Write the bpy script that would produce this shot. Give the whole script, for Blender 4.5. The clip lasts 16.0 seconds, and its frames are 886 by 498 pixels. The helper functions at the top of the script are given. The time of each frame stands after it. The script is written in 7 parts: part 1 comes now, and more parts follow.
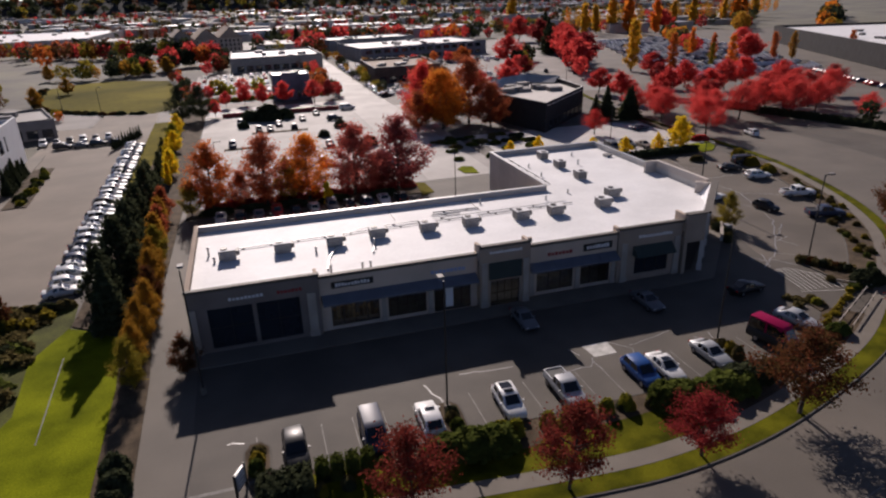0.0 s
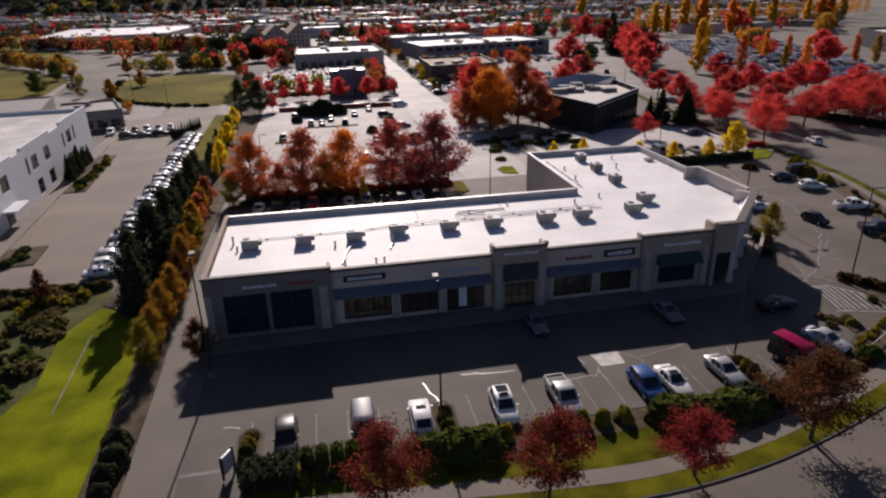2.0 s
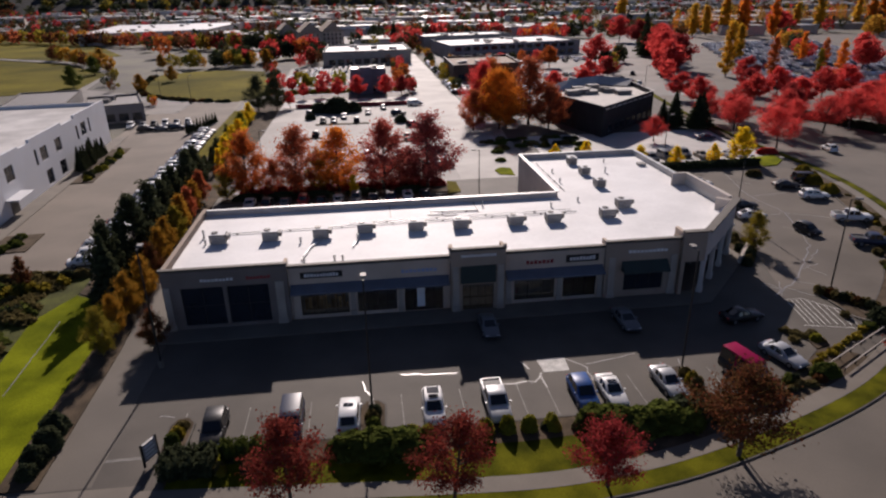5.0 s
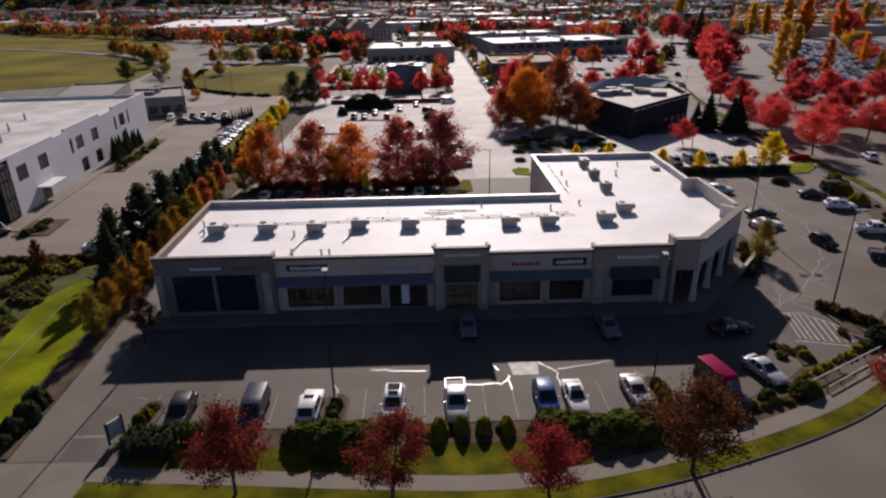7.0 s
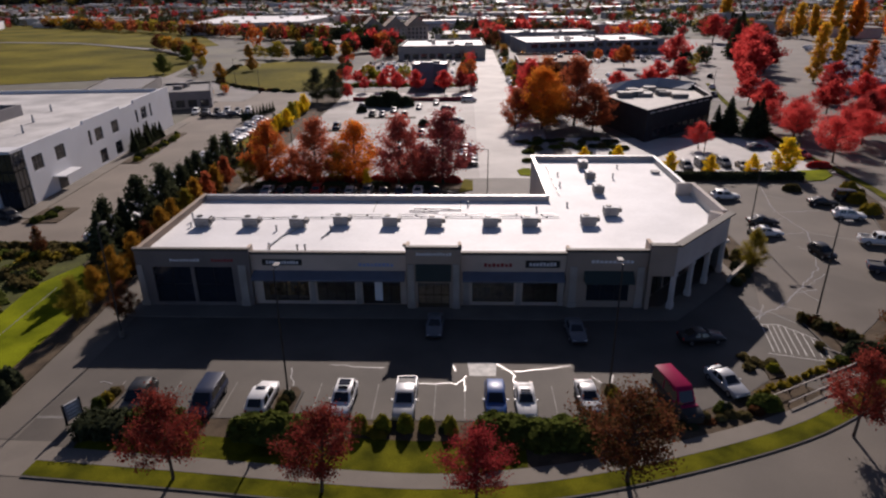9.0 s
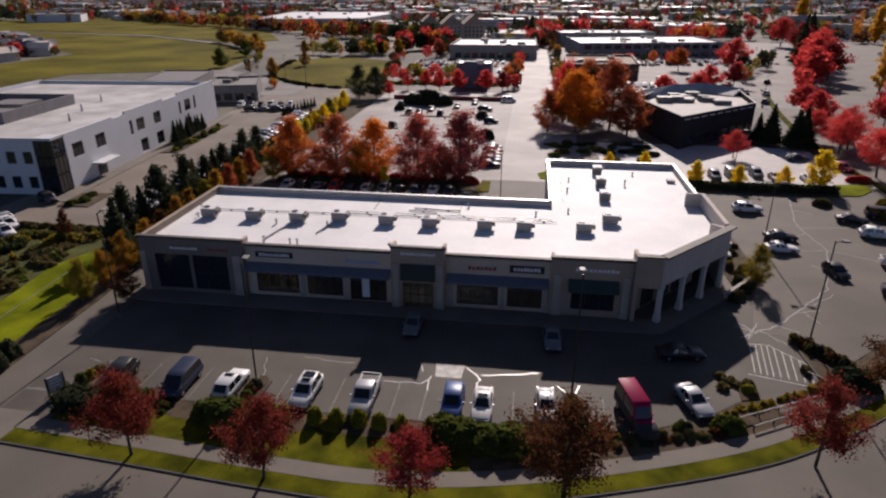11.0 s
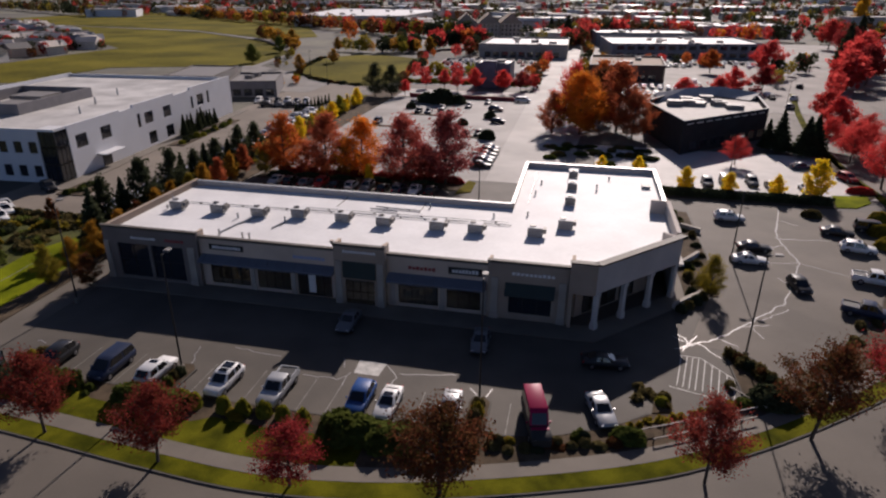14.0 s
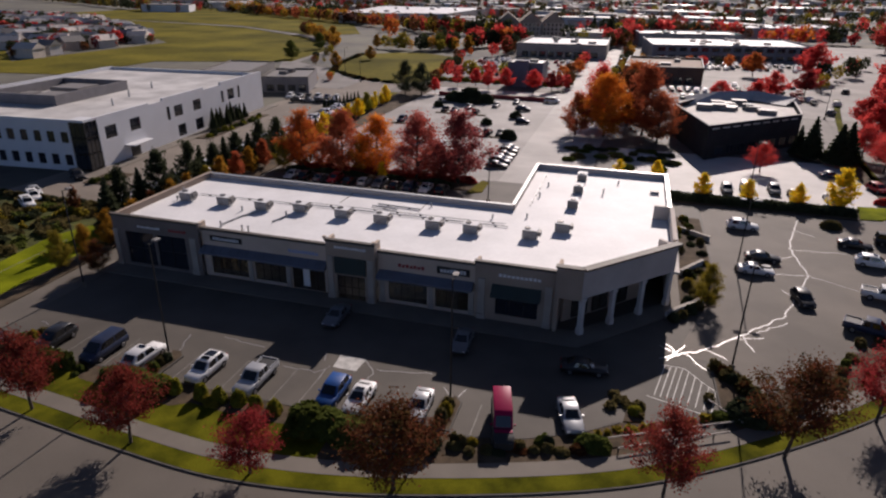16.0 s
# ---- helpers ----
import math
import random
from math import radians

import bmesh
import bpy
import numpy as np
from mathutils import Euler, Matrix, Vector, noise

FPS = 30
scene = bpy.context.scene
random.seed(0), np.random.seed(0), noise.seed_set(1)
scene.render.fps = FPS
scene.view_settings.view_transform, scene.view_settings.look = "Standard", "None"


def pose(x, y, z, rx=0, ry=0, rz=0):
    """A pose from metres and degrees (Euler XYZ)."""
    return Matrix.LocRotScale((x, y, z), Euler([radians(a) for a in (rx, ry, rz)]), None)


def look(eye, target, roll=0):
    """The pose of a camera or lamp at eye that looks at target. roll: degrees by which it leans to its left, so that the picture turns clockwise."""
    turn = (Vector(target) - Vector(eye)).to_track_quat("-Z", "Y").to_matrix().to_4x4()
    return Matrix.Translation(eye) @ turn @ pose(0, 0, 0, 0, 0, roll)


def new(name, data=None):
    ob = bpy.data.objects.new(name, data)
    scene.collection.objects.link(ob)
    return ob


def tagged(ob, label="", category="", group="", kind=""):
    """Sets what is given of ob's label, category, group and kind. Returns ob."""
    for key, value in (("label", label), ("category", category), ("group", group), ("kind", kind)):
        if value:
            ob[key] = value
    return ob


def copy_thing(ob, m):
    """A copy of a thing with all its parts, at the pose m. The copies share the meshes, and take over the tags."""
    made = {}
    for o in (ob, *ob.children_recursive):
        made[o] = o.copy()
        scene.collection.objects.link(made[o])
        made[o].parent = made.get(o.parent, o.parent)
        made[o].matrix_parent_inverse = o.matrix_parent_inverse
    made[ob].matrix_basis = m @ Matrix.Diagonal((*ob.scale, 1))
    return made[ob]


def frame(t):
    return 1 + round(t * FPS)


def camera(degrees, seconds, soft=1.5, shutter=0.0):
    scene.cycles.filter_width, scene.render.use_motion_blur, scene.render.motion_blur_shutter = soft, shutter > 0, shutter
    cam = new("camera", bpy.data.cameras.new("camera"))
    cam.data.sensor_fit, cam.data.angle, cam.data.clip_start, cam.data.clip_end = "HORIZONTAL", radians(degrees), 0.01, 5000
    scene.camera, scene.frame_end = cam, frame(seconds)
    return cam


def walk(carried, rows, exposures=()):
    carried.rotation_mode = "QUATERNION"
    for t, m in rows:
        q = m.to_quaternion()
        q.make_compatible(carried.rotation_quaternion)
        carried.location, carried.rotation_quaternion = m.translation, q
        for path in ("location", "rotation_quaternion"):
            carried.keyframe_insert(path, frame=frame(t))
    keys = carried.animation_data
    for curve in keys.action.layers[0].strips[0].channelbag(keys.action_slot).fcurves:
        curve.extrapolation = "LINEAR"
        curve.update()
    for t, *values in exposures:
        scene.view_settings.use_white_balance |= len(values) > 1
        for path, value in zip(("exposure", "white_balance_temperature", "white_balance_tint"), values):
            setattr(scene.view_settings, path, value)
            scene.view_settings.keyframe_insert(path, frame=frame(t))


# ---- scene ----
cam = camera(70.5, 16.0, 2.3)
PATH = [
    (0, (9.003, -0.423, 33.914), (9.534, 1.351, 33.159), -1.7),
    (0.5, (10.226, -0.778, 33.872), (10.706, 1.011, 33.117), -1.6),
    (1, (11.51, -1.116, 33.904), (11.937, 0.686, 33.149), -1.6),
    (1.5, (12.827, -1.376, 33.851), (13.208, 0.437, 33.096), -1.5),
    (2, (14.163, -1.592, 33.806), (14.503, 0.229, 33.051), -1.4),
    (2.5, (15.495, -1.879, 33.775), (15.802, -0.052, 33.022), -1.3),
    (3, (16.896, -2.095, 33.751), (17.172, -0.263, 32.999), -1.3),
    (3.5, (18.428, -2.403, 33.775), (18.701, -0.57, 33.022), -1.2),
    (4, (19.874, -2.619, 33.744), (20.141, -0.786, 32.991), -1.2),
    (6.5, (28.401, -3.717, 33.967), (28.502, -1.87, 33.207), -0.8),
    (7, (30.338, -3.88, 33.969), (30.398, -2.031, 33.208), -0.8),
    (7.5, (32.252, -3.946, 33.986), (32.271, -2.097, 33.225), -0.7),
    (8, (34.03, -4.034, 33.99), (34.022, -2.185, 33.228), -0.6),
    (8.5, (36.013, -4.074, 34.057), (35.985, -2.226, 33.293), -0.5),
    (9, (37.864, -4.084, 34.078), (37.799, -2.237, 33.313), -0.5),
    (11.3, (47.302, -3.774, 34.68), (47.049, -1.946, 33.909), 0.1),
    (11.5, (48.143, -3.658, 34.69), (47.891, -1.83, 33.919), -0.0),
    (12, (50.297, -3.467, 34.792), (50.018, -1.643, 34.02), -0.0),
    (12.5, (52.241, -3.222, 34.897), (51.932, -1.403, 34.124), 0.2),
    (13, (54.226, -2.984, 35.043), (53.887, -1.172, 34.269), 0.2),
    (13.5, (56.091, -2.66, 35.149), (55.729, -0.853, 34.372), 0.3),
    (14, (57.928, -2.42, 35.258), (57.54, -0.619, 34.48), 0.4),
    (14.5, (59.514, -2.124, 35.383), (59.093, -0.332, 34.603), 0.5),
    (15, (61.165, -1.808, 35.464), (60.708, -0.024, 34.683), 0.5),
    (15.5, (62.451, -1.546, 35.55), (61.969, 0.23, 34.766), 0.7),
    (16, (63.788, -1.214, 35.594), (63.272, 0.552, 34.809), 0.8),
]
walk(cam, [(t, look(eye, target, roll)) for t, eye, target, roll in PATH], [(0, 0.14, 6600, 20), (16, 0.09, 6600, 20)])

# ---- light: low autumn sun behind the plaza ----
SUN_AZ, SUN_EL = 3.5, 28.9          # degrees east of +y, and above the horizon
world = bpy.data.worlds.new("sky")
scene.world = world
world.use_nodes = True
wn = world.node_tree.nodes
sky = wn.new("ShaderNodeTexSky")
sky.sky_type, sky.sun_disc = "NISHITA", False
sky.sun_elevation, sky.sun_rotation = radians(SUN_EL), radians(SUN_AZ)
sky.air_density, sky.dust_density, sky.ozone_density = 0.35, 0.3, 1.5
world.node_tree.links.new(sky.outputs["Color"], wn["Background"].inputs["Color"])
wn["Background"].inputs["Strength"].default_value = 0.082
sun = new("sun", bpy.data.lights.new("sun", "SUN"))
sun.data.energy, sun.data.angle, sun.data.color = 4.6, radians(0.6), (1.0, 0.92, 0.83)
sun_from = Vector((math.sin(radians(SUN_AZ)) * math.cos(radians(SUN_EL)), math.cos(radians(SUN_AZ)) * math.cos(radians(SUN_EL)), math.sin(radians(SUN_EL))))
sun.matrix_world = look(sun_from * 300, (0, 0, 0))

# ---- materials ----
def material(name, color, rough=0.8, metal=0.0, vary=0.15, scale=3.0, fine=0.0, fine_scale=40.0, bump=0.0, spec=0.5, island=0.0, each=0.0, tint=None, coat=0.0):
    """Principled surface with two scales of colour variation and a fine relief, in world-size object space."""
    m = bpy.data.materials.new(name)
    m.use_nodes = True
    nt = m.node_tree
    p = nt.nodes["Principled BSDF"]
    p.inputs["Roughness"].default_value, p.inputs["Metallic"].default_value = rough, metal
    p.inputs["Specular IOR Level"].default_value = spec
    p.inputs["Coat Weight"].default_value = coat
    co = nt.nodes.new("ShaderNodeTexCoord")
    big = nt.nodes.new("ShaderNodeTexNoise")
    big.inputs["Scale"].default_value, big.inputs["Detail"].default_value = 1.0 / scale, 6.0
    nt.links.new(co.outputs["Object"], big.inputs["Vector"])
    ramp = nt.nodes.new("ShaderNodeValToRGB")
    dark = [c * (1 - vary) for c in color]
    light = [min(1.0, c * (1 + vary)) for c in (tint or color)]
    ramp.color_ramp.elements[0].color, ramp.color_ramp.elements[1].color = (*dark, 1), (*light, 1)
    ramp.color_ramp.elements[0].position, ramp.color_ramp.elements[1].position = 0.35, 0.65
    nt.links.new(big.outputs["Fac"], ramp.inputs["Fac"])
    out = ramp.outputs["Color"]
    small = nt.nodes.new("ShaderNodeTexNoise")
    small.inputs["Scale"].default_value, small.inputs["Detail"].default_value = fine_scale, 4.0
    nt.links.new(co.outputs["Object"], small.inputs["Vector"])

    def times(colour, factor_socket, low, high):
        mr = nt.nodes.new("ShaderNodeMapRange")
        mr.inputs["To Min"].default_value, mr.inputs["To Max"].default_value = low, high
        nt.links.new(factor_socket, mr.inputs["Value"])
        mix = nt.nodes.new("ShaderNodeVectorMath")
        mix.operation = "SCALE"
        nt.links.new(colour, mix.inputs[0])
        nt.links.new(mr.outputs["Result"], mix.inputs["Scale"])
        return mix.outputs["Vector"]

    if fine:
        out = times(out, small.outputs["Fac"], 1 - 2 * fine, 1 + 2 * fine)
    if island:
        geo = nt.nodes.new("ShaderNodeNewGeometry")
        out = times(out, geo.outputs["Random Per Island"], 1 - island, 1 + island)
    if each:
        info = nt.nodes.new("ShaderNodeObjectInfo")
        out = times(out, info.outputs["Random"], 1 - each, 1 + each)
    nt.links.new(out, p.inputs["Base Color"])
    if bump:
        b = nt.nodes.new("ShaderNodeBump")
        b.inputs["Strength"].default_value, b.inputs["Distance"].default_value = bump, 0.03
        nt.links.new(small.outputs["Fac"], b.inputs["Height"])
        nt.links.new(b.outputs["Normal"], p.inputs["Normal"])
    return m


def leaf_material(name, a, b, through_light=0.45):
    """Thin leaves: each one takes its own tone between two colours, and lets light through."""
    m = bpy.data.materials.new(name)
    m.use_nodes = True
    nt = m.node_tree
    nt.nodes.remove(nt.nodes["Principled BSDF"])
    geo = nt.nodes.new("ShaderNodeNewGeometry")
    info = nt.nodes.new("ShaderNodeObjectInfo")
    ramp = nt.nodes.new("ShaderNodeValToRGB")
    ramp.color_ramp.elements[0].color, ramp.color_ramp.elements[1].color = (*a, 1), (*b, 1)
    co = nt.nodes.new("ShaderNodeTexCoord")
    drift = nt.nodes.new("ShaderNodeTexNoise")
    drift.inputs["Scale"].default_value, drift.inputs["Detail"].default_value = 0.45, 2.0
    nt.links.new(co.outputs["Object"], drift.inputs["Vector"])
    wide = nt.nodes.new("ShaderNodeMapRange")
    wide.inputs["From Min"].default_value, wide.inputs["From Max"].default_value = 0.3, 0.7
    nt.links.new(drift.outputs["Fac"], wide.inputs["Value"])
    both = nt.nodes.new("ShaderNodeMix")
    both.inputs["Factor"].default_value = 0.5
    nt.links.new(geo.outputs["Random Per Island"], both.inputs["A"])
    nt.links.new(wide.outputs["Result"], both.inputs["B"])
    nt.links.new(both.outputs["Result"], ramp.inputs["Fac"])
    mr = nt.nodes.new("ShaderNodeMapRange")
    mr.inputs["To Min"].default_value, mr.inputs["To Max"].default_value = 0.86, 1.14
    nt.links.new(info.outputs["Random"], mr.inputs["Value"])
    sc = nt.nodes.new("ShaderNodeVectorMath")
    sc.operation = "SCALE"
    nt.links.new(ramp.outputs["Color"], sc.inputs[0])
    nt.links.new(mr.outputs["Result"], sc.inputs["Scale"])
    d, t = nt.nodes.new("ShaderNodeBsdfDiffuse"), nt.nodes.new("ShaderNodeBsdfTranslucent")
    mix = nt.nodes.new("ShaderNodeMixShader")
    mix.inputs["Fac"].default_value = through_light
    for s in (d, t):
        nt.links.new(sc.outputs["Vector"], s.inputs["Color"])
    nt.links.new(d.outputs["BSDF"], mix.inputs[1])
    nt.links.new(t.outputs["BSDF"], mix.inputs[2])
    nt.links.new(mix.outputs["Shader"], nt.nodes["Material Output"].inputs["Surface"])
    return m


def glass_material(name, color, rough=0.03):
    m = bpy.data.materials.new(name)
    m.use_nodes = True
    p = m.node_tree.nodes["Principled BSDF"]
    p.inputs["Base Color"].default_value = (*color, 1)
    p.inputs["Roughness"].default_value, p.inputs["Transmission Weight"].default_value = rough, 1.0
    return m


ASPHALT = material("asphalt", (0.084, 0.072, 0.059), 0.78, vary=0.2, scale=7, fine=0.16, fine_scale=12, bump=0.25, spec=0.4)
ROAD_ASPHALT = material("road asphalt", (0.114, 0.097, 0.078), 0.80, vary=0.16, scale=11, fine=0.12, fine_scale=10, bump=0.2, spec=0.5)
TAN_ASPHALT = material("sun-bleached tan asphalt", (0.198, 0.168, 0.137), 0.85, vary=0.12, scale=10, fine=0.1, fine_scale=8, bump=0.2, spec=0.3)
# Old paving's own pale tone, with low-sun glare in the colour too.
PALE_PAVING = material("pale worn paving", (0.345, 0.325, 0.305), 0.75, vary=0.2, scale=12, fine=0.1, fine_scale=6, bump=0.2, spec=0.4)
CONCRETE = material("concrete", (0.154, 0.133, 0.108), 0.85, vary=0.12, scale=4, fine=0.1, fine_scale=15, bump=0.2)
# Tone lowered to hold the shade on the kerbs' south faces.
CURB = material("kerb concrete darkened for shade", (0.085, 0.076, 0.066), 0.9, vary=0.2, scale=2, fine=0.1)
EAST_ASPHALT = material("lighter east asphalt", (0.121, 0.103, 0.084), 0.78, vary=0.2, scale=10, fine=0.14, fine_scale=10, bump=0.2, spec=0.3)
PAINT = material("worn white road paint", (0.165, 0.155, 0.14), 0.75, vary=0.35, scale=0.8, fine=0.2)
STRIPE = material("white stall paint", (0.45, 0.44, 0.41), 0.7, vary=0.25, scale=0.8, fine=0.2)
# Grey lifted above tar black to hold part of the sun glint.
SEAL = material("shiny crack sealer", (0.24, 0.23, 0.22), 0.38, vary=0.15, scale=0.5, spec=1.0)
GRASS = material("mown lawn", (0.115, 0.140, 0.004), 0.95, vary=0.25, scale=5, fine=0.25, fine_scale=6, bump=0.6, spec=0.03, tint=(0.160, 0.180, 0.006))
VERGE = material("verge grass", (0.052, 0.058, 0.004), 0.95, vary=0.3, scale=3, fine=0.25, fine_scale=8, bump=0.6, spec=0.03, tint=(0.096, 0.093, 0.006))
FIELD = material("dry field grass", (0.106, 0.096, 0.012), 0.95, vary=0.25, scale=40, fine=0.2, fine_scale=0.5, spec=0.04, tint=(0.150, 0.126, 0.016))
SOIL = material("bark mulch soil", (0.082, 0.059, 0.037), 0.95, vary=0.35, scale=2, fine=0.3, fine_scale=12, bump=0.8, spec=0.2)
SCRUB_EARTH = material("rough weedy earth", (0.058, 0.064, 0.012), 0.95, vary=0.4, scale=4, fine=0.3, fine_scale=4, bump=0.8, spec=0.2)
TOWN = material("town ground", (0.125, 0.115, 0.105), 0.9, vary=0.5, scale=60, fine=0.2, fine_scale=0.2, tint=(0.10, 0.095, 0.062))
# Base colour raised to hold the low sun's glare on this lot.
GLARE_PAVING = material("worn paving with sun glare", (0.45, 0.43, 0.41), 0.7, vary=0.14, scale=9, fine=0.1, fine_scale=6, bump=0.2, spec=0.4)
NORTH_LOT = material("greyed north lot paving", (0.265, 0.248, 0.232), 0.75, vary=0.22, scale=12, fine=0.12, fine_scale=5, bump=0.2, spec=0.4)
SLATE = material("slate grey cladding", (0.20, 0.20, 0.21), 0.75, vary=0.12, scale=4, fine=0.05)
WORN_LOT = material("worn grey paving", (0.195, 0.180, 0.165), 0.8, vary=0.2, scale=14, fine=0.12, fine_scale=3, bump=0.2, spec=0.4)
HILL = material("wooded hillside", (0.03, 0.033, 0.035), 0.95, vary=0.4, scale=60, fine=0.2, fine_scale=0.05, spec=0.1)
ROOF_WHITE = material("white roof membrane", (0.74, 0.735, 0.73), 0.65, vary=0.07, scale=6, fine=0.05, fine_scale=2.5, bump=0.05, spec=0.3)
OFFICE_ROOF = material("weathered pale roof membrane", (0.50, 0.485, 0.465), 0.7, vary=0.22, scale=7, fine=0.1, fine_scale=2, bump=0.05, spec=0.3)
METAL_GREY = material("galvanised sheet", (0.42, 0.42, 0.42), 0.5, metal=0.6, vary=0.1, scale=1)
CHARCOAL = material("charcoal cladding", (0.026, 0.025, 0.027), 0.8, spec=0.2, vary=0.15, scale=3, fine=0.05)
# Lowered tone holds the shade on the units' near sides.
UNIT_GREY = material("unit grey darkened for shade", (0.20, 0.185, 0.17), 0.6, vary=0.1, scale=1)
DARK_METAL = material("dark bronze metal", (0.035, 0.032, 0.03), 0.5, metal=0.5, vary=0.1, scale=1)
POLE = material("dark painted pole", (0.018, 0.016, 0.015), 0.5, vary=0.1, scale=1)
STUCCO = material("tan stucco", (0.54, 0.43, 0.335), 0.9, vary=0.08, scale=3, fine=0.05, fine_scale=20, bump=0.2)
STUCCO_DARK = material("brown stucco", (0.34, 0.262, 0.20), 0.9, vary=0.08, scale=3, fine=0.05, fine_scale=20, bump=0.2)
UMBER = material("dark umber stucco", (0.19, 0.155, 0.135), 0.9, vary=0.1, scale=3, fine=0.06, fine_scale=20, bump=0.2)
STUCCO_GREY = material("grey brown siding", (0.52, 0.46, 0.41), 0.85, vary=0.08, scale=3, fine=0.05, bump=0.1)
BROWN_BRICK = material("dark brown brick", (0.11, 0.065, 0.045), 0.85, vary=0.15, scale=2, fine=0.12, fine_scale=6, bump=0.2)
SCREEN_GREY = material("dark grey screen panels", (0.17, 0.16, 0.165), 0.8, vary=0.1, scale=2, fine=0.05)
CORNICE = material("dark cornice", (0.09, 0.075, 0.06), 0.7, vary=0.1, scale=2)
PIER = material("grey brown pier", (0.36, 0.315, 0.265), 0.85, vary=0.1, scale=2, fine=0.05)
COLUMN = material("pale column", (0.54, 0.51, 0.47), 0.8, vary=0.08, scale=2, fine=0.05)
BLUE_CANOPY = material("blue canopy metal", (0.115, 0.13, 0.165), 0.55, vary=0.1, scale=2)
SIGN_BLACK = material("black sign panel", (0.012, 0.011, 0.010), 0.5, vary=0.1)
SIGN_WHITE = material("white sign letters", (0.75, 0.74, 0.72), 0.5, vary=0.03)
SIGN_RED = material("red sign", (0.27, 0.018, 0.022), 0.5, vary=0.1)
SIGN_BLUE = material("pale blue sign", (0.25, 0.33, 0.55), 0.5, vary=0.1)
AWNING_GREEN = material("dark awning", (0.03, 0.045, 0.04), 0.8, vary=0.1)
PANE = glass_material("window glass", (0.55, 0.6, 0.62))
# Bluish base stands in for the sky mirrored in the panes.
DARK_PANE = material("dark glass with sky tint", (0.018, 0.022, 0.030), 0.06, vary=0.05, spec=0.8)
INTERIOR = material("shop interior", (0.27, 0.265, 0.26), 0.9, vary=0.2, scale=1)
GOODS = material("shop goods", (0.45, 0.30, 0.16), 0.8, vary=0.5, scale=0.4, each=0.5)
# White greyed and blued to hold the shade on the office walls.
WHITE_PAINT = material("white painted wall", (0.62, 0.625, 0.64), 0.85, vary=0.04, scale=6, fine=0.03)
BARK = material("bark", (0.075, 0.055, 0.042), 0.95, vary=0.3, scale=0.5, fine=0.2, bump=0.6)
TYRE = material("tyre rubber", (0.018, 0.018, 0.018), 0.85, vary=0.1)
RIM = material("alloy rim", (0.35, 0.35, 0.36), 0.35, metal=0.8, vary=0.1)
CAR_GLASS = material("car glass", (0.010, 0.011, 0.013), 0.05, vary=0.05, spec=0.8)
LAMP_CLEAR = material("headlamp", (0.65, 0.65, 0.63), 0.2, vary=0.05)
LAMP_RED = material("tail lamp", (0.35, 0.015, 0.012), 0.25, vary=0.05)
BLACK_TRIM = material("black trim", (0.02, 0.02, 0.02), 0.6, vary=0.1)
BOLLARD = material("pale timber rail", (0.34, 0.30, 0.26), 0.8, vary=0.15)
LIT_TUBE = bpy.data.materials.new("lit tube")
LIT_TUBE.use_nodes = True
LIT_TUBE.node_tree.nodes["Principled BSDF"].inputs["Emission Color"].default_value = (1.0, 0.95, 0.88, 1)
LIT_TUBE.node_tree.nodes["Principled BSDF"].inputs["Emission Strength"].default_value = 1.5

CAR_PAINT = {}


def car_paint(name):
    tones = {"white": (0.72, 0.72, 0.71), "silver": (0.42, 0.43, 0.44), "grey": (0.14, 0.145, 0.155), "black": (0.014, 0.015, 0.018), "blue": (0.008, 0.065, 0.24),
             "navy": (0.02, 0.03, 0.065), "pink": (0.33, 0.008, 0.065), "red": (0.30, 0.012, 0.012), "beige": (0.33, 0.28, 0.22)}
    if name not in CAR_PAINT:
        c = tones[name]
        CAR_PAINT[name] = material(name + " car paint", c, 0.42, metal=0.25 if name in ("silver", "grey") else 0.0, vary=0.04, scale=1, coat=0.0 if name == "pink" else 0.15, spec=0.12 if name == "pink" else 0.35)
    return CAR_PAINT[name]


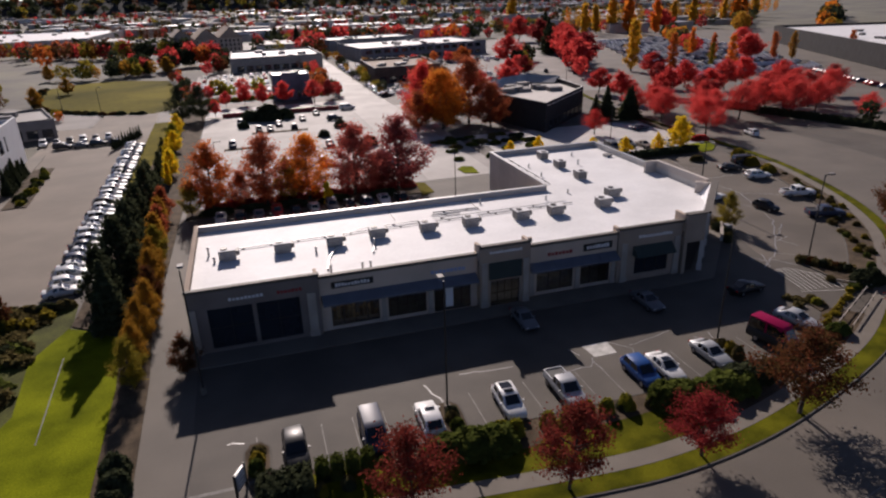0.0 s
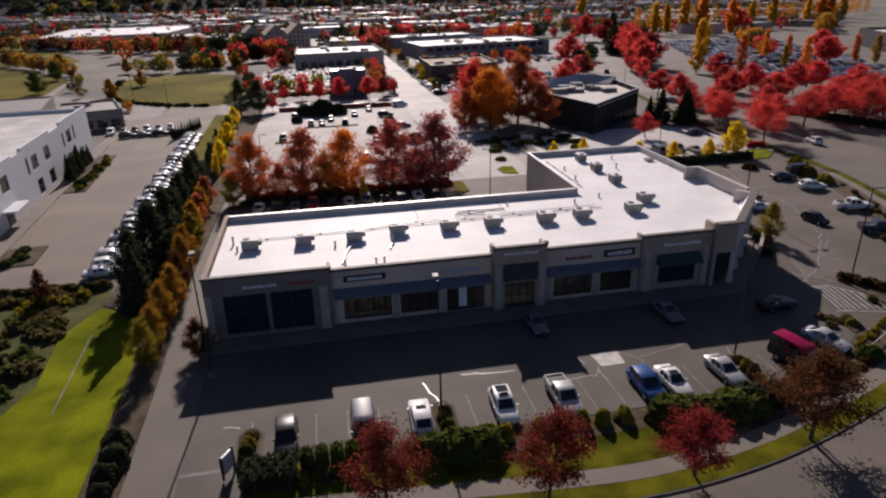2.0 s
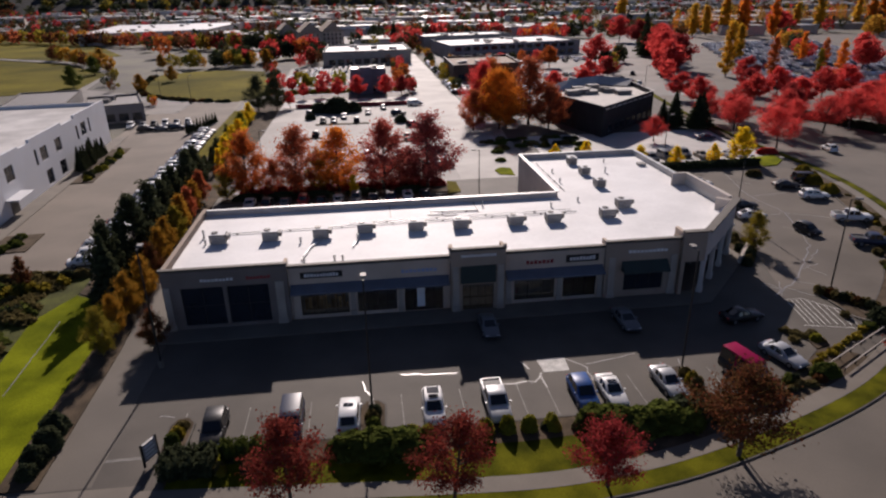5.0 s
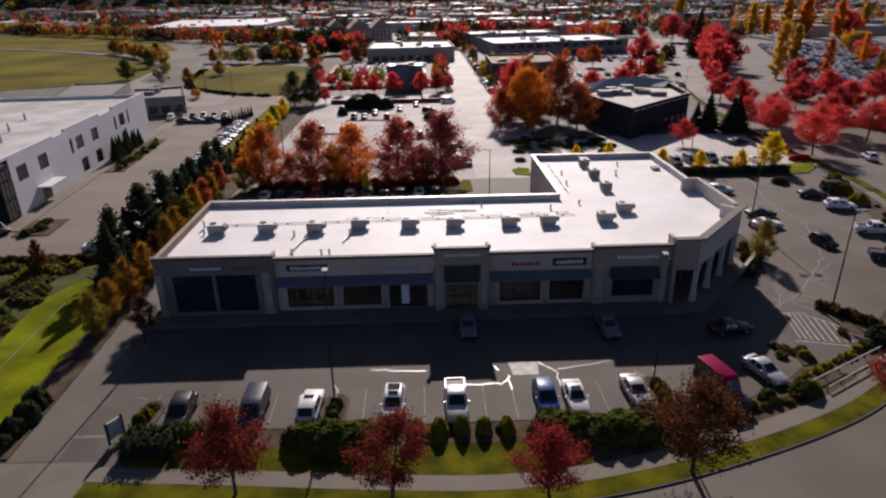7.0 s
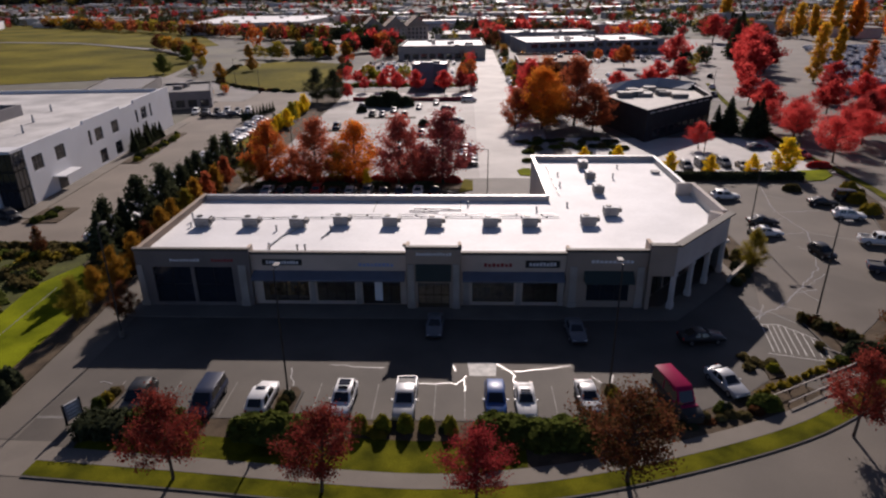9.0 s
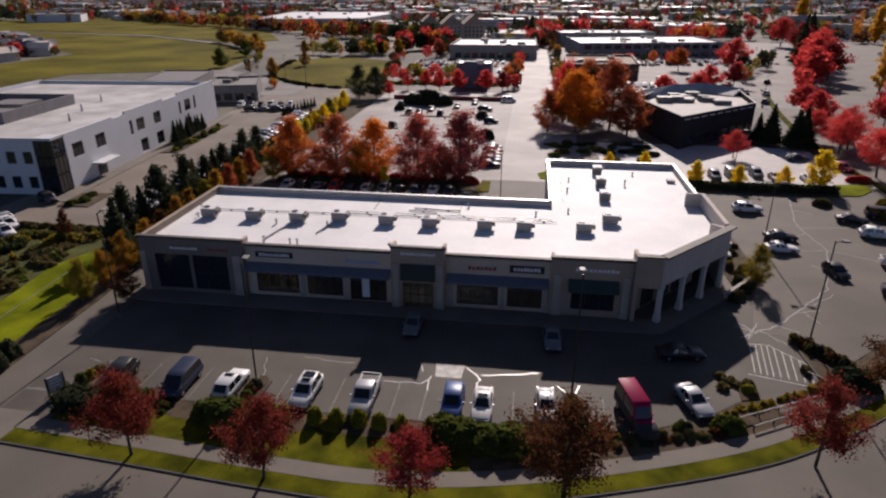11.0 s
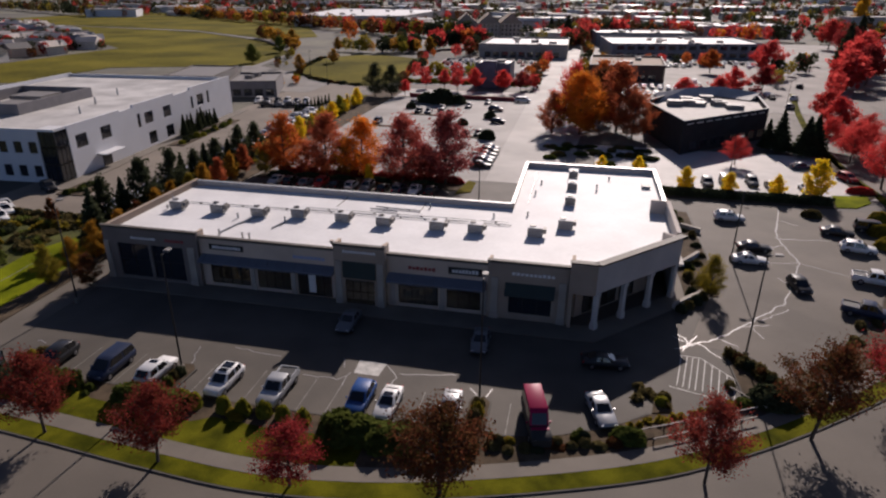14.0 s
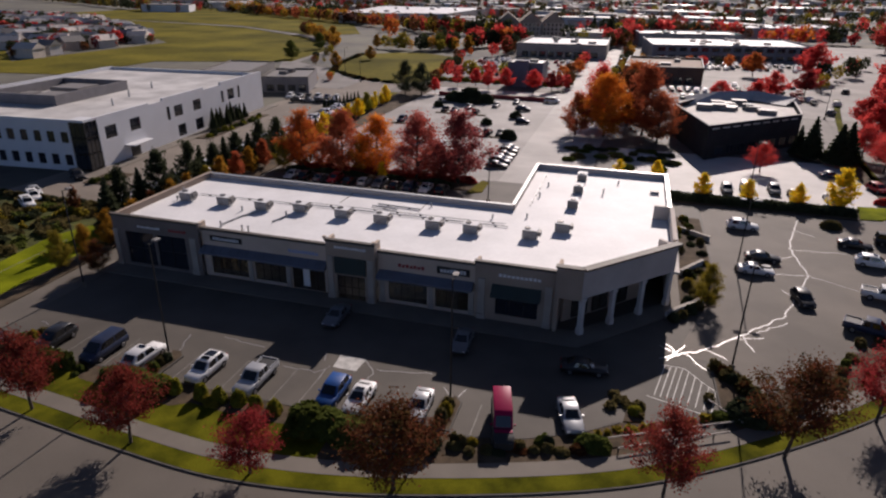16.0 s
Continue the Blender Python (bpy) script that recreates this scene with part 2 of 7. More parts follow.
LEAF = {
    "red": leaf_material("red leaves", (0.42, 0.026, 0.028), (0.80, 0.125, 0.105), 0.60),
    "crimson": leaf_material("crimson leaves", (0.15, 0.022, 0.022), (0.44, 0.060, 0.058), 0.55),
    "maroon": leaf_material("maroon leaves", (0.24, 0.045, 0.040), (0.58, 0.145, 0.105), 0.58),
    "rust": leaf_material("rust red leaves", (0.34, 0.070, 0.018), (0.68, 0.205, 0.050), 0.58),
    "russet": leaf_material("russet leaves", (0.24, 0.060, 0.032), (0.52, 0.145, 0.060), 0.6),
    "wine": leaf_material("wine red leaves", (0.085, 0.034, 0.020), (0.37, 0.058, 0.046), 0.50),
    "bronze": leaf_material("bronze brown leaves", (0.046, 0.052, 0.016), (0.205, 0.052, 0.030), 0.46),
    "coral": leaf_material("coral red leaves", (0.36, 0.070, 0.030), (0.68, 0.215, 0.105), 0.58),
    "plum": leaf_material("plum red leaves", (0.14, 0.034, 0.036), (0.44, 0.105, 0.095), 0.55),
    "orange": leaf_material("orange leaves", (0.52, 0.13, 0.018), (0.84, 0.31, 0.04), 0.6),
    "gold": leaf_material("golden leaves", (0.48, 0.25, 0.02), (0.80, 0.47, 0.05), 0.58),
    "amber": leaf_material("amber leaves", (0.20, 0.095, 0.014), (0.48, 0.25, 0.035), 0.55),
    "yellow": leaf_material("yellow leaves", (0.70, 0.48, 0.014), (0.90, 0.68, 0.04), 0.55),
    "olive": leaf_material("olive leaves", (0.17, 0.13, 0.016), (0.36, 0.28, 0.04), 0.5),
    "green": leaf_material("shrub leaves", (0.060, 0.078, 0.018), (0.135, 0.155, 0.035), 0.4),
    "dark": leaf_material("dark evergreen leaves", (0.032, 0.040, 0.024), (0.078, 0.088, 0.044), 0.35),
    "lime": leaf_material("yellow green leaves", (0.17, 0.17, 0.018), (0.32, 0.29, 0.04), 0.45),
    "weeds": leaf_material("dry weeds", (0.07, 0.062, 0.022), (0.21, 0.165, 0.07), 0.4),
}

# ---- building blocks ----
def box(bm, x0, x1, y0, y1, z0, z1, m=None):
    vs = [bm.verts.new(Vector(c) if m is None else m @ Vector(c)) for c in
          ((x0, y0, z0), (x1, y0, z0), (x1, y1, z0), (x0, y1, z0), (x0, y0, z1), (x1, y0, z1), (x1, y1, z1), (x0, y1, z1))]
    for f in ((3, 2, 1, 0), (4, 5, 6, 7), (0, 1, 5, 4), (1, 2, 6, 5), (2, 3, 7, 6), (3, 0, 4, 7)):
        bm.faces.new([vs[i] for i in f])


def prism(bm, pts, z0, z1):
    """An upright slab over a plan outline that runs anticlockwise."""
    low = [bm.verts.new((x, y, z0)) for x, y in pts]
    top = [bm.verts.new((x, y, z1)) for x, y in pts]
    bm.faces.new(top)
    bm.faces.new(low[::-1])
    for i in range(len(pts)):
        j = (i + 1) % len(pts)
        bm.faces.new((low[i], low[j], top[j], top[i]))


def tube(bm, a, b, ra, rb, sides=8, cap=True):
    a, b = Vector(a), Vector(b)
    q = (b - a).to_track_quat("Z", "Y")
    rings = []
    for c, r in ((a, ra), (b, rb)):
        rings.append([bm.verts.new(c + q @ Vector((r * math.cos(2 * math.pi * k / sides), r * math.sin(2 * math.pi * k / sides), 0))) for k in range(sides)])
    for k in range(sides):
        n = (k + 1) % sides
        bm.faces.new((rings[0][k], rings[0][n], rings[1][n], rings[1][k]))
    if cap:
        bm.faces.new(rings[1])
        bm.faces.new(rings[0][::-1])


def loft(bm, rings, cap=True):
    made = [[bm.verts.new(p) for p in ring] for ring in rings]
    n = len(made[0])
    for a, b in zip(made, made[1:]):
        for k in range(n):
            bm.faces.new((a[k], a[(k + 1) % n], b[(k + 1) % n], b[k]))
    if cap:
        bm.faces.new(made[0][::-1])
        bm.faces.new(made[-1])


def mesh_of(name, bm, mat, smooth=False, bevel=0.0):
    if bevel:
        bmesh.ops.bevel(bm, geom=bm.edges[:], offset=bevel, segments=1, affect="EDGES")
    bmesh.ops.recalc_face_normals(bm, faces=bm.faces[:])
    me = bpy.data.meshes.new(name)
    bm.to_mesh(me)
    bm.free()
    me.materials.append(mat)
    if smooth:
        for p in me.polygons:
            p.use_smooth = True
        if smooth == "crisp":
            me.set_sharp_from_angle(angle=radians(48))
    return me


def rounded(bm, width):
    """Rounds the edges of a shell off in two steps."""
    bmesh.ops.recalc_face_normals(bm, faces=bm.faces[:])
    sharp = [e for e in bm.edges if len(e.link_faces) == 2 and e.calc_face_angle(0) > 0.3]
    bmesh.ops.bevel(bm, geom=sharp, offset=width, segments=2, affect="EDGES", clamp_overlap=True)
    return bm


def part(name, bm, mat, parent, label="", smooth=False, bevel=0.0):
    ob = new(name, bm if isinstance(bm, bpy.types.Mesh) else mesh_of(name, bm, mat, smooth, bevel))
    ob.parent = parent
    if label:
        tagged(ob, label)
    return ob


def thing(name, m, label, category, group="", kind=""):
    ob = new(name)
    ob.empty_display_size = 0.3
    ob.matrix_basis = m
    return tagged(ob, label, category, group, kind)


def solo(name, bm, mat, label, category, kind="", smooth=False, group=""):
    ob = new(name, mesh_of(name, bm, mat, smooth))
    return tagged(ob, label, category, group, kind)


def bx(*dims):
    bm = bmesh.new()
    box(bm, *dims)
    return bm


def smooth_line(pts, steps=6):
    """A Catmull-Rom line through plan points."""
    out = []
    p = [Vector(q).to_2d() for q in pts]
    p = [2 * p[0] - p[1]] + p + [2 * p[-1] - p[-2]]
    for i in range(1, len(p) - 2):
        for k in range(steps):
            t = k / steps
            out.append(0.5 * ((2 * p[i]) + (p[i + 1] - p[i - 1]) * t + (2 * p[i - 1] - 5 * p[i] + 4 * p[i + 1] - p[i + 2]) * t * t + (3 * p[i] - p[i - 1] - 3 * p[i + 1] + p[i + 2]) * t ** 3))
    return out + [p[-2]]


def offset_line(line, d):
    """The line moved d metres to its left."""
    out = []
    for i, q in enumerate(line):
        t = (line[min(i + 1, len(line) - 1)] - line[max(i - 1, 0)]).normalized()
        out.append(q + Vector((-t.y, t.x)) * d)
    return out


def ribbon(bm, a, b, z0, z1):
    """A raised strip between two plan lines of equal count."""
    for i in range(len(a) - 1):
        p = [a[i], a[i + 1], b[i + 1], b[i]]
        low = [bm.verts.new((q.x, q.y, z0)) for q in p]
        top = [bm.verts.new((q.x, q.y, z1)) for q in p]
        bm.faces.new(top)
        for j in range(4):
            if (j == 1 and i < len(a) - 2) or (j == 3 and i > 0):
                continue
            k = (j + 1) % 4
            bm.faces.new((low[j], low[k], top[k], top[j]))
    bmesh.ops.remove_doubles(bm, verts=bm.verts[:], dist=0.001)


def wall_openings(bm, x0, x1, y0, y1, z0, z1, holes, m=None):
    """A wall along x with rectangular openings (x0, x1, z0, z1) right through it, as one welded shell."""
    xs = sorted({x0, x1, *[h[0] for h in holes], *[h[1] for h in holes]})
    zs = sorted({z0, z1, *[h[2] for h in holes], *[h[3] for h in holes]})
    nx, nz = len(xs) - 1, len(zs) - 1
    verts = {}

    def vert(i, j, back):
        key = (i, j, back)
        if key not in verts:
            c = Vector((xs[i], y1 if back else y0, zs[j]))
            verts[key] = bm.verts.new(c if m is None else m @ c)
        return verts[key]

    def solid(i, j):
        if not (0 <= i < nx and 0 <= j < nz):
            return False
        a, b = (xs[i] + xs[i + 1]) / 2, (zs[j] + zs[j + 1]) / 2
        return not any(h[0] < a < h[1] and h[2] < b < h[3] for h in holes)

    for i in range(nx):
        for j in range(nz):
            if not solid(i, j):
                continue
            for back in (0, 1):
                bm.faces.new([vert(i, j, back), vert(i + 1, j, back), vert(i + 1, j + 1, back), vert(i, j + 1, back)])
            for di, dj, a, b in ((-1, 0, (0, 0), (0, 1)), (1, 0, (1, 0), (1, 1)), (0, -1, (0, 0), (1, 0)), (0, 1, (0, 1), (1, 1))):
                if not solid(i + di, j + dj):
                    bm.faces.new([vert(i + a[0], j + a[1], 0), vert(i + b[0], j + b[1], 0), vert(i + b[0], j + b[1], 1), vert(i + a[0], j + a[1], 1)])


def window(parent, x0, x1, y, z0, z1, cols=3, rows=1, depth=0.12, m=None, glass=None, frame_mat=None, name="window"):
    """A glazed window set in an opening: frame with mullions, and one pane a light."""
    m = m or Matrix()
    w = 0.07
    lights = []
    for k in range(cols):
        for r in range(rows):
            lights.append((x0 + (x1 - x0) * k / cols + w / (1 if k == 0 else 2), x0 + (x1 - x0) * (k + 1) / cols - w / (1 if k == cols - 1 else 2),
                           z0 + (z1 - z0) * r / rows + w / (1 if r == 0 else 2), z0 + (z1 - z0) * (r + 1) / rows - w / (1 if r == rows - 1 else 2)))
    bm = bmesh.new()
    wall_openings(bm, x0, x1, y, y + depth, z0, z1, lights, m)
    fr = part(name, bm, frame_mat or DARK_METAL, parent)
    for a, b, c, d in lights:
        pb = bmesh.new()
        box(pb, a, b, y + depth / 2 - 0.01, y + depth / 2 + 0.01, c, d, m)
        part("pane", pb, glass or PANE, fr)
    return fr


# ---- plants ----
def leaves_mesh(name, points, size, mat, rng, stretch=1.5, outward=None):
    """Many small diamond leaves, one island each."""
    n = len(points)
    pts = np.asarray(points, float)
    u = rng.normal(size=(n, 3))
    u /= np.linalg.norm(u, axis=1)[:, None]
    w = rng.normal(size=(n, 3))
    if outward is not None:
        w = np.asarray(outward, float) + 0.55 * w
    v = np.cross(u, w)
    v /= np.linalg.norm(v, axis=1)[:, None] + 1e-9
    if outward is not None:
        u = np.cross(v, w)
        u /= np.linalg.norm(u, axis=1)[:, None] + 1e-9
    s = size * rng.uniform(0.6, 1.35, size=(n, 1))
    verts = np.stack([pts - u * s * stretch / 2, pts + v * s / 2, pts + u * s * stretch / 2, pts - v * s / 2], axis=1).reshape(-1, 3)
    faces = np.arange(n * 4).reshape(-1, 4)
    me = bpy.data.meshes.new(name)
    me.from_pydata(verts.tolist(), [], faces.tolist())
    me.materials.append(mat)
    return me


PLANTS = {}


def tree_meshes(shape, colour, seed, detail):
    """Wood and crown of a tree of unit kinds; height 10, to be scaled."""
    key = (shape, colour, seed, detail)
    if key in PLANTS:
        return PLANTS[key]
    rng = np.random.default_rng(seed * 7 + len(shape))
    wood = bmesh.new()
    pts = []
    count, size = {"near": (9000, 0.21), "mid": (3600, 0.36)}[detail]
    if detail == "near":
        count, size = {"oval": (10000, 0.175), "maple": (8200, 0.175), "column": (5200, 0.2), "broad": (15000, 0.19)}.get(shape, (count, 0.27))
    sides = 6 if detail == "near" else 4
    if shape == "conifer":
        tube(wood, (0, 0, 0), (0, 0, 9.6), 0.24, 0.03, sides)
        out = []
        for k in range(int(count * 0.8)):
            z = 0.6 + 9.4 * (1 - math.sqrt(rng.uniform()))
            lay = 0.82 + 0.3 * math.sin(z * 6.5 + rng.normal() * 0.3)
            r = (10.1 - z) * 0.235 * lay * math.sqrt(rng.uniform(0.25, 1))
            a = rng.uniform(0, 6.283)
            pts.append((r * math.cos(a), r * math.sin(a), z - 0.12 * r))
            out.append((math.cos(a) * 0.6, math.sin(a) * 0.6, 0.8))
        meshes = (mesh_of("trunk", wood, BARK), leaves_mesh("crown", pts, size * 0.9, LEAF[colour], rng, 2.2, out))
        PLANTS[key] = meshes
        return meshes
    # share of height where the crown begins, half spread, limbs, share of the crown's height where it is widest
    low, spread, limbs, peak = {"maple": (0.34, 0.43, 26, 0.36), "oval": (0.13, 0.33, 30, 0.36), "column": (0.08, 0.16, 22, 0.38), "broad": (0.16, 0.45, 34, 0.40)}[shape]
    z_low, spread = low * 10, spread * 10
    lean = rng.normal(size=2) * 0.12
    spine = [Vector((lean[0] * k * 0.4 + 0.05 * math.sin(k * 2.1), lean[1] * k * 0.4 + 0.05 * math.cos(k * 1.7), z)) for k, z in enumerate((-0.1, z_low * 0.6, z_low + 1.0, 5.8, 7.8, 9.3))]
    for k in range(5):
        tube(wood, spine[k], spine[k + 1], (0.21, 0.17, 0.14, 0.1, 0.06)[k], (0.17, 0.14, 0.1, 0.06, 0.02)[k], sides, False)

    def on_spine(z):
        for k in range(5):
            if z <= spine[k + 1].z:
                return spine[k].lerp(spine[k + 1], max(0.0, (z - spine[k].z) / (spine[k + 1].z - spine[k].z)))
        return spine[-1].copy()

    twigs = []
    for k in range(limbs):
        u = (k + rng.uniform(0.2, 0.8)) / limbs
        reach = 0.62 + 0.38 * u / peak if u < peak else max(0.10, 1 - ((u - peak) / (1 - peak)) ** 1.7)
        a = k * 2.399 + rng.uniform(-0.35, 0.35)
        r = spread * reach * rng.uniform(0.55, 1.1)
        z = z_low + 0.35 + (9.55 - z_low) * u + rng.normal() * 0.2
        foot = on_spine(max(z_low * 0.85, z - r * rng.uniform(0.55, 1.0) - 0.3))
        tip = Vector((foot.x + r * math.cos(a), foot.y + r * math.sin(a), z))
        knee = foot.lerp(tip, 0.5) + Vector((0, 0, -0.05 * r))
        tube(wood, foot, knee, 0.085, 0.055, sides, False)
        tube(wood, knee, tip, 0.055, 0.018, sides, False)
        out = (tip - foot).normalized()
        twigs.append((knee.lerp(tip, 0.35), tip + out * 0.25, 1.5))
        for j in range(7):
            v = rng.uniform(0.25, 1.0)
            p = foot.lerp(knee, v * 2) if v < 0.5 else knee.lerp(tip, v * 2 - 1)
            way = out * 0.75 + Vector(rng.normal(size=3) * 0.62) + Vector((0, 0, 0.32))
            q = p + way * rng.uniform(0.35, 0.85) * (0.16 * spread + 0.35) * (1.35 - 0.5 * v)
            tube(wood, p, q, 0.03, 0.01, 3, False)
            twigs.append((p.lerp(q, 0.25), q, rng.uniform(0.7, 1.2)))
    for k in range(6):
        p = on_spine(rng.uniform(7.0, 9.2))
        twigs.append((p, p + Vector((rng.normal() * 0.4, rng.normal() * 0.4, rng.uniform(0.3, 0.8))), 0.9))
    weight = np.array([t[2] * ((t[1] - t[0]).length + 0.3) for t in twigs])
    pick = rng.choice(len(twigs), size=count, p=weight / weight.sum())
    loose = 0.075 * spread + 0.16
    for i in pick:
        p, q, _ = twigs[i]
        pts.append(np.array(p.lerp(q, rng.uniform(0, 1.08))) + rng.normal(size=3) * loose * np.array([1, 1, 0.8]))
    meshes = (mesh_of("trunk", wood, BARK), leaves_mesh("crown", pts, size, LEAF[colour], rng))
    PLANTS[key] = meshes
    return meshes


COLOUR_WORDS = {"gold": "golden yellow", "coral": "coral red", "plum": "dark plum red", "red": "bright red", "crimson": "deep red", "maroon": "dark maroon", "rust": "rusty red", "wine": "dark wine red", "russet": "russet brown", "bronze": "bronze brown", "orange": "orange", "amber": "amber brown", "yellow": "bright yellow",
                "olive": "olive yellow", "green": "green", "dark": "dark green", "lime": "yellow green"}
SHAPE_WORDS = {"maple": "spreading maple", "oval": "upright oval tree", "column": "columnar tree", "broad": "broad tree", "conifer": "pointed conifer"}
tree_count = 0


def tree(x, y, h, shape, colour, detail="mid", where="in a planted strip", wide=1.0, z=0.1, name="", group=""):
    global tree_count
    tree_count += 1
    k = tree_count
    wood, crown = tree_meshes(shape, colour, k % (4 if detail == "near" else 3), detail)
    s = h / 10
    ob = thing(name or ("conifer" if shape == "conifer" else "tree"), pose(x, y, z, 0, 0, (k * 77) % 360) @ Matrix.Diagonal((s * wide, s * wide, s, 1)),
               COLOUR_WORDS[colour] + " " + SHAPE_WORDS[shape] + " " + where, "tree", group)
    part("trunk", wood, None, ob)
    part("crown", crown, None, ob)
    return ob


def shrub_meshes(colour, seed, square, detail):
    key = ("shrub", colour, seed, square, detail)
    if key in PLANTS:
        return PLANTS[key]
    rng = np.random.default_rng(seed + 50)
    n, size = {"near": (1300, 0.13), "mid": (420, 0.22)}[detail]
    d = rng.normal(size=(n, 3))
    d[:, 2] = np.abs(d[:, 2])
    if square:
        d /= np.max(np.abs(d), axis=1)[:, None]
    else:
        d /= np.linalg.norm(d, axis=1)[:, None]
    lump = 1 + 0.10 * np.sin(d[:, 0] * 5 + seed) * np.cos(d[:, 1] * 6 + seed)
    pts = d * (lump * rng.uniform(0.84, 1.06, n))[:, None] * np.array([0.5, 0.5, 1.0])
    pts[:, 2] = np.clip(pts[:, 2], 0.04, None)
    crown = leaves_mesh("foliage", pts, size, LEAF[colour], rng, 1.3, d)
    bm = bmesh.new()
    if square:
        box(bm, -0.42, 0.42, -0.42, 0.42, 0, 0.85)
        bmesh.ops.bevel(bm, geom=bm.edges[:], offset=0.06, segments=1, affect="EDGES")
    else:
        bmesh.ops.create_icosphere(bm, subdivisions=2, radius=0.42)
        for v in bm.verts:
            v.co.z = max(0, v.co.z * 2)
    PLANTS[key] = (crown, mesh_of("twig_core", bm, LEAF["dark"]))
    return PLANTS[key]


shrub_count = 0


def shrub(x, y, sx, sy, h, colour, label, rz=0.0, square=False, detail="near", z=0.1, name="shrub", group=""):
    global shrub_count
    shrub_count += 1
    crown, core = shrub_meshes(colour, shrub_count % 3, square, detail)
    ob = thing(name, pose(x, y, z, 0, 0, rz) @ Matrix.Diagonal((sx, sy, h, 1)), label, "hedge" if name == "hedge" else "shrub", group)
    part("foliage", crown, None, ob)
    part("twig_core", core, None, ob)
    return ob


# ---- cars ----
CARS = {}


def ring(y, w, z0, z1, tuck=0.1):
    """A rounded section across a car, facing along y."""
    return [Vector((s * a, y, b)) for s, a, b in ((-1, w * 0.86, z0), (1, w * 0.86, z0), (1, w * 0.985, z0 + 0.14), (1, w, z0 + (z1 - z0) * 0.55), (1, w * (1 - tuck * 0.4), z1 - 0.05),
                                                  (1, w * (1 - tuck), z1), (-1, w * (1 - tuck), z1), (-1, w * (1 - tuck * 0.4), z1 - 0.05), (-1, w, z0 + (z1 - z0) * 0.55), (-1, w * 0.985, z0 + 0.14))]


# length, half width, body stations (y, width factor, low z, top z), cabin stations (y, width factor at roof, roof z), belt z, wheel y front and rear, wheel radius
STYLES = {
    "suv": (4.7, 0.93, [(-2.35, 0.80, 0.42, 0.72), (-2.2, 0.93, 0.30, 0.88), (-1.3, 1.0, 0.26, 1.00), (-0.9, 1.0, 0.26, 1.04), (1.9, 1.0, 0.28, 1.10), (2.25, 0.96, 0.34, 1.08), (2.35, 0.88, 0.46, 0.95)],
            [(-1.15, 0.86, 1.00), (-0.35, 0.80, 1.60), (0.3, 0.80, 1.68), (1.6, 0.78, 1.66), (2.2, 0.80, 1.08)], 1.02, -1.42, 1.42, 0.36),
    "sedan": (4.65, 0.90, [(-2.32, 0.80, 0.38, 0.60), (-2.15, 0.94, 0.26, 0.72), (-1.1, 1.0, 0.22, 0.88), (-0.7, 1.0, 0.22, 0.92), (1.3, 1.0, 0.24, 0.98), (2.15, 0.94, 0.30, 0.96), (2.32, 0.84, 0.42, 0.84)],
              [(-0.95, 0.86, 0.88), (-0.15, 0.76, 1.36), (0.35, 0.76, 1.44), (0.9, 0.74, 1.41), (1.75, 0.80, 0.95)], 0.90, -1.40, 1.38, 0.33),
    "hatch": (4.1, 0.87, [(-2.05, 0.82, 0.38, 0.66), (-1.9, 0.95, 0.28, 0.80), (-1.1, 1.0, 0.24, 0.92), (-0.8, 1.0, 0.24, 0.96), (1.7, 1.0, 0.26, 1.02), (1.98, 0.96, 0.32, 1.0), (2.05, 0.9, 0.44, 0.9)],
              [(-1.05, 0.86, 0.92), (-0.3, 0.78, 1.46), (0.3, 0.78, 1.53), (1.4, 0.76, 1.50), (1.95, 0.80, 1.0)], 0.94, -1.28, 1.25, 0.32),
    "van": (5.0, 0.98, [(-2.5, 0.84, 0.42, 0.80), (-2.35, 0.95, 0.32, 0.96), (-1.7, 1.0, 0.28, 1.10), (-1.4, 1.0, 0.28, 1.14), (2.3, 1.0, 0.30, 1.16), (2.48, 0.97, 0.36, 1.14), (2.5, 0.92, 0.46, 1.0)],
            [(-1.8, 0.88, 1.08), (-0.85, 0.84, 1.78), (-0.2, 0.84, 1.88), (2.2, 0.84, 1.86), (2.45, 0.86, 1.14)], 1.12, -1.55, 1.5, 0.35),
    "pickup": (5.6, 0.97, [(-2.8, 0.84, 0.48, 0.84), (-2.65, 0.95, 0.38, 1.02), (-1.5, 1.0, 0.36, 1.12), (-1.1, 1.0, 0.36, 1.14), (2.6, 1.0, 0.40, 1.14), (2.78, 0.97, 0.46, 1.12), (2.8, 0.94, 0.54, 1.02)],
               [(-1.3, 0.88, 1.12), (-0.55, 0.82, 1.78), (-0.1, 0.82, 1.84), (0.75, 0.82, 1.82), (1.05, 0.86, 1.14)], 1.14, -1.75, 1.75, 0.39),
    "boxvan": (5.9, 0.9, [(-2.95, 0.86, 0.46, 0.95), (-2.8, 0.96, 0.36, 1.12), (-2.3, 1.0, 0.32, 1.28), (-2.0, 1.0, 0.32, 1.34), (2.8, 1.0, 0.34, 1.40), (2.94, 0.98, 0.4, 1.38), (2.95, 0.95, 0.5, 1.2)],
               [(-1.45, 0.88, 1.28), (-0.95, 0.86, 2.3), (-0.62, 0.88, 2.58), (2.75, 0.88, 2.6), (2.93, 0.90, 1.4)], 1.34, -1.9, 1.8, 0.38),
}
STYLE_WORDS = {"boxvan": "tall delivery van", "suv": "sport utility car", "sedan": "sedan", "hatch": "small hatchback", "van": "tall van", "pickup": "pickup truck"}


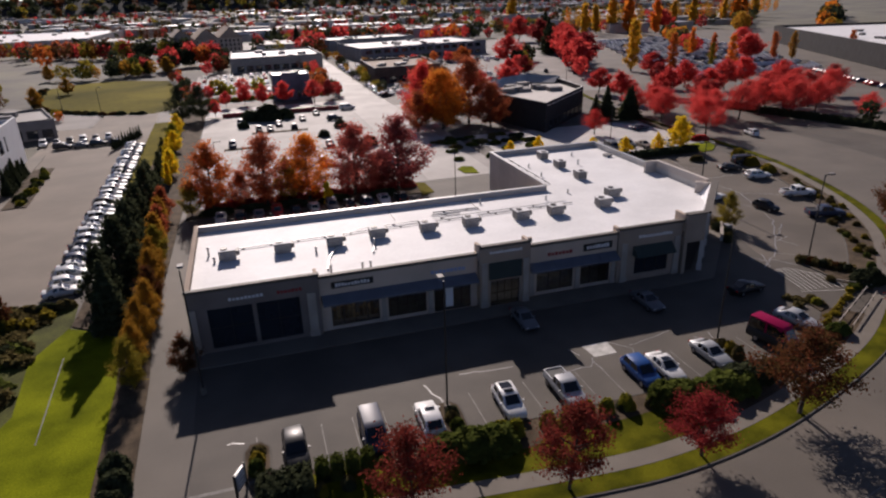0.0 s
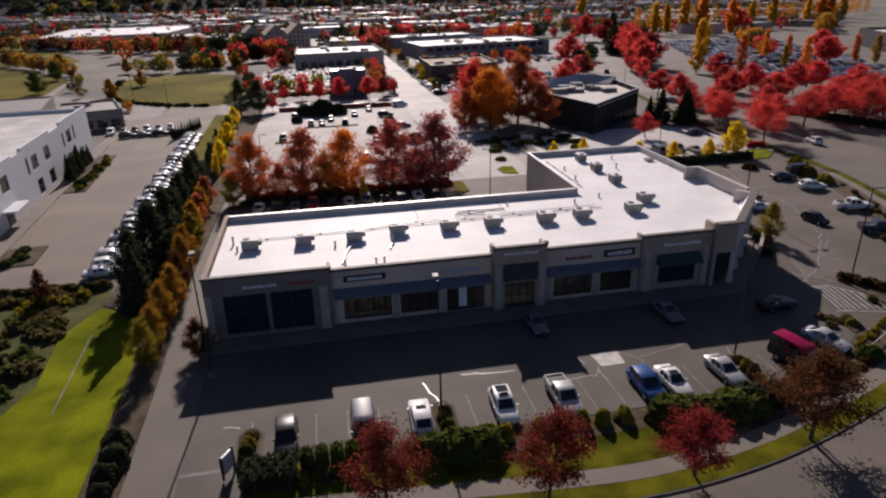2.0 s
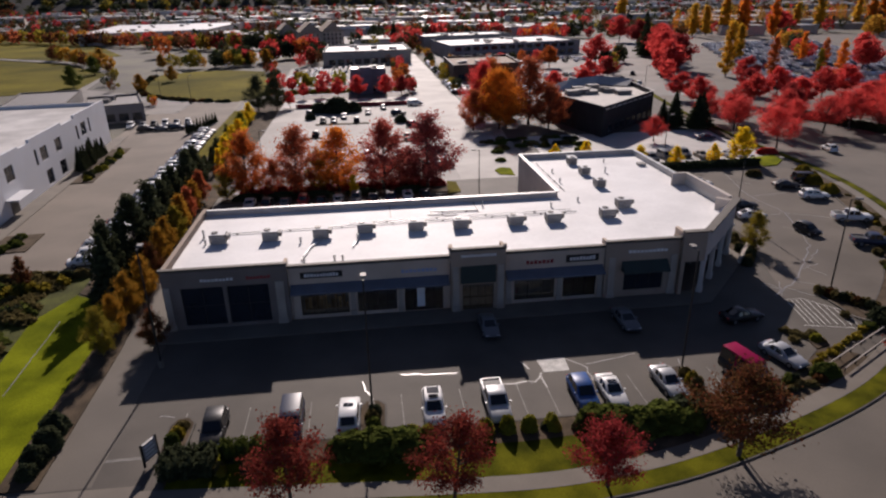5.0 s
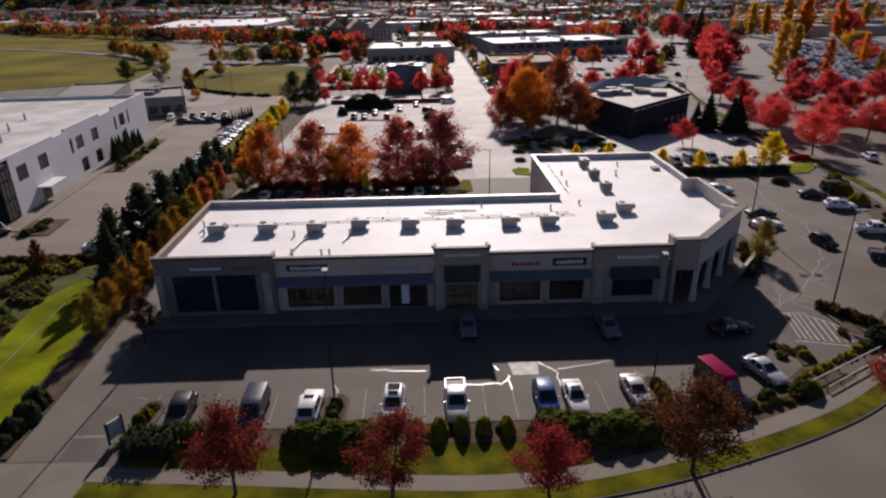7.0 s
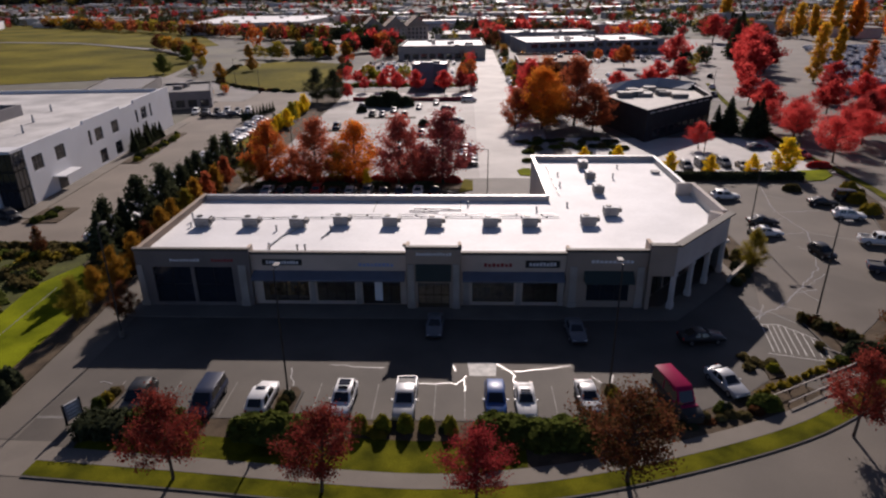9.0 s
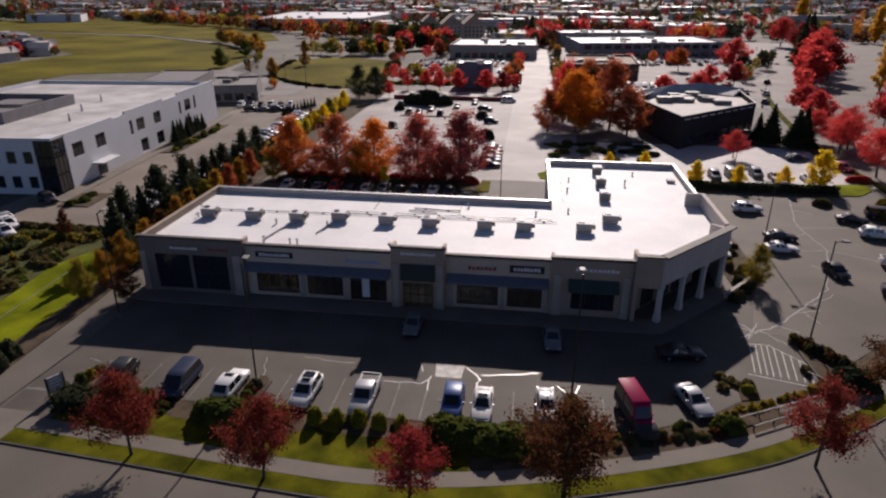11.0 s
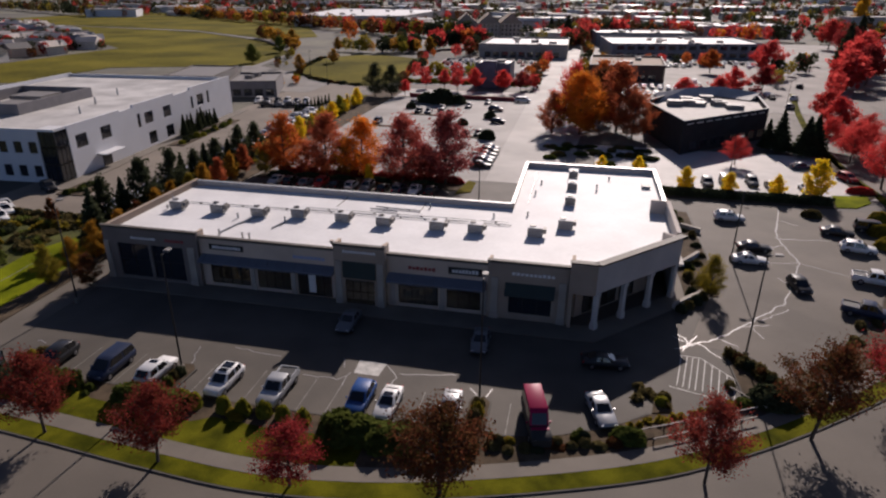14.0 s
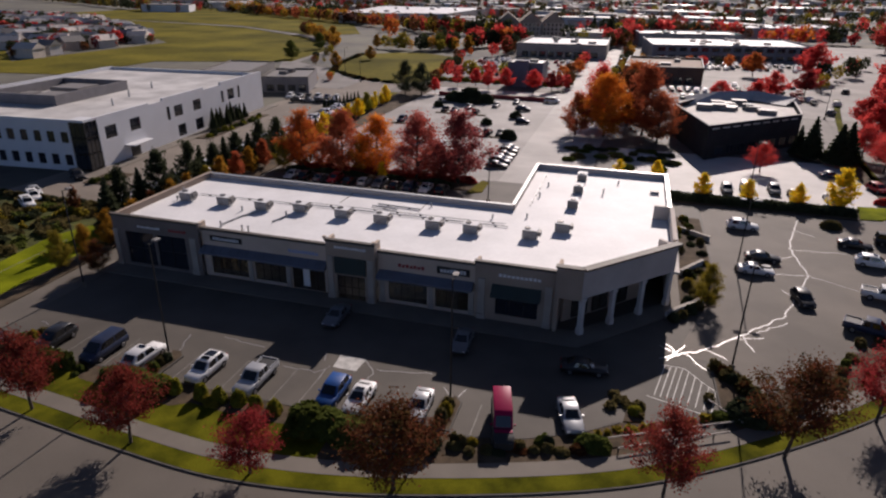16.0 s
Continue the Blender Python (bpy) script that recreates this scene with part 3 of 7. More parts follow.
def pane_part(name, parent, corners, out, inset=0.07):
    """A glass pane a little proud of the painted cabin shell, over four corners."""
    c = [Vector(p) for p in corners]
    mid = sum(c, Vector()) / 4
    c = [p + (mid - p).normalized() * min(inset * 1.4, (mid - p).length * 0.3) for p in c]
    o = Vector(out) * 0.014
    bm = bmesh.new()
    low = [bm.verts.new(p - o * 0.5) for p in c]
    top = [bm.verts.new(p + o) for p in c]
    bm.faces.new(top)
    for k in range(4):
        bm.faces.new((low[k], low[(k + 1) % 4], top[(k + 1) % 4], top[k]))
    return part(name, bm, CAR_GLASS, parent)


def cabin_parts(ob, hw, cabin, belt, paint):
    """Painted cabin shell with its roof, and windscreen, rear and side windows set on it."""
    low, wl = belt - 0.03, hw * 0.92
    (ya, fa, za), (yb, fb, zb), (yc, fc, zc), (yd, fd, zd), (ye, fe, ze) = cabin
    bm = bmesh.new()
    loft(bm, [[Vector((-wl, y, low)), Vector((wl, y, low)), Vector((hw * f, y, max(z, low + 0.02))), Vector((hw * f * 0.9, y, max(z, low + 0.02) + 0.03)), Vector((-hw * f * 0.9, y, max(z, low + 0.02) + 0.03)), Vector((-hw * f, y, max(z, low + 0.02)))]
              for y, f, z in cabin])
    part("cabin", rounded(bm, 0.06), paint, ob, smooth="crisp")
    n1 = Vector((0, -(zb - za), yb - ya)).normalized()
    pane_part("windscreen", ob, [(-hw * fa * 0.92, ya, max(za, low) + 0.05), (hw * fa * 0.92, ya, max(za, low) + 0.05), (hw * fb * 0.9, yb, zb + 0.03), (-hw * fb * 0.9, yb, zb + 0.03)], n1)
    n2 = Vector((0, zd - ze, ye - yd)).normalized()
    pane_part("rear_window", ob, [(-hw * fe * 0.9, ye, max(ze, low) + 0.05), (hw * fe * 0.9, ye, max(ze, low) + 0.05), (hw * fd * 0.9, yd, zd + 0.03), (-hw * fd * 0.9, yd, zd + 0.03)], n2)
    ym = (yb + yd) / 2 + 0.05
    for s in (-1, 1):
        for y0, y1, z0, z1, f0, f1 in ((yb - 0.05, ym - 0.04, zb, (zb + zd) / 2, fb, fc), (ym + 0.04, yd, (zb + zd) / 2, zd, fc, fd)):
            pane_part("side_window", ob, [(s * wl, y0 - (0.35 if y0 < ym - 0.2 and y0 < 0 else 0), low + 0.03), (s * wl, y1 + (0.2 if y1 == yd else 0), low + 0.03), (s * hw * f1, y1, z1), (s * hw * f0, y0, z0)], (s, 0, 0.25), 0.05)


def car_model(style, colour):
    """A parked car, nose towards -y, built once for each style and colour."""
    length, hw, stations, cabin, belt, wf, wr, wrad = STYLES[style]
    ob = thing("car", pose(0, 0, 0), "", "car")
    paint = car_paint(colour)
    bm = bmesh.new()
    loft(bm, [ring(y, hw * f, a, b) for y, f, a, b in stations])
    # Van body is magenta; black stands in for its shaded sides and front.
    if style == "boxvan":
        part("body", rounded(bm, 0.07), BLACK_TRIM, ob, "lower body painted black for shade", smooth="crisp")
    else:
        part("body", rounded(bm, 0.07), paint, ob, smooth="crisp")
    cabin_parts(ob, hw, cabin, belt, paint)
    if style == "pickup":
        part("cargo_bed", bx(-hw * 0.80, hw * 0.80, 1.15, 2.62, 1.10, 1.146), BLACK_TRIM, ob, "dark open cargo bed")
        part("bed_rail", bx(-hw * 0.95, -hw * 0.84, 1.12, 2.7, 1.08, 1.25), paint, ob)
        part("bed_rail", bx(hw * 0.84, hw * 0.95, 1.12, 2.7, 1.08, 1.25), paint, ob)
        part("tailgate", bx(-hw * 0.9, hw * 0.9, 2.66, 2.76, 0.8, 1.25), paint, ob)
    for s in (-1, 1):
        for wy in (wf, wr):
            bm = bmesh.new()
            tube(bm, (s * (hw - 0.20), wy, wrad), (s * (hw + 0.015), wy, wrad), wrad, wrad, 14)
            wheel = part("wheel", bm, TYRE, ob)
            bm = bmesh.new()
            tube(bm, (s * (hw + 0.005), wy, wrad), (s * (hw + 0.028), wy, wrad), wrad * 0.64, wrad * 0.58, 10)
            part("rim", bm, RIM, wheel)
        bm = bmesh.new()
        box(bm, s * hw * 0.5 if s > 0 else -hw * 0.82, hw * 0.82 if s > 0 else -hw * 0.5, -length / 2 + 0.02, -length / 2 + 0.22, stations[0][3] - 0.12, stations[0][3] + 0.05)
        part("headlight", bm, LAMP_CLEAR, ob)
        bm = bmesh.new()
        box(bm, hw * 0.62 if s > 0 else -hw * 0.88, hw * 0.88 if s > 0 else -hw * 0.62, length / 2 - 0.12, length / 2 + 0.01, stations[-1][3] - 0.16, stations[-1][3] + 0.06)
        part("tail_light", bm, LAMP_RED, ob)
        part("wing_mirror", bx(min(s * hw, s * (hw + 0.17)), max(s * hw, s * (hw + 0.17)), cabin[0][0] + 0.35, cabin[0][0] + 0.5, belt, belt + 0.14), paint, ob)
    if style == "boxvan":
        # Grille panel spread wide so its black covers the shaded nose.
        part("grille", bx(-hw * 0.86, hw * 0.86, -length / 2 - 0.03, -length / 2 + 0.1, 0.52, 1.0), BLACK_TRIM, ob, "black grille panel widened to darken the shaded front")
        part("hood", bx(-hw * 0.84, hw * 0.84, -length / 2 + 0.95, -length / 2 + 1.3, 1.1, 1.39), paint, ob, "magenta hood ridge")
    part("bumper", bx(-hw * 0.80, hw * 0.80, -length / 2 - 0.02, -length / 2 + 0.12, 0.34, 0.5), BLACK_TRIM, ob)
    return ob


def far_car_model(style, colour):
    length, hw, stations, cabin, belt, wf, wr, wrad = STYLES[style]
    ob = thing("car", pose(0, 0, 0), "", "car")
    bm = bmesh.new()
    loft(bm, [ring(y, hw * f, a, b) for y, f, a, b in stations])
    part("body", rounded(bm, 0.07), car_paint(colour), ob, smooth="crisp")
    cabin_parts(ob, hw, cabin, belt, car_paint(colour))
    for wy in (wf, wr):
        for s in (-1, 1):
            bm = bmesh.new()
            tube(bm, (s * (hw - 0.2), wy, wrad), (s * (hw + 0.01), wy, wrad), wrad, wrad, 8)
            part("wheel", bm, TYRE, ob)
    return ob


def car(x, y, rz, style, colour, where="parked on the asphalt lot", far=False, z=0.0, group="parked cars"):
    """rz 0: nose towards -y; 90: nose towards +x."""
    key = (style, colour, far)
    m = pose(x, y, z, 0, 0, rz)
    tone = {"navy": "dark blue", "pink": "magenta"}.get(colour, colour)
    if key not in CARS:
        ob = (far_car_model if far else car_model)(style, colour)
        ob.matrix_basis = m
        CARS[key] = ob
    else:
        ob = copy_thing(CARS[key], m)
    return tagged(ob, tone + " " + STYLE_WORDS[style] + " " + where, "truck" if style == "pickup" else "van" if style in ("van", "boxvan") else "car", group)

# ---- ground, roads, lots ----
def sheet(name, pts, z0, z1, mat, label, category, kind="structure"):
    bm = bmesh.new()
    prism(bm, pts, z0, z1)
    return solo(name, bm, mat, label, category, kind)


def rect(x0, x1, y0, y1):
    return [(x0, y0), (x1, y0), (x1, y1), (x0, y1)]


sheet("ground", [(3600 * math.cos(k * math.pi / 24), 600 + 3600 * math.sin(k * math.pi / 24)) for k in range(48)], -1.0, -0.12, TOWN, "town ground reaching to the horizon", "ground")
lot = sheet("parking_lot", rect(-42, 150, -25, 262), -0.5, 0.0, ASPHALT, "weathered grey asphalt of the lots and drives", "asphalt")

CURB_LINE = smooth_line([(4.2, 32.3), (16, 31.3), (27, 30.3), (36, 29.9), (45, 31.0), (54, 33.4), (64, 37.0), (71, 40.6), (80, 46.8), (89, 54.3), (97, 63), (104, 75), (109.5, 90),
                         (112.5, 104), (113.5, 120), (113.6, 138), (117, 171), (123, 205), (132, 245)])
bm = bmesh.new()
whole = smooth_line([(-60, 33.5), (-20, 33.0)], 3)[:-1] + CURB_LINE
ribbon(bm, offset_line(whole, -21), whole, -0.3, 0.012)
road = solo("road", bm, ROAD_ASPHALT, "curving grey asphalt road round the plaza", "road", "structure")
bm = bmesh.new()
ribbon(bm, CURB_LINE, offset_line(CURB_LINE, 0.15), -0.1, 0.12)
solo("kerb", bm, CURB, "grey concrete kerb along the road", "kerb", "structure")
bm = bmesh.new()
ribbon(bm, offset_line(CURB_LINE, 0.15), offset_line(CURB_LINE, 1.8), -0.1, 0.13)
solo("verge", bm, VERGE, "mown yellow green grass verge beside the road", "grass", "structure")
WALK_END = next(i for i, q in enumerate(CURB_LINE) if q.y > 100)
bm = bmesh.new()
ribbon(bm, offset_line(CURB_LINE, 1.8)[:WALK_END], offset_line(CURB_LINE, 3.4)[:WALK_END], -0.1, 0.145)
solo("pavement", bm, CONCRETE, "pale concrete footpath between verge and planting", "pavement", "structure")
# lane dashes and stop arrows on the road
for i in range(4, len(CURB_LINE) - 4, 3):
    mid = offset_line(CURB_LINE, -7.4)
    a, b = mid[i], mid[i + 1]
    d = (b - a).normalized()
    bm = bmesh.new()
    box(bm, -1.2, 1.2, -0.06, 0.06, 0.013, 0.018, pose(a.x, a.y, 0, 0, 0, math.degrees(math.atan2(d.y, d.x))))
    part("lane_dash", bm, PAINT, road)

LOT_EDGE = [(5.2, 39.4), (15, 39.6), (39, 39.6), (53.8, 40.3), (58.4, 41.4), (63, 43.6), (66.4, 46.2)]
inner = offset_line(CURB_LINE, 3.4)
bed_line = [q for q in inner if q.x > 5.2 and q.y < 45.2 and q.x < 71]
sheet("planting_bed", [(q.x, q.y) for q in bed_line] + [(68.2, 46.6)] + LOT_EDGE[::-1], -0.1, 0.12, SOIL, "bark mulch bed with shrubs beside the parking", "soil")
bm = bmesh.new()
grass_in = [q for q in inner if 5.2 < q.x < 43]
grass_out = [q + Vector((0, 3.7 if 28 < q.x < 40 or q.x < 16 else 2.6)) for q in grass_in]
ribbon(bm, grass_in, grass_out, 0.05, 0.145)
solo("bed_grass", bm, VERGE, "bright green grass edge of the planting bed", "grass", "structure")
bm = bmesh.new()
edge = [Vector(p) for p in LOT_EDGE]
ribbon(bm, offset_line(edge, -0.02), offset_line(edge, 0.18), -0.05, 0.15)
solo("kerb", bm, CURB, "concrete kerb at the head of the stalls, darkened for shade", "kerb", "structure")

RLOT = [(75.2, 51.2), (75.0, 57.6), (76.2, 58.8), (77.4, 57.8), (79.0, 54.0), (81.8, 56.5), (85.4, 60.0), (89.8, 65.0), (94.2, 71), (100, 84), (104.5, 96), (107.5, 110)]
bed_e = [q for q in inner if q.x > 75.0 and q.y < 111]
sheet("planting_bed", [(q.x, q.y) for q in bed_e] + RLOT[::-1], -0.1, 0.12, SOIL, "bare brown planting bed beside the east lot", "soil")
bm = bmesh.new()
edge = [Vector(p) for p in RLOT]
ribbon(bm, edge, offset_line(edge, 0.18), -0.05, 0.16)
solo("kerb", bm, CURB, "concrete kerb round the east lot", "kerb", "structure")
sheet("planting_bed", [(66.6, 46.4), (68.4, 47.0), (68.6, 49.6), (67.0, 49.2)], -0.1, 0.15, SOIL, "small mulch island at the lot exit", "soil")

# west side: drive apron, hedge strip, lawn and rough ground
sheet("apron", [(-6, 33), (4.2, 32.4), (4.6, 36.4), (-5.2, 36.6)], -0.1, 0.018, CONCRETE, "pale concrete apron of the west drive", "pavement")
sheet("pavement", [(-60, 34.6), (-5.2, 34.6), (-5.2, 36.6), (-60, 36.6)], -0.1, 0.14, CONCRETE, "pale concrete footpath beside the lawn", "pavement")
sheet("hedge_strip", [(-6.0, 37), (-3.1, 37), (-3.7, 57), (-4.6, 68), (-4.4, 112), (-4.2, 225), (-13.5, 225), (-13.5, 72), (-8.0, 68), (-6.6, 57)], -0.1, 0.12, SOIL, "dark soil strip under the hedge and trees", "soil")
sheet("lawn", [(-17, 36.6), (-6.0, 36.6), (-6.6, 57), (-8.0, 67.8), (-13.6, 71.5), (-16.0, 65), (-14.8, 55), (-16.4, 50)], -0.1, 0.15, GRASS, "bright green mown lawn", "grass")
sheet("rough_ground", [(-70, 36.6), (-17, 36.6), (-16.4, 50), (-14.8, 55), (-16.0, 65), (-13.6, 71.5), (-13.5, 73), (-14, 78), (-70, 77)], -0.1, 0.10, SCRUB_EARTH, "rough weedy ground beside the lawn", "ground")
# Thin pale line laid on the lawn, not a path.
sheet("trodden_path", [(-11.75, 50), (-11.65, 50), (-12.65, 64.6), (-12.75, 64.6)], 0.1, 0.165, PAINT, "thin pale line across the lawn", "line")

sheet("west_lane", [(-3.1, 36.7), (0.9, 36.7), (0.7, 58), (-0.9, 62), (-0.6, 84), (-3.9, 112), (-4.3, 112), (-4.6, 68), (-3.7, 57)], -0.2, 0.008, ROAD_ASPHALT, "bleached lane of the west drive", "road")

# front walk of the plaza
sheet("pavement", [(-1.0, 57.6), (61.5, 57.6), (72.5, 69.2), (72.5, 105.5), (71.0, 105.5), (71.0, 71.5), (60.6, 60.9), (-1.0, 60.9)], -0.1, 0.13, CONCRETE, "concrete walk along the shop fronts", "pavement")

sheet("east_lot", [(71.5, 59.5), (76.2, 59.0), (77.5, 57.8), (79.1, 54.2), (81.7, 56.6), (85.3, 60.2), (89.7, 65.2), (94, 71.1), (100, 84.1), (104.4, 96), (107, 111), (77.5, 111), (77.5, 78)], -0.2, 0.007, EAST_ASPHALT, "lighter asphalt of the east lot", "asphalt")

sheet("lawn", [(-15.9, 112), (-13.4, 112), (-13.4, 206), (-18.4, 206)], -0.1, 0.14, FIELD, "narrow dry lawn strip beside the west drive", "grass")

# north side: bed with the tree row, pale lots, entry drive, hedge strip
sheet("planting_bed", rect(-3.5, 37.5, 106.6, 111.9), -0.1, 0.12, SOIL, "narrow bed under the row of autumn trees", "soil")
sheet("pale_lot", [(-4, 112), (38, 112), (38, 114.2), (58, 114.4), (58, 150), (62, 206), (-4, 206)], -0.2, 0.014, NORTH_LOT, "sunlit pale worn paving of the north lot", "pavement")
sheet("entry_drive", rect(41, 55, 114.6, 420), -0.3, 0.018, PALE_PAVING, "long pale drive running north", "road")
sheet("pale_lot", [(62, 118), (112, 118.5), (113, 138), (113, 150), (62, 150)], -0.2, 0.015, GLARE_PAVING, "pale paving with sun glare in front of the restaurant", "pavement")
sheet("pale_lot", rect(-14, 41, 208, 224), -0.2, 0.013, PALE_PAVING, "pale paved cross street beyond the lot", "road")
sheet("hedge_strip", [(72.5, 112.2), (102.6, 111.8), (103.8, 117.6), (72.5, 117.6)], -0.1, 0.12, SOIL, "soil strip under the long hedge", "soil")
sheet("planting_bed", [(109.6, 118), (112.6, 121), (112.8, 138), (116, 170), (113, 170), (109.4, 140)], -0.1, 0.13, SOIL, "brown planted strip beside the road", "soil")
for x0, x1, y0 in ((9, 24, 176), (25, 37, 150), (2, 12, 158), (14, 30, 132)):
    sheet("kerb_island", rect(x0, x1, y0, y0 + 1.6), -0.1, 0.16, SOIL, "long narrow island between stalls of the north lot", "kerb")
sheet("lawn", [(102.8, 112.4), (106.0, 112.8), (109.6, 116.4), (110.4, 120.4), (104.2, 119.6)], -0.1, 0.16, GRASS, "small bright green lawn at the corner", "grass")
sheet("lawn", [(48.6, 119.8), (49.0, 116.4), (51.8, 115.4), (52.2, 120.6), (50.2, 121.6)], -0.1, 0.17, GRASS, "small green island by the entry drive", "grass")
sheet("lawn", [(37.0, 105.0), (39.6, 106.4), (39.6, 112.6), (37.9, 113.4)], -0.1, 0.16, FIELD, "small yellow green patch beside the tree row", "grass")
sheet("west_drive", [(-42, 79), (-15, 79), (-16, 160), (-20, 240), (-46, 240), (-42, 160)], -0.2, 0.012, TAN_ASPHALT, "wide asphalt drive beside the white office building", "road")

# fields and far paving
def oval(cx, cy, rx, ry, turn, n=28):
    c, s = math.cos(radians(turn)), math.sin(radians(turn))
    return [(cx + rx * math.cos(k * 6.2832 / n) * c - ry * math.sin(k * 6.2832 / n) * s, cy + rx * math.cos(k * 6.2832 / n) * s + ry * math.sin(k * 6.2832 / n) * c) for k in range(n)]


sheet("green_field", [(-60, 252), (-48, 239), (-37, 231), (-21, 226), (-14, 234), (-15, 262), (-24, 321), (-47, 333), (-60, 330), (-73, 315), (-70, 290), (-66, 269)], -0.3, 0.05, FIELD, "yellow green field beyond the cross street", "field")
sheet("green_field", [(-420, 150), (-150, 200), (-149, 249), (-92, 272), (-100, 330), (-150, 395), (-240, 460), (-420, 500)], -0.3, 0.05, FIELD, "wide dry green field", "field")
sheet("green_field", [(-520, 520), (-250, 475), (-150, 410), (-130, 440), (-190, 560), (-300, 700), (-520, 820)], -0.3, 0.05, FIELD, "distant dry green field", "field")
sheet("house_ground", [(-206, 224), (-206, 328), (-396, 474), (-520, 474)], -0.3, 0.07, TOWN, "greyish ground of the housing beyond the field", "ground")
sheet("field_road", [(-420, 502), (-240, 463), (-150, 398), (-100, 335), (-88, 272), (-58, 250), (-36, 232), (-36, 206), (-62, 206), (-80, 240), (-96, 270), (-106, 332), (-150, 408), (-250, 473), (-520, 520)][::-1], -0.3, 0.03, WORN_LOT, "pale road curving past the field", "road")
sheet("mall_lot", [(150, 60), (300, 60), (480, 420), (240, 520), (140, 330)], -0.3, -0.02, ROAD_ASPHALT, "large car park of the mall", "asphalt")
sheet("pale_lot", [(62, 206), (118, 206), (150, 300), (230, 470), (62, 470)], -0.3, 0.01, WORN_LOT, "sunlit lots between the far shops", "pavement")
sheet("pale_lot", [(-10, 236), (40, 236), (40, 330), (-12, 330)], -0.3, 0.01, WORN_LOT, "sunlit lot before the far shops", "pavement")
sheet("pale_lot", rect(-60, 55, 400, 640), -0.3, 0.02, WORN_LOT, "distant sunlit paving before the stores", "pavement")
sheet("far_road", [(117, 205), (139, 205), (150, 245), (185, 330), (230, 430), (290, 560), (265, 570), (205, 440), (160, 335), (128, 250)], -0.3, 0.03, WORN_LOT, "pale road winding to the mall", "road")

# ---- the shopping plaza ----
plaza = thing("shopping_plaza", pose(0, 0, 0), "long single-storey tan stucco shopping plaza with a white flat roof", "building")
DECK = 6.15
T = 0.35


def run(name, x0, x1, y, top, holes, mat=STUCCO):
    bm = bmesh.new()
    wall_openings(bm, x0, x1, y, y + T, 0, top, holes)
    w = part(name, bm, mat, plaza)
    cb = bmesh.new()
    box(cb, x0 - 0.12, x1 + 0.12, y - 0.14, y + T + 0.02, top, top + 0.14)
    box(cb, x0 - 0.05, x1 + 0.05, y - 0.07, y - 0.003, top - 0.22, top - 0.003)
    part("cornice", cb, CORNICE, w)
    return w


h_left = [(2.2, 6.6, 0.5, 5.0), (7.0, 11.4, 0.5, 5.0)]
h_m1 = [(14.6, 19.9, 0.45, 3.1), (20.9, 25.3, 0.45, 3.1), (26.2, 30.6, 0.1, 3.1)]
h_tower = [(32.7, 36.3, 0.1, 3.3)]
h_m2 = [(38.9, 43.7, 0.45, 3.1), (44.7, 48.7, 0.45, 3.1)]
h_r = [(51.9, 56.7, 0.9, 3.4)]
run("wall", 0.35, 13.5, 60.45, 7.15, h_left, UMBER)
run("wall", 13.502, 31.398, 61.05, 6.55, h_m1)
run("wall", 31.4, 37.6, 60.15, 7.62, h_tower, STUCCO_DARK)
run("wall", 37.602, 49.498, 61.05, 6.6, h_m2)
run("wall", 49.5, 58.5, 60.65, 7.15, h_r, STUCCO_DARK)
# returns between the stepped fronts
for x0, x1, y0, y1, top in ((13.15, 13.5, 60.8, 62.2, 7.15), (31.4, 31.75, 60.5, 62.0, 7.62), (37.25, 37.6, 60.5, 62.0, 7.62), (49.5, 49.85, 61.0, 62.2, 7.15)):
    part("parapet_return", bx(x0, x1, y0, y1, DECK - 0.3, top), STUCCO, plaza)

# back and side walls
bm = bmesh.new()
box(bm, 0.35, 0.7, 60.8, 81.6, 0, 7.0)
west_wall = part("wall", bm, STUCCO_DARK, plaza)
part("coping", bx(0.29, 0.8, 60.8, 81.7, 7.0, 7.08), STUCCO_DARK, west_wall)
bm = bmesh.new()
wall_openings(bm, 0.7, 49.7, 81.25, 81.6, 0, 6.9, [(6, 7, 0.1, 2.2), (16, 17, 0.1, 2.2), (26, 27, 0.1, 2.2), (38, 39, 0.1, 2.2)])
back_wall = part("wall", bm, STUCCO_GREY, plaza)
part("coping", bx(0.7, 49.6, 81.18, 81.68, 6.9, 6.98), METAL_GREY, back_wall)
for x in (6, 16, 26, 38):
    part("service_door", bx(x, x + 1, 81.4, 81.5, 0.1, 2.2), DARK_METAL, plaza)
bm = bmesh.new()
box(bm, 49.7, 49.7 + T, 81.6, 104.2, 0, 7.0)
wing_wall = part("wall", bm, STUCCO_GREY, plaza)
part("coping", bx(49.62, 50.12, 81.2, 104.3, 7.0, 7.08), METAL_GREY, wing_wall)
bm = bmesh.new()
box(bm, 50.05, 71.0, 103.85, 104.2, 0, 7.0)
north_wall = part("wall", bm, STUCCO_GREY, plaza)
part("coping", bx(50.13, 71.06, 103.78, 104.28, 7.0, 7.08), METAL_GREY, north_wall)
bm = bmesh.new()
box(bm, 70.65, 71.0, 70.9, 103.85, 0, 7.0)
east_wall = part("wall", bm, COLUMN, plaza)
part("coping", bx(70.58, 71.08, 84.4, 103.77, 7.0, 7.08), METAL_GREY, east_wall)
part("ledge", bx(71.0, 71.9, 71.5, 103.5, 3.9, 4.15), COLUMN, east_wall)

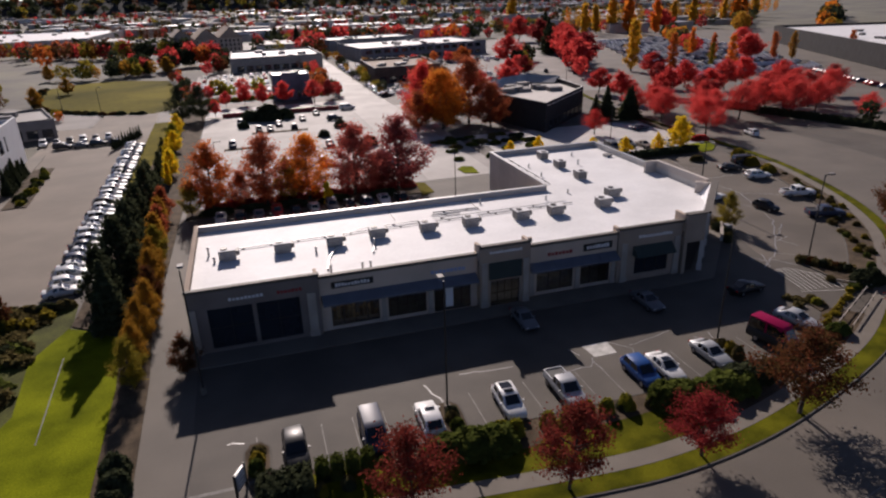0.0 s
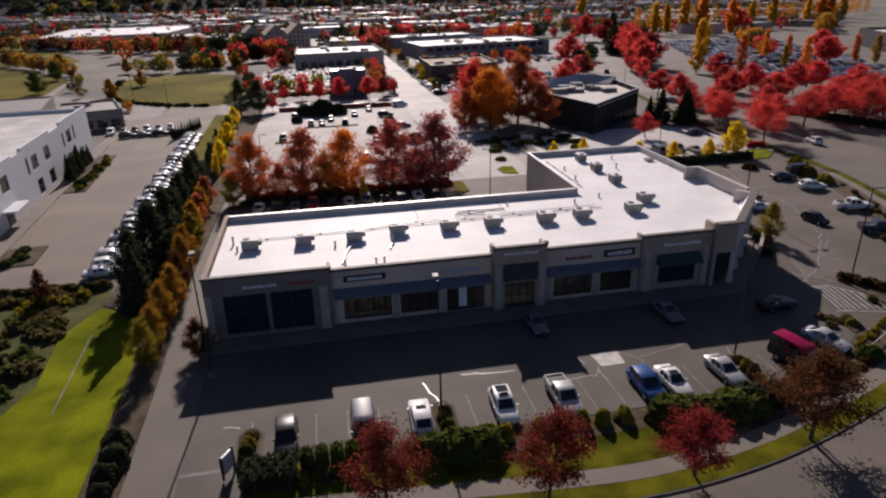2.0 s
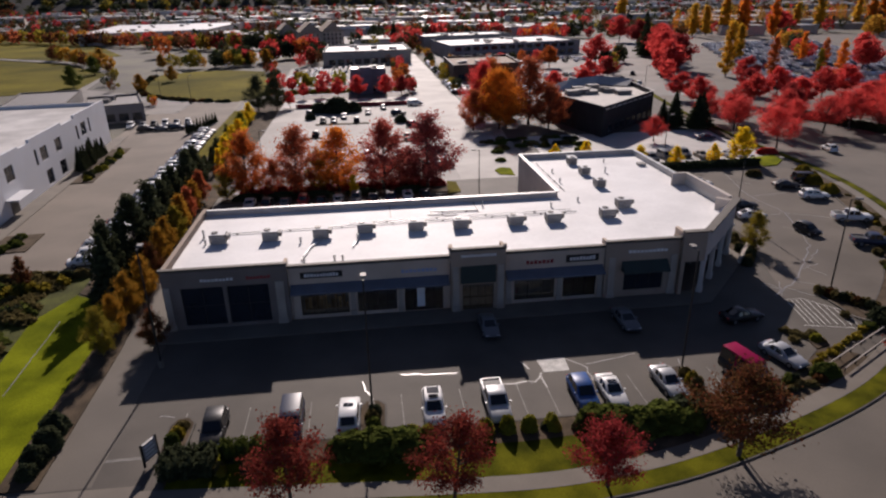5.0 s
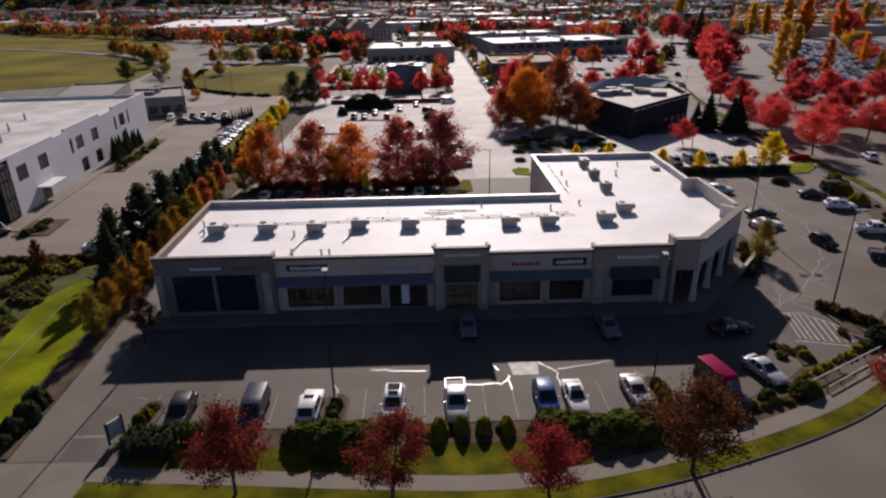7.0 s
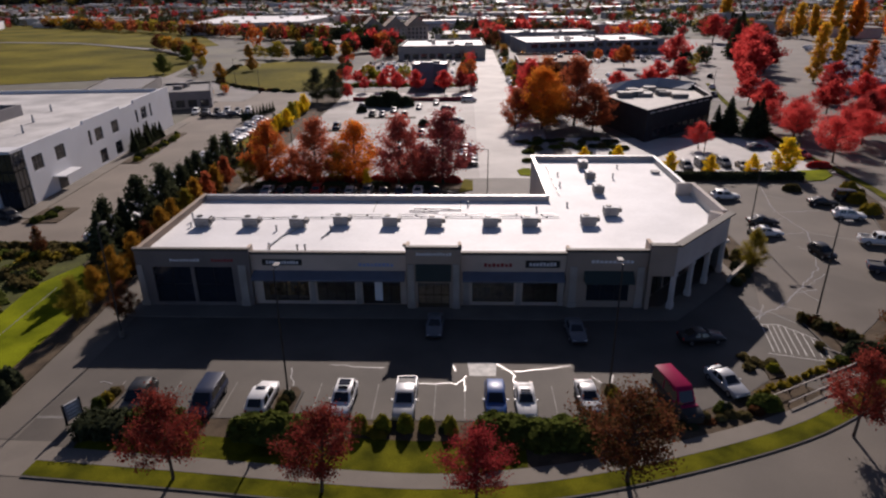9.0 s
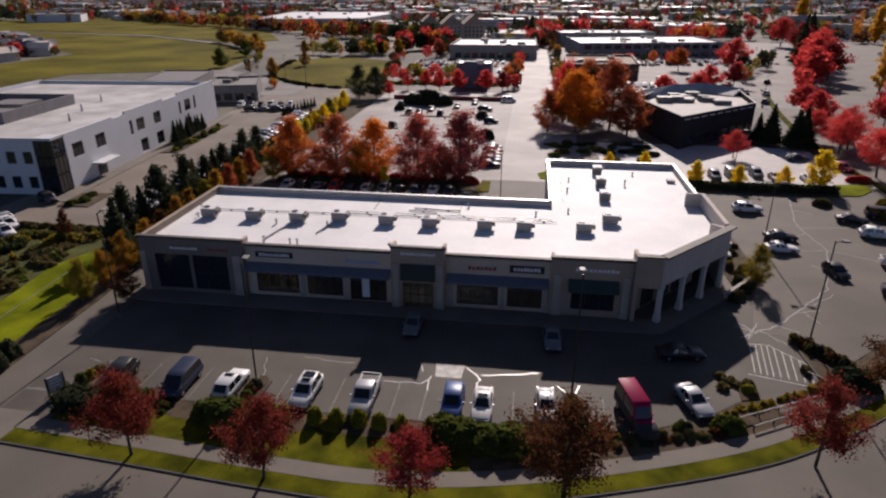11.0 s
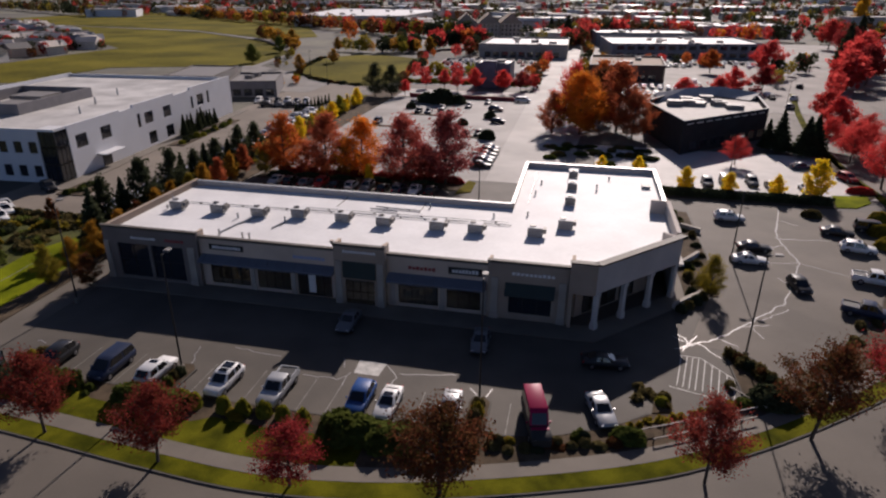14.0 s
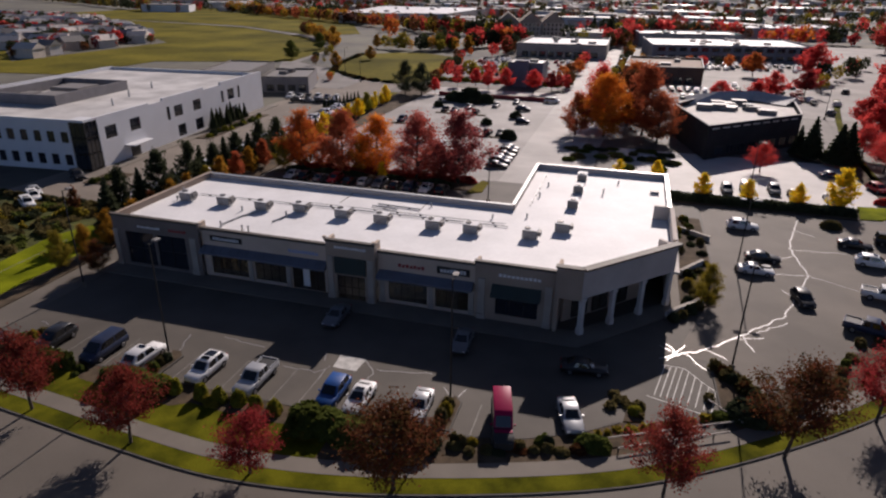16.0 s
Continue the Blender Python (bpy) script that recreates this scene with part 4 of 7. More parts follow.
# raised parapet over the east side with its returns, and the chamfered corner
bm = bmesh.new()
box(bm, 70.6, 71.15, 72.0, 84.3, 7.0, 8.05)
box(bm, 68.6, 70.6, 83.9, 84.3, DECK - 0.2, 8.05)
part("raised_parapet", bm, STUCCO_GREY, plaza)
CH = Matrix.Translation((61.4, 60.1, 0)) @ Matrix.Rotation(math.atan2(10.7, 9.8), 4, "Z")
CH_LEN = math.hypot(10.7, 9.8)
bm = bmesh.new()
box(bm, 0, CH_LEN, 0, 0.4, 4.55, 7.95, CH)
fascia = part("corner_fascia", bm, STUCCO_GREY, plaza)
for k in range(10):
    sb = bmesh.new()
    box(sb, 0.1, CH_LEN - 0.1, -0.035, -0.002, 4.75 + k * 0.29, 4.75 + k * 0.29 + 0.25, CH)
    part("siding_board", sb, STUCCO_GREY, fascia)
lb = bmesh.new()
box(lb, 0.5, CH_LEN - 0.42, 0.402, 0.44, DECK - 0.1, 7.93, CH)
part("membrane_upstand", lb, ROOF_WHITE, fascia, "white membrane behind the corner parapet")
lb = bmesh.new()
wedge = [lb.verts.new(CH @ Vector(c)) for c in ((7.5, 0.442, DECK + 0.01), (CH_LEN - 0.43, 0.442, DECK + 0.01), (CH_LEN - 0.43, 0.442, 7.9), (CH_LEN - 0.43, 1.9, DECK + 0.01))]
for f in ((0, 1, 3), (0, 3, 2), (0, 2, 1), (1, 2, 3)):
    lb.faces.new([wedge[i] for i in f])
part("membrane_cant", lb, ROOF_WHITE, fascia, "white membrane sloping up to the corner")
# Set higher and deeper than the true cornice, to lengthen the corner's shadow.
cb = bmesh.new()
box(cb, -0.1, CH_LEN + 0.2, -0.45, 0.5, 7.95, 8.17, CH)
part("cornice", cb, CORNICE, fascia)
bm = bmesh.new()
box(bm, 58.502, 61.35, 60.1, 60.5, 4.3, 7.99)
box(bm, 58.502, 58.95, 60.12, 60.5, 0, 4.3)
part("corner_pier", bm, STUCCO_DARK, plaza)
# Overhang added over the pier for the same longer shadow.
part("cornice", bx(58.4, 61.3, 59.75, 60.56, 7.99, 8.17), CORNICE, plaza)
bm = bmesh.new()
box(bm, 58.55, 58.95, 60.5, 62.6, DECK - 0.2, 7.85)
part("parapet_return", bm, STUCCO, plaza)
bm = bmesh.new()
box(bm, CH_LEN - 0.4, CH_LEN, 0.4, 2.6, DECK - 0.2, 7.8, CH)
part("parapet_return", bm, STUCCO_GREY, plaza)
for k, d in enumerate((0.35, 4.9, 9.5, 14.1)):
    bm = bmesh.new()
    box(bm, d - 0.32, d + 0.32, -0.1, 0.54, 0.0, 0.9, CH)
    box(bm, d - 0.24, d + 0.24, -0.02, 0.46, 0.9, 4.2, CH)
    box(bm, d - 0.34, d + 0.34, -0.12, 0.56, 4.2, 4.548, CH)
    part("column", bm, COLUMN, plaza)
bm = bmesh.new()
prism(bm, [(61.5, 60.7), (70.4, 70.5), (66.5, 72), (60.2, 65.0)], 4.5, 4.62)
part("porch_ceiling", bm, STUCCO_GREY, plaza)
bm = bmesh.new()
box(bm, 58.6, 58.95, 60.5, 64.6, 0, 4.5)
box(bm, 0.6, CH_LEN - 1.2, 3.4, 3.75, 0, 4.5, CH)
part("porch_wall", bm, STUCCO_DARK, plaza)
for d in (3.0, 6.2, 9.4):
    window(plaza, d - 1.2, d + 1.2, 3.2, 0.3, 3.0, 2, 1, m=CH)

# roof: membrane deck, seams, front overlap
bm = bmesh.new()
prism(bm, [(0.7, 61.4), (58.9, 61.4), (61.2, 61.0), (70.6, 71.2), (70.6, 103.85), (50.05, 103.85), (50.05, 81.25), (0.7, 81.25)], DECK - 0.3, DECK)
roof = part("roof", bm, ROOF_WHITE, plaza, "bright white roof membrane")
for x in (25.5, 37.4):
    part("roof_seam", bx(x, x + 0.12, 76.5, 81.1, DECK + 0.003, DECK + 0.05), UNIT_GREY, roof)

# glazing, doors, goods behind the glass
for h in h_left:
    window(plaza, *h[:2], 60.6, *h[2:], 2, 2, glass=DARK_PANE)
for i, h in enumerate(h_m1):
    window(plaza, *h[:2], 61.2, *h[2:], 4, 1)
for h in h_m2:
    window(plaza, *h[:2], 61.2, *h[2:], 3, 1)
window(plaza, *h_r[0][:2], 60.8, *h_r[0][2:], 3, 1, glass=DARK_PANE)
ent = window(plaza, *h_tower[0][:2], 60.3, *h_tower[0][2:], 4, 2, name="entrance_door")
part("handle", bx(34.42, 34.45, 60.24, 60.3, 0.9, 1.3), RIM, ent)
part("poster", bx(27.6, 28.5, 61.15, 61.19, 0.5, 3.0), SIGN_WHITE, plaza, "tall white poster in the shop window")
part("partition_wall", bx(0.7, 58.5, 66.0, 66.2, 0, DECK - 0.3), INTERIOR, plaza)
part("shop_floor", bx(0.7, 58.5, 61.45, 66.0, 0.02, 0.1), INTERIOR, plaza)
for x0, x1 in ((14.9, 19.6), (33.0, 36.0), (39.2, 43.4)):
    part("ceiling_light", bx(x0, x1, 62.9, 63.2, 3.3, 3.36), LIT_TUBE, plaza, "lit ceiling tube inside the shop")
rnd = random.Random(5)
for k in range(12):
    x = 14.9 + k * 0.42
    part("shelf_goods", bx(x, x + 0.34, 62.2, 62.6, 0.6, 0.9 + rnd.random() * 1.5), GOODS, plaza)
for k in range(9):
    x = 39.1 + k * 0.52
    part("shelf_goods", bx(x, x + 0.4, 62.4, 62.8, 0.5, 1.0 + rnd.random() * 1.3), INTERIOR, plaza)

# piers, canopies, awning
for x, y, top, w in ((0.75, 60.45, 5.2, 0.7), (12.6, 60.45, 5.2, 0.9), (20.4, 61.05, 3.4, 0.5), (25.75, 61.05, 3.4, 0.5), (31.95, 60.15, 5.6, 0.7), (37.05, 60.15, 5.6, 0.7),
                     (38.2, 61.05, 3.4, 0.6), (44.2, 61.05, 3.4, 0.5), (49.1, 61.05, 3.4, 0.5), (50.3, 60.65, 5.2, 0.8), (57.8, 60.65, 5.2, 0.8)):
    bm = bmesh.new()
    box(bm, x - w / 2, x + w / 2, y - 0.16, y - 0.003, 0.0, top)
    box(bm, x - w / 2 - 0.08, x + w / 2 + 0.08, y - 0.24, y - 0.003, 0.0, 0.75)
    part("pier", bm, PIER, plaza)
for x0, x1 in ((13.7, 31.2), (37.8, 49.3)):
    bm = bmesh.new()
    loft(bm, [[Vector((x, 61.04, 3.55)), Vector((x, 61.04, 4.35)), Vector((x, 59.75, 3.75)), Vector((x, 59.75, 3.55))] for x in (x0, x1)])
    can = part("canopy", bm, BLUE_CANOPY, plaza, "dark blue metal canopy")
    for k in range(int((x1 - x0) / 1.2)):
        rb = bmesh.new()
        x = x0 + 0.6 + k * 1.2
        loft(rb, [[Vector((xx, 61.0, 4.37)), Vector((xx, 61.0, 4.42)), Vector((xx, 59.76, 3.83)), Vector((xx, 59.76, 3.77))] for xx in (x, x + 0.05)])
        part("canopy_rib", rb, BLUE_CANOPY, can)
bm = bmesh.new()
loft(bm, [[Vector((x, 60.64, 3.5)), Vector((x, 60.64, 4.7)), Vector((x, 59.5, 3.7)), Vector((x, 59.5, 3.5))] for x in (51.5, 57.0)])
part("awning", bm, AWNING_GREEN, plaza, "dark fabric awning")
part("lintel_panel", bx(32.5, 36.5, 60.0, 60.14, 3.5, 5.6), AWNING_GREEN, plaza)
bm = bmesh.new()
for x in (31.3, 37.5):
    box(bm, x - 0.18, x + 0.18, 60.05, 60.4, 7.76, 8.02)
part("parapet_cap", bm, STUCCO, plaza)


# signs over the shops: raised bars stand for the lettering
def bars(parent, x0, x1, y, z0, z1, mat, n, seed):
    r = random.Random(seed)
    x = x0
    step = (x1 - x0) / n
    for k in range(n):
        bm = bmesh.new()
        h = (z1 - z0) * r.choice((1.0, 0.8, 0.8, 1.0))
        box(bm, x + step * 0.12, x + step * 0.86, y - 0.09, y - 0.035, z0, z0 + h)
        part("letter_bar", bm, mat, parent)
        x += step


def sign(x0, x1, y, z0, z1, mat, label, letters=None, n=10, pad=0.25):
    ob = thing("shop_sign", pose(0, 0, 0), label, "sign")
    part("panel", bx(x0, x1, y - 0.035, y - 0.002, z0, z1), mat, ob)
    if letters:
        bars(ob, x0 + pad, x1 - pad, y, z0 + (z1 - z0) * 0.25, z1 - (z1 - z0) * 0.25, letters, n, int(x0 * 10))
    return ob


sign(4.1, 8.1, 60.45, 5.55, 6.15, UMBER, "white raised letters on brown fascia", SIGN_WHITE, 9)
sign(8.9, 12.0, 60.45, 5.5, 6.2, UMBER, "red lettered sign on the brown fascia", SIGN_RED, 7)
sign(14.8, 19.4, 61.05, 5.0, 5.75, SIGN_BLACK, "black sign panel with white lettering", SIGN_WHITE, 11, 0.4)
sign(25.6, 30.2, 61.05, 4.75, 5.5, STUCCO, "pale blue lettering on tan stucco", SIGN_BLUE, 9)
sign(32.3, 36.8, 60.15, 6.55, 7.15, STUCCO_DARK, "white lettering on the raised entrance bay", SIGN_WHITE, 12)
sign(39.9, 43.7, 61.05, 4.75, 5.6, STUCCO, "red lettering on tan stucco", SIGN_RED, 7)
sign(44.9, 48.8, 61.05, 4.85, 5.75, SIGN_BLACK, "black sign panel with pale lettering", SIGN_WHITE, 8, 0.4)
sign(51.9, 57.2, 60.65, 5.5, 6.2, STUCCO_DARK, "white lettering with a round mark", SIGN_WHITE, 10)


# ---- roof equipment ----
def roof_unit_model():
    ob = thing("rooftop_unit", pose(0, 0, 0), "boxy grey rooftop air unit on the white roof", "air conditioner", "rooftop units")
    part("curb_base", bx(-0.85, 0.85, -0.65, 0.65, 0, 0.22), METAL_GREY, ob)
    bm = bmesh.new()
    box(bm, -0.95, 0.95, -0.72, 0.72, 0.22, 1.25)
    part("housing", bm, UNIT_GREY, ob, bevel=0.03)
    # White slab added on top to paint the sunlit face of the housing.
    part("top_lid", bx(-0.98, 0.98, -0.75, 0.75, 1.253, 1.3), ROOF_WHITE, ob)
    part("intake_hood", bx(0.952, 1.35, -0.5, 0.5, 0.55, 1.1), UNIT_GREY, ob)
    bm = bmesh.new()
    tube(bm, (-0.35, 0, 1.303), (-0.35, 0, 1.40), 0.40, 0.40, 14)
    fan = part("fan_shroud", bm, DARK_METAL, ob)
    for k in range(4):
        lb = bmesh.new()
        box(lb, -0.9, 0.9, -0.745, -0.722, 0.35 + k * 0.2, 0.45 + k * 0.2)
        part("louvre", lb, METAL_GREY, ob)
    return ob


UNITS = [(4.4, 70.8, 0), (10.6, 70.8, 2), (16.7, 70.7, -2), (22.1, 71.6, 1), (28.5, 71.3, 0), (34.2, 71.1, 0), (41.3, 71.2, 2), (46.3, 71.3, 0), (53.8, 71.8, 0), (57.4, 75.4, 0), (57.7, 85.4, 90), (57.8, 92.6, 90), (57.8, 99.2, 90)]
first = roof_unit_model()
first.matrix_basis = pose(UNITS[0][0], UNITS[0][1], DECK, 0, 0, 0)
for x, y, r in UNITS[1:]:
    copy_thing(first, pose(x, y, DECK, 0, 0, r))


def pipe_run(pts, r, label, name="roof_pipe", z=0.16):
    ob = thing(name, pose(0, 0, DECK), label, "pipe")
    for a, b in zip(pts, pts[1:]):
        bm = bmesh.new()
        tube(bm, (*a, z), (*b, z), r, r, 6)
        part("pipe", bm, METAL_GREY, ob)
    for a, b in zip(pts, pts[1:]):
        n = max(1, int(math.dist(a, b) / 3))
        for k in range(n):
            x, y = a[0] + (b[0] - a[0]) * (k + 0.5) / n, a[1] + (b[1] - a[1]) * (k + 0.5) / n
            part("pipe_block", bx(x - 0.12, x + 0.12, y - 0.12, y + 0.12, 0.0, z), CORNICE, ob)
    return ob


pipe_run([(4.5, 73.4), (24, 74.0), (50.5, 74.4)], 0.06, "long thin gas pipe on blocks across the roof")
pipe_run([(20, 74.9), (36.5, 75.2), (50.0, 75.4)], 0.05, "second gas pipe on blocks across the roof")
pipe_run([(31, 77.6), (37.5, 77.2)], 0.10, "short dark pipe bundle on the roof")
pipe_run([(30.5, 76.6), (34.5, 76.2)], 0.09, "short dark pipe on the roof")
pipe_run([(51.8, 84), (51.9, 101)], 0.06, "pipe along the wing of the roof")
for x, y, h in ((2.2, 72.8, 0.9), (2.9, 70.4, 0.5), (14.3, 69.2, 0.6), (18.6, 62.6, 0.7), (19.5, 62.6, 0.7), (15.2, 63.0, 0.7), (21.2, 69.0, 0.7), (47.8, 77.2, 0.5), (52.5, 88.5, 0.6), (53.0, 94.5, 0.5), (61.5, 93.0, 0.8), (63.5, 99.0, 0.5), (52.2, 79.0, 0.5), (38.5, 79.2, 0.5)):
    ob = thing("roof_vent", pose(x, y, DECK), "small grey vent pipe on the white roof", "vent", "roof vents")
    bm = bmesh.new()
    tube(bm, (0, 0, 0), (0, 0, h), 0.13, 0.11, 8)
    part("vent_pipe", bm, METAL_GREY, ob)
    bm = bmesh.new()
    tube(bm, (0, 0, h + 0.003), (0, 0, h + 0.14), 0.2, 0.08, 8)
    part("cap", bm, METAL_GREY, ob)
for pts in (((14.9, 63.4), (15.6, 67.0), (17.0, 70.0)), ((20.6, 66.5), (21.4, 69.6))):
    pipe_run(list(pts), 0.11, "grey flexible duct lying on the roof", "roof_duct", 0.14)
sh = thing("roof_hatch", pose(69.0, 96.0, DECK), "low grey roof access hatch", "hatch")
part("hatch_frame", bx(-0.6, 0.6, -0.6, 0.6, 0, 0.35), METAL_GREY, sh)
part("hatch_lid", bx(-0.65, 0.65, -0.65, 0.65, 0.353, 0.45), UNIT_GREY, sh)

# ---- neighbouring buildings ----
def block_building(name, pts, h, wall, roofmat, label, parapet=0.7, units=0, seed=0, band=None):
    """A flat-roofed building over a plan outline: walls with thickness, roof deck below the parapet, coping, rooftop units."""
    ob = thing(name, pose(0, 0, 0), label, "building")
    n = len(pts)
    cx, cy = sum(p[0] for p in pts) / n, sum(p[1] for p in pts) / n
    for i in range(n):
        a, b = Vector(pts[i]), Vector(pts[(i + 1) % n])
        d = b - a
        m = Matrix.Translation((a.x, a.y, 0)) @ Matrix.Rotation(math.atan2(d.y, d.x), 4, "Z")
        bm = bmesh.new()
        box(bm, 0, d.length - 0.3, 0, 0.3, 0, h, m)
        w = part("wall", bm, wall, ob)
        bm = bmesh.new()
        box(bm, -0.05, d.length - 0.25, -0.06, 0.36, h, h + 0.12, m)
        part("coping", bm, CORNICE if band is None else band, w)
    bm = bmesh.new()
    prism(bm, [(cx + (x - cx) * 0.995, cy + (y - cy) * 0.995) for x, y in pts], h - parapet - 0.3, h - parapet)
    r = part("roof", bm, roofmat, ob)
    rg = random.Random(seed)
    for k in range(units):
        i = rg.randrange(n)
        u, v = rg.uniform(0.15, 0.7), rg.random()
        a, b = pts[i], pts[(i + 1) % n]
        x = cx + ((a[0] + (b[0] - a[0]) * v) - cx) * u
        y = cy + ((a[1] + (b[1] - a[1]) * v) - cy) * u
        s = rg.uniform(1.0, 2.2)
        bm = bmesh.new()
        box(bm, x - s, x + s, y - s * 0.7, y + s * 0.7, h - parapet, h - parapet + rg.uniform(0.8, 1.5))
        part("rooftop_unit", bm, UNIT_GREY, ob)
    return ob


def facade_windows(ob, a, b, zs, xs, w, hh, glass=DARK_PANE, cols=2, frame_mat=DARK_METAL):
    """Windows standing 6 cm proud of a wall that runs from a to b."""
    a, b = Vector(a), Vector(b)
    d = b - a
    m = Matrix.Translation((a.x, a.y, 0)) @ Matrix.Rotation(math.atan2(d.y, d.x), 4, "Z")
    for z in zs:
        for x in xs:
            window(ob, x, x + w, -0.06, z, z + hh, cols, 1, depth=0.1, m=m, glass=glass, frame_mat=frame_mat)


# white two-storey office block west of the drive
OFF_H = 10.2
office = thing("office_building", pose(0, 0, 0), "large white two-storey office building with square dark windows", "building")
E0, E1 = Vector((-36.2, 94.0)), Vector((-42.2, 166.5))
dE = E1 - E0
ME = Matrix.Translation((E0.x, E0.y, 0)) @ Matrix.Rotation(math.atan2(dE.y, dE.x), 4, "Z")
LE, W_OFF = dE.length, 62.0
holes = [(5.4, 8.8, 5.4, 8.0), (13.0, 16.4, 5.4, 8.0), (26.0, 27.2, 5.2, 8.2), (28.8, 32.2, 5.4, 8.0), (36.6, 40.0, 5.4, 8.0), (49.8, 51.0, 5.2, 8.2), (53.0, 56.4, 5.4, 8.2), (58.4, 59.6, 5.2, 8.4),
         (29.4, 32.6, 0.6, 3.4), (36.8, 40.2, 0.6, 3.4), (52.8, 56.2, 0.6, 3.4)]
bm = bmesh.new()
wall_openings(bm, 3.6, LE, 0, 0.4, 0, OFF_H - 0.9, holes, ME)
east = part("wall", bm, WHITE_PAINT, office)
for u0, u1, t in ((0, 20, 0.9), (20, 25, 0.5), (25, 42, 1.1), (42, 50, 0.5), (50, LE, 1.2)):
    bm = bmesh.new()
    box(bm, max(u0, 3.6), u1, 0.0, 0.5, OFF_H - 0.9, OFF_H - 0.9 + t, ME)
    part("parapet", bm, WHITE_PAINT, office)
for h in holes:
    window(office, h[0], h[1], 0.12, h[2], h[3], 3 if h[1] - h[0] > 2 else 1, 2, m=ME, glass=DARK_PANE)
# glazed corner
for z in (0.4, 3.6, 6.8):
    window(office, 0.1, 3.5, 0.1, z, z + 3.0, 3, 1, m=ME, glass=DARK_PANE)
# south front
MS = ME @ Matrix.Rotation(radians(90), 4, "Z")
sh_holes = [(4 + k * 3.1, 5.7 + k * 3.1, z, z + 2.2) for z in (1.1, 5.6) for k in range(14)]
bm = bmesh.new()
wall_openings(bm, 3.5, 50, -0.4, 0, 0, OFF_H, sh_holes, MS)
part("wall", bm, WHITE_PAINT, office)
for h in sh_holes:
    window(office, h[0], h[1], -0.28, h[2], h[3], 1, 1, m=MS, glass=DARK_PANE)
for z in (0.4, 3.6, 6.8):
    window(office, 0.1, 3.4, -0.3, z, z + 3.0, 3, 1, m=MS, glass=DARK_PANE)
bm = bmesh.new()
box(bm, 0.05, 3.6, 0.05, 3.5, OFF_H - 0.45, OFF_H, ME)
part("corner_cap", bm, WHITE_PAINT, office)
bm = bmesh.new()
box(bm, 0.3, LE - 0.3, 0.5, 50, OFF_H - 1.3, OFF_H - 1.0, ME)
part("roof", bm, OFFICE_ROOF, office)
bm = bmesh.new()
box(bm, 0.4, LE, 49.6, 50, 0, OFF_H, ME)
box(bm, LE - 0.4, LE, 0.4, 49.6, 0, OFF_H - 0.2, ME)
part("wall", bm, WHITE_PAINT, office)
# sunken plant screen and masts on the roof
bm = bmesh.new()
for d in ((16, 40, 20, 20.5), (16, 40, 38, 38.5), (16, 16.5, 20.5, 38), (39.5, 40, 20.5, 38)):
    box(bm, *d, OFF_H - 1.0, OFF_H + 1.3, ME)
part("plant_screen", bm, SCREEN_GREY, office, "dark grey roof screen")
bm = bmesh.new()
box(bm, 20, 26, 24, 30, OFF_H - 1.0, OFF_H + 0.4, ME)
box(bm, 29, 36, 25, 33, OFF_H - 1.0, OFF_H + 0.7, ME)
for u, v, s in ((18.5, 33, 1.2), (24, 34, 1.6), (31, 22.5, 1.0), (37.5, 30, 0.9)):
    box(bm, u - s, u + s, v - s, v + s, OFF_H - 1.0, OFF_H + 0.2, ME)
part("plant_unit", bm, UNIT_GREY, office)
for u, v in ((20, 9), (31, 13), (44, 16)):
    bm = bmesh.new()
    tube(bm, ME @ Vector((u, v, OFF_H - 1.0)), ME @ Vector((u, v, OFF_H + 0.6)), 0.25, 0.15, 8)
    part("roof_vent", bm, METAL_GREY, office)
bm = bmesh.new()
box(bm, 10.5, 17.0, -2.2, 0.0, 2.9, 3.15, ME)
part("door_canopy", bm, WHITE_PAINT, office)
bm = bmesh.new()
box(bm, 12, 15, -0.06, 0.0, 0.1, 2.6, ME)
part("door", bm, DARK_METAL, office)
# its apron walk and planted islands
bm = bmesh.new()
box(bm, -4, LE + 4, -3.0, 0.0, -0.1, 0.14, ME)
solo("pavement", bm, CONCRETE, "pale walk along the office building", "pavement", "structure")
for u0, u1 in ((-6.5, 1.0), (31, 62)):
    bm = bmesh.new()
    box(bm, u0, u1, -7.0 if u0 > 0 else -8.5, -3.0, -0.1, 0.16, ME)
    solo("planting_bed", bm, SOIL, "planted island beside the office drive", "soil", "structure")
rp = random.Random(11)
for k in range(9):
    p = ME @ Vector((41 + k * 2.0 + rp.uniform(-0.4, 0.4), -2.2 + rp.uniform(-0.4, 0.4), 0))
    tree(p.x, p.y, rp.uniform(4.2, 5.6), "conifer", "dark", "mid", "against the white office wall", 1.1)
for k in range(16):
    p = ME @ Vector((33 + k * 1.75, -5.6 + rp.uniform(-0.9, 0.9), 0))
    shrub(p.x, p.y, rp.uniform(1.2, 2.0), rp.uniform(1.2, 1.8), rp.uniform(0.6, 1.2), rp.choice(("green", "dark", "lime")), "low rounded shrub in the office planting", detail="mid")
for k in range(6):
    p = ME @ Vector((-6.0 + k * 1.1, -6.0 + rp.uniform(-1.2, 1.2), 0))
    shrub(p.x, p.y, 1.6, 1.6, rp.uniform(0.6, 1.1), rp.choice(("green", "dark")), "low rounded shrub in the office planting", detail="mid")

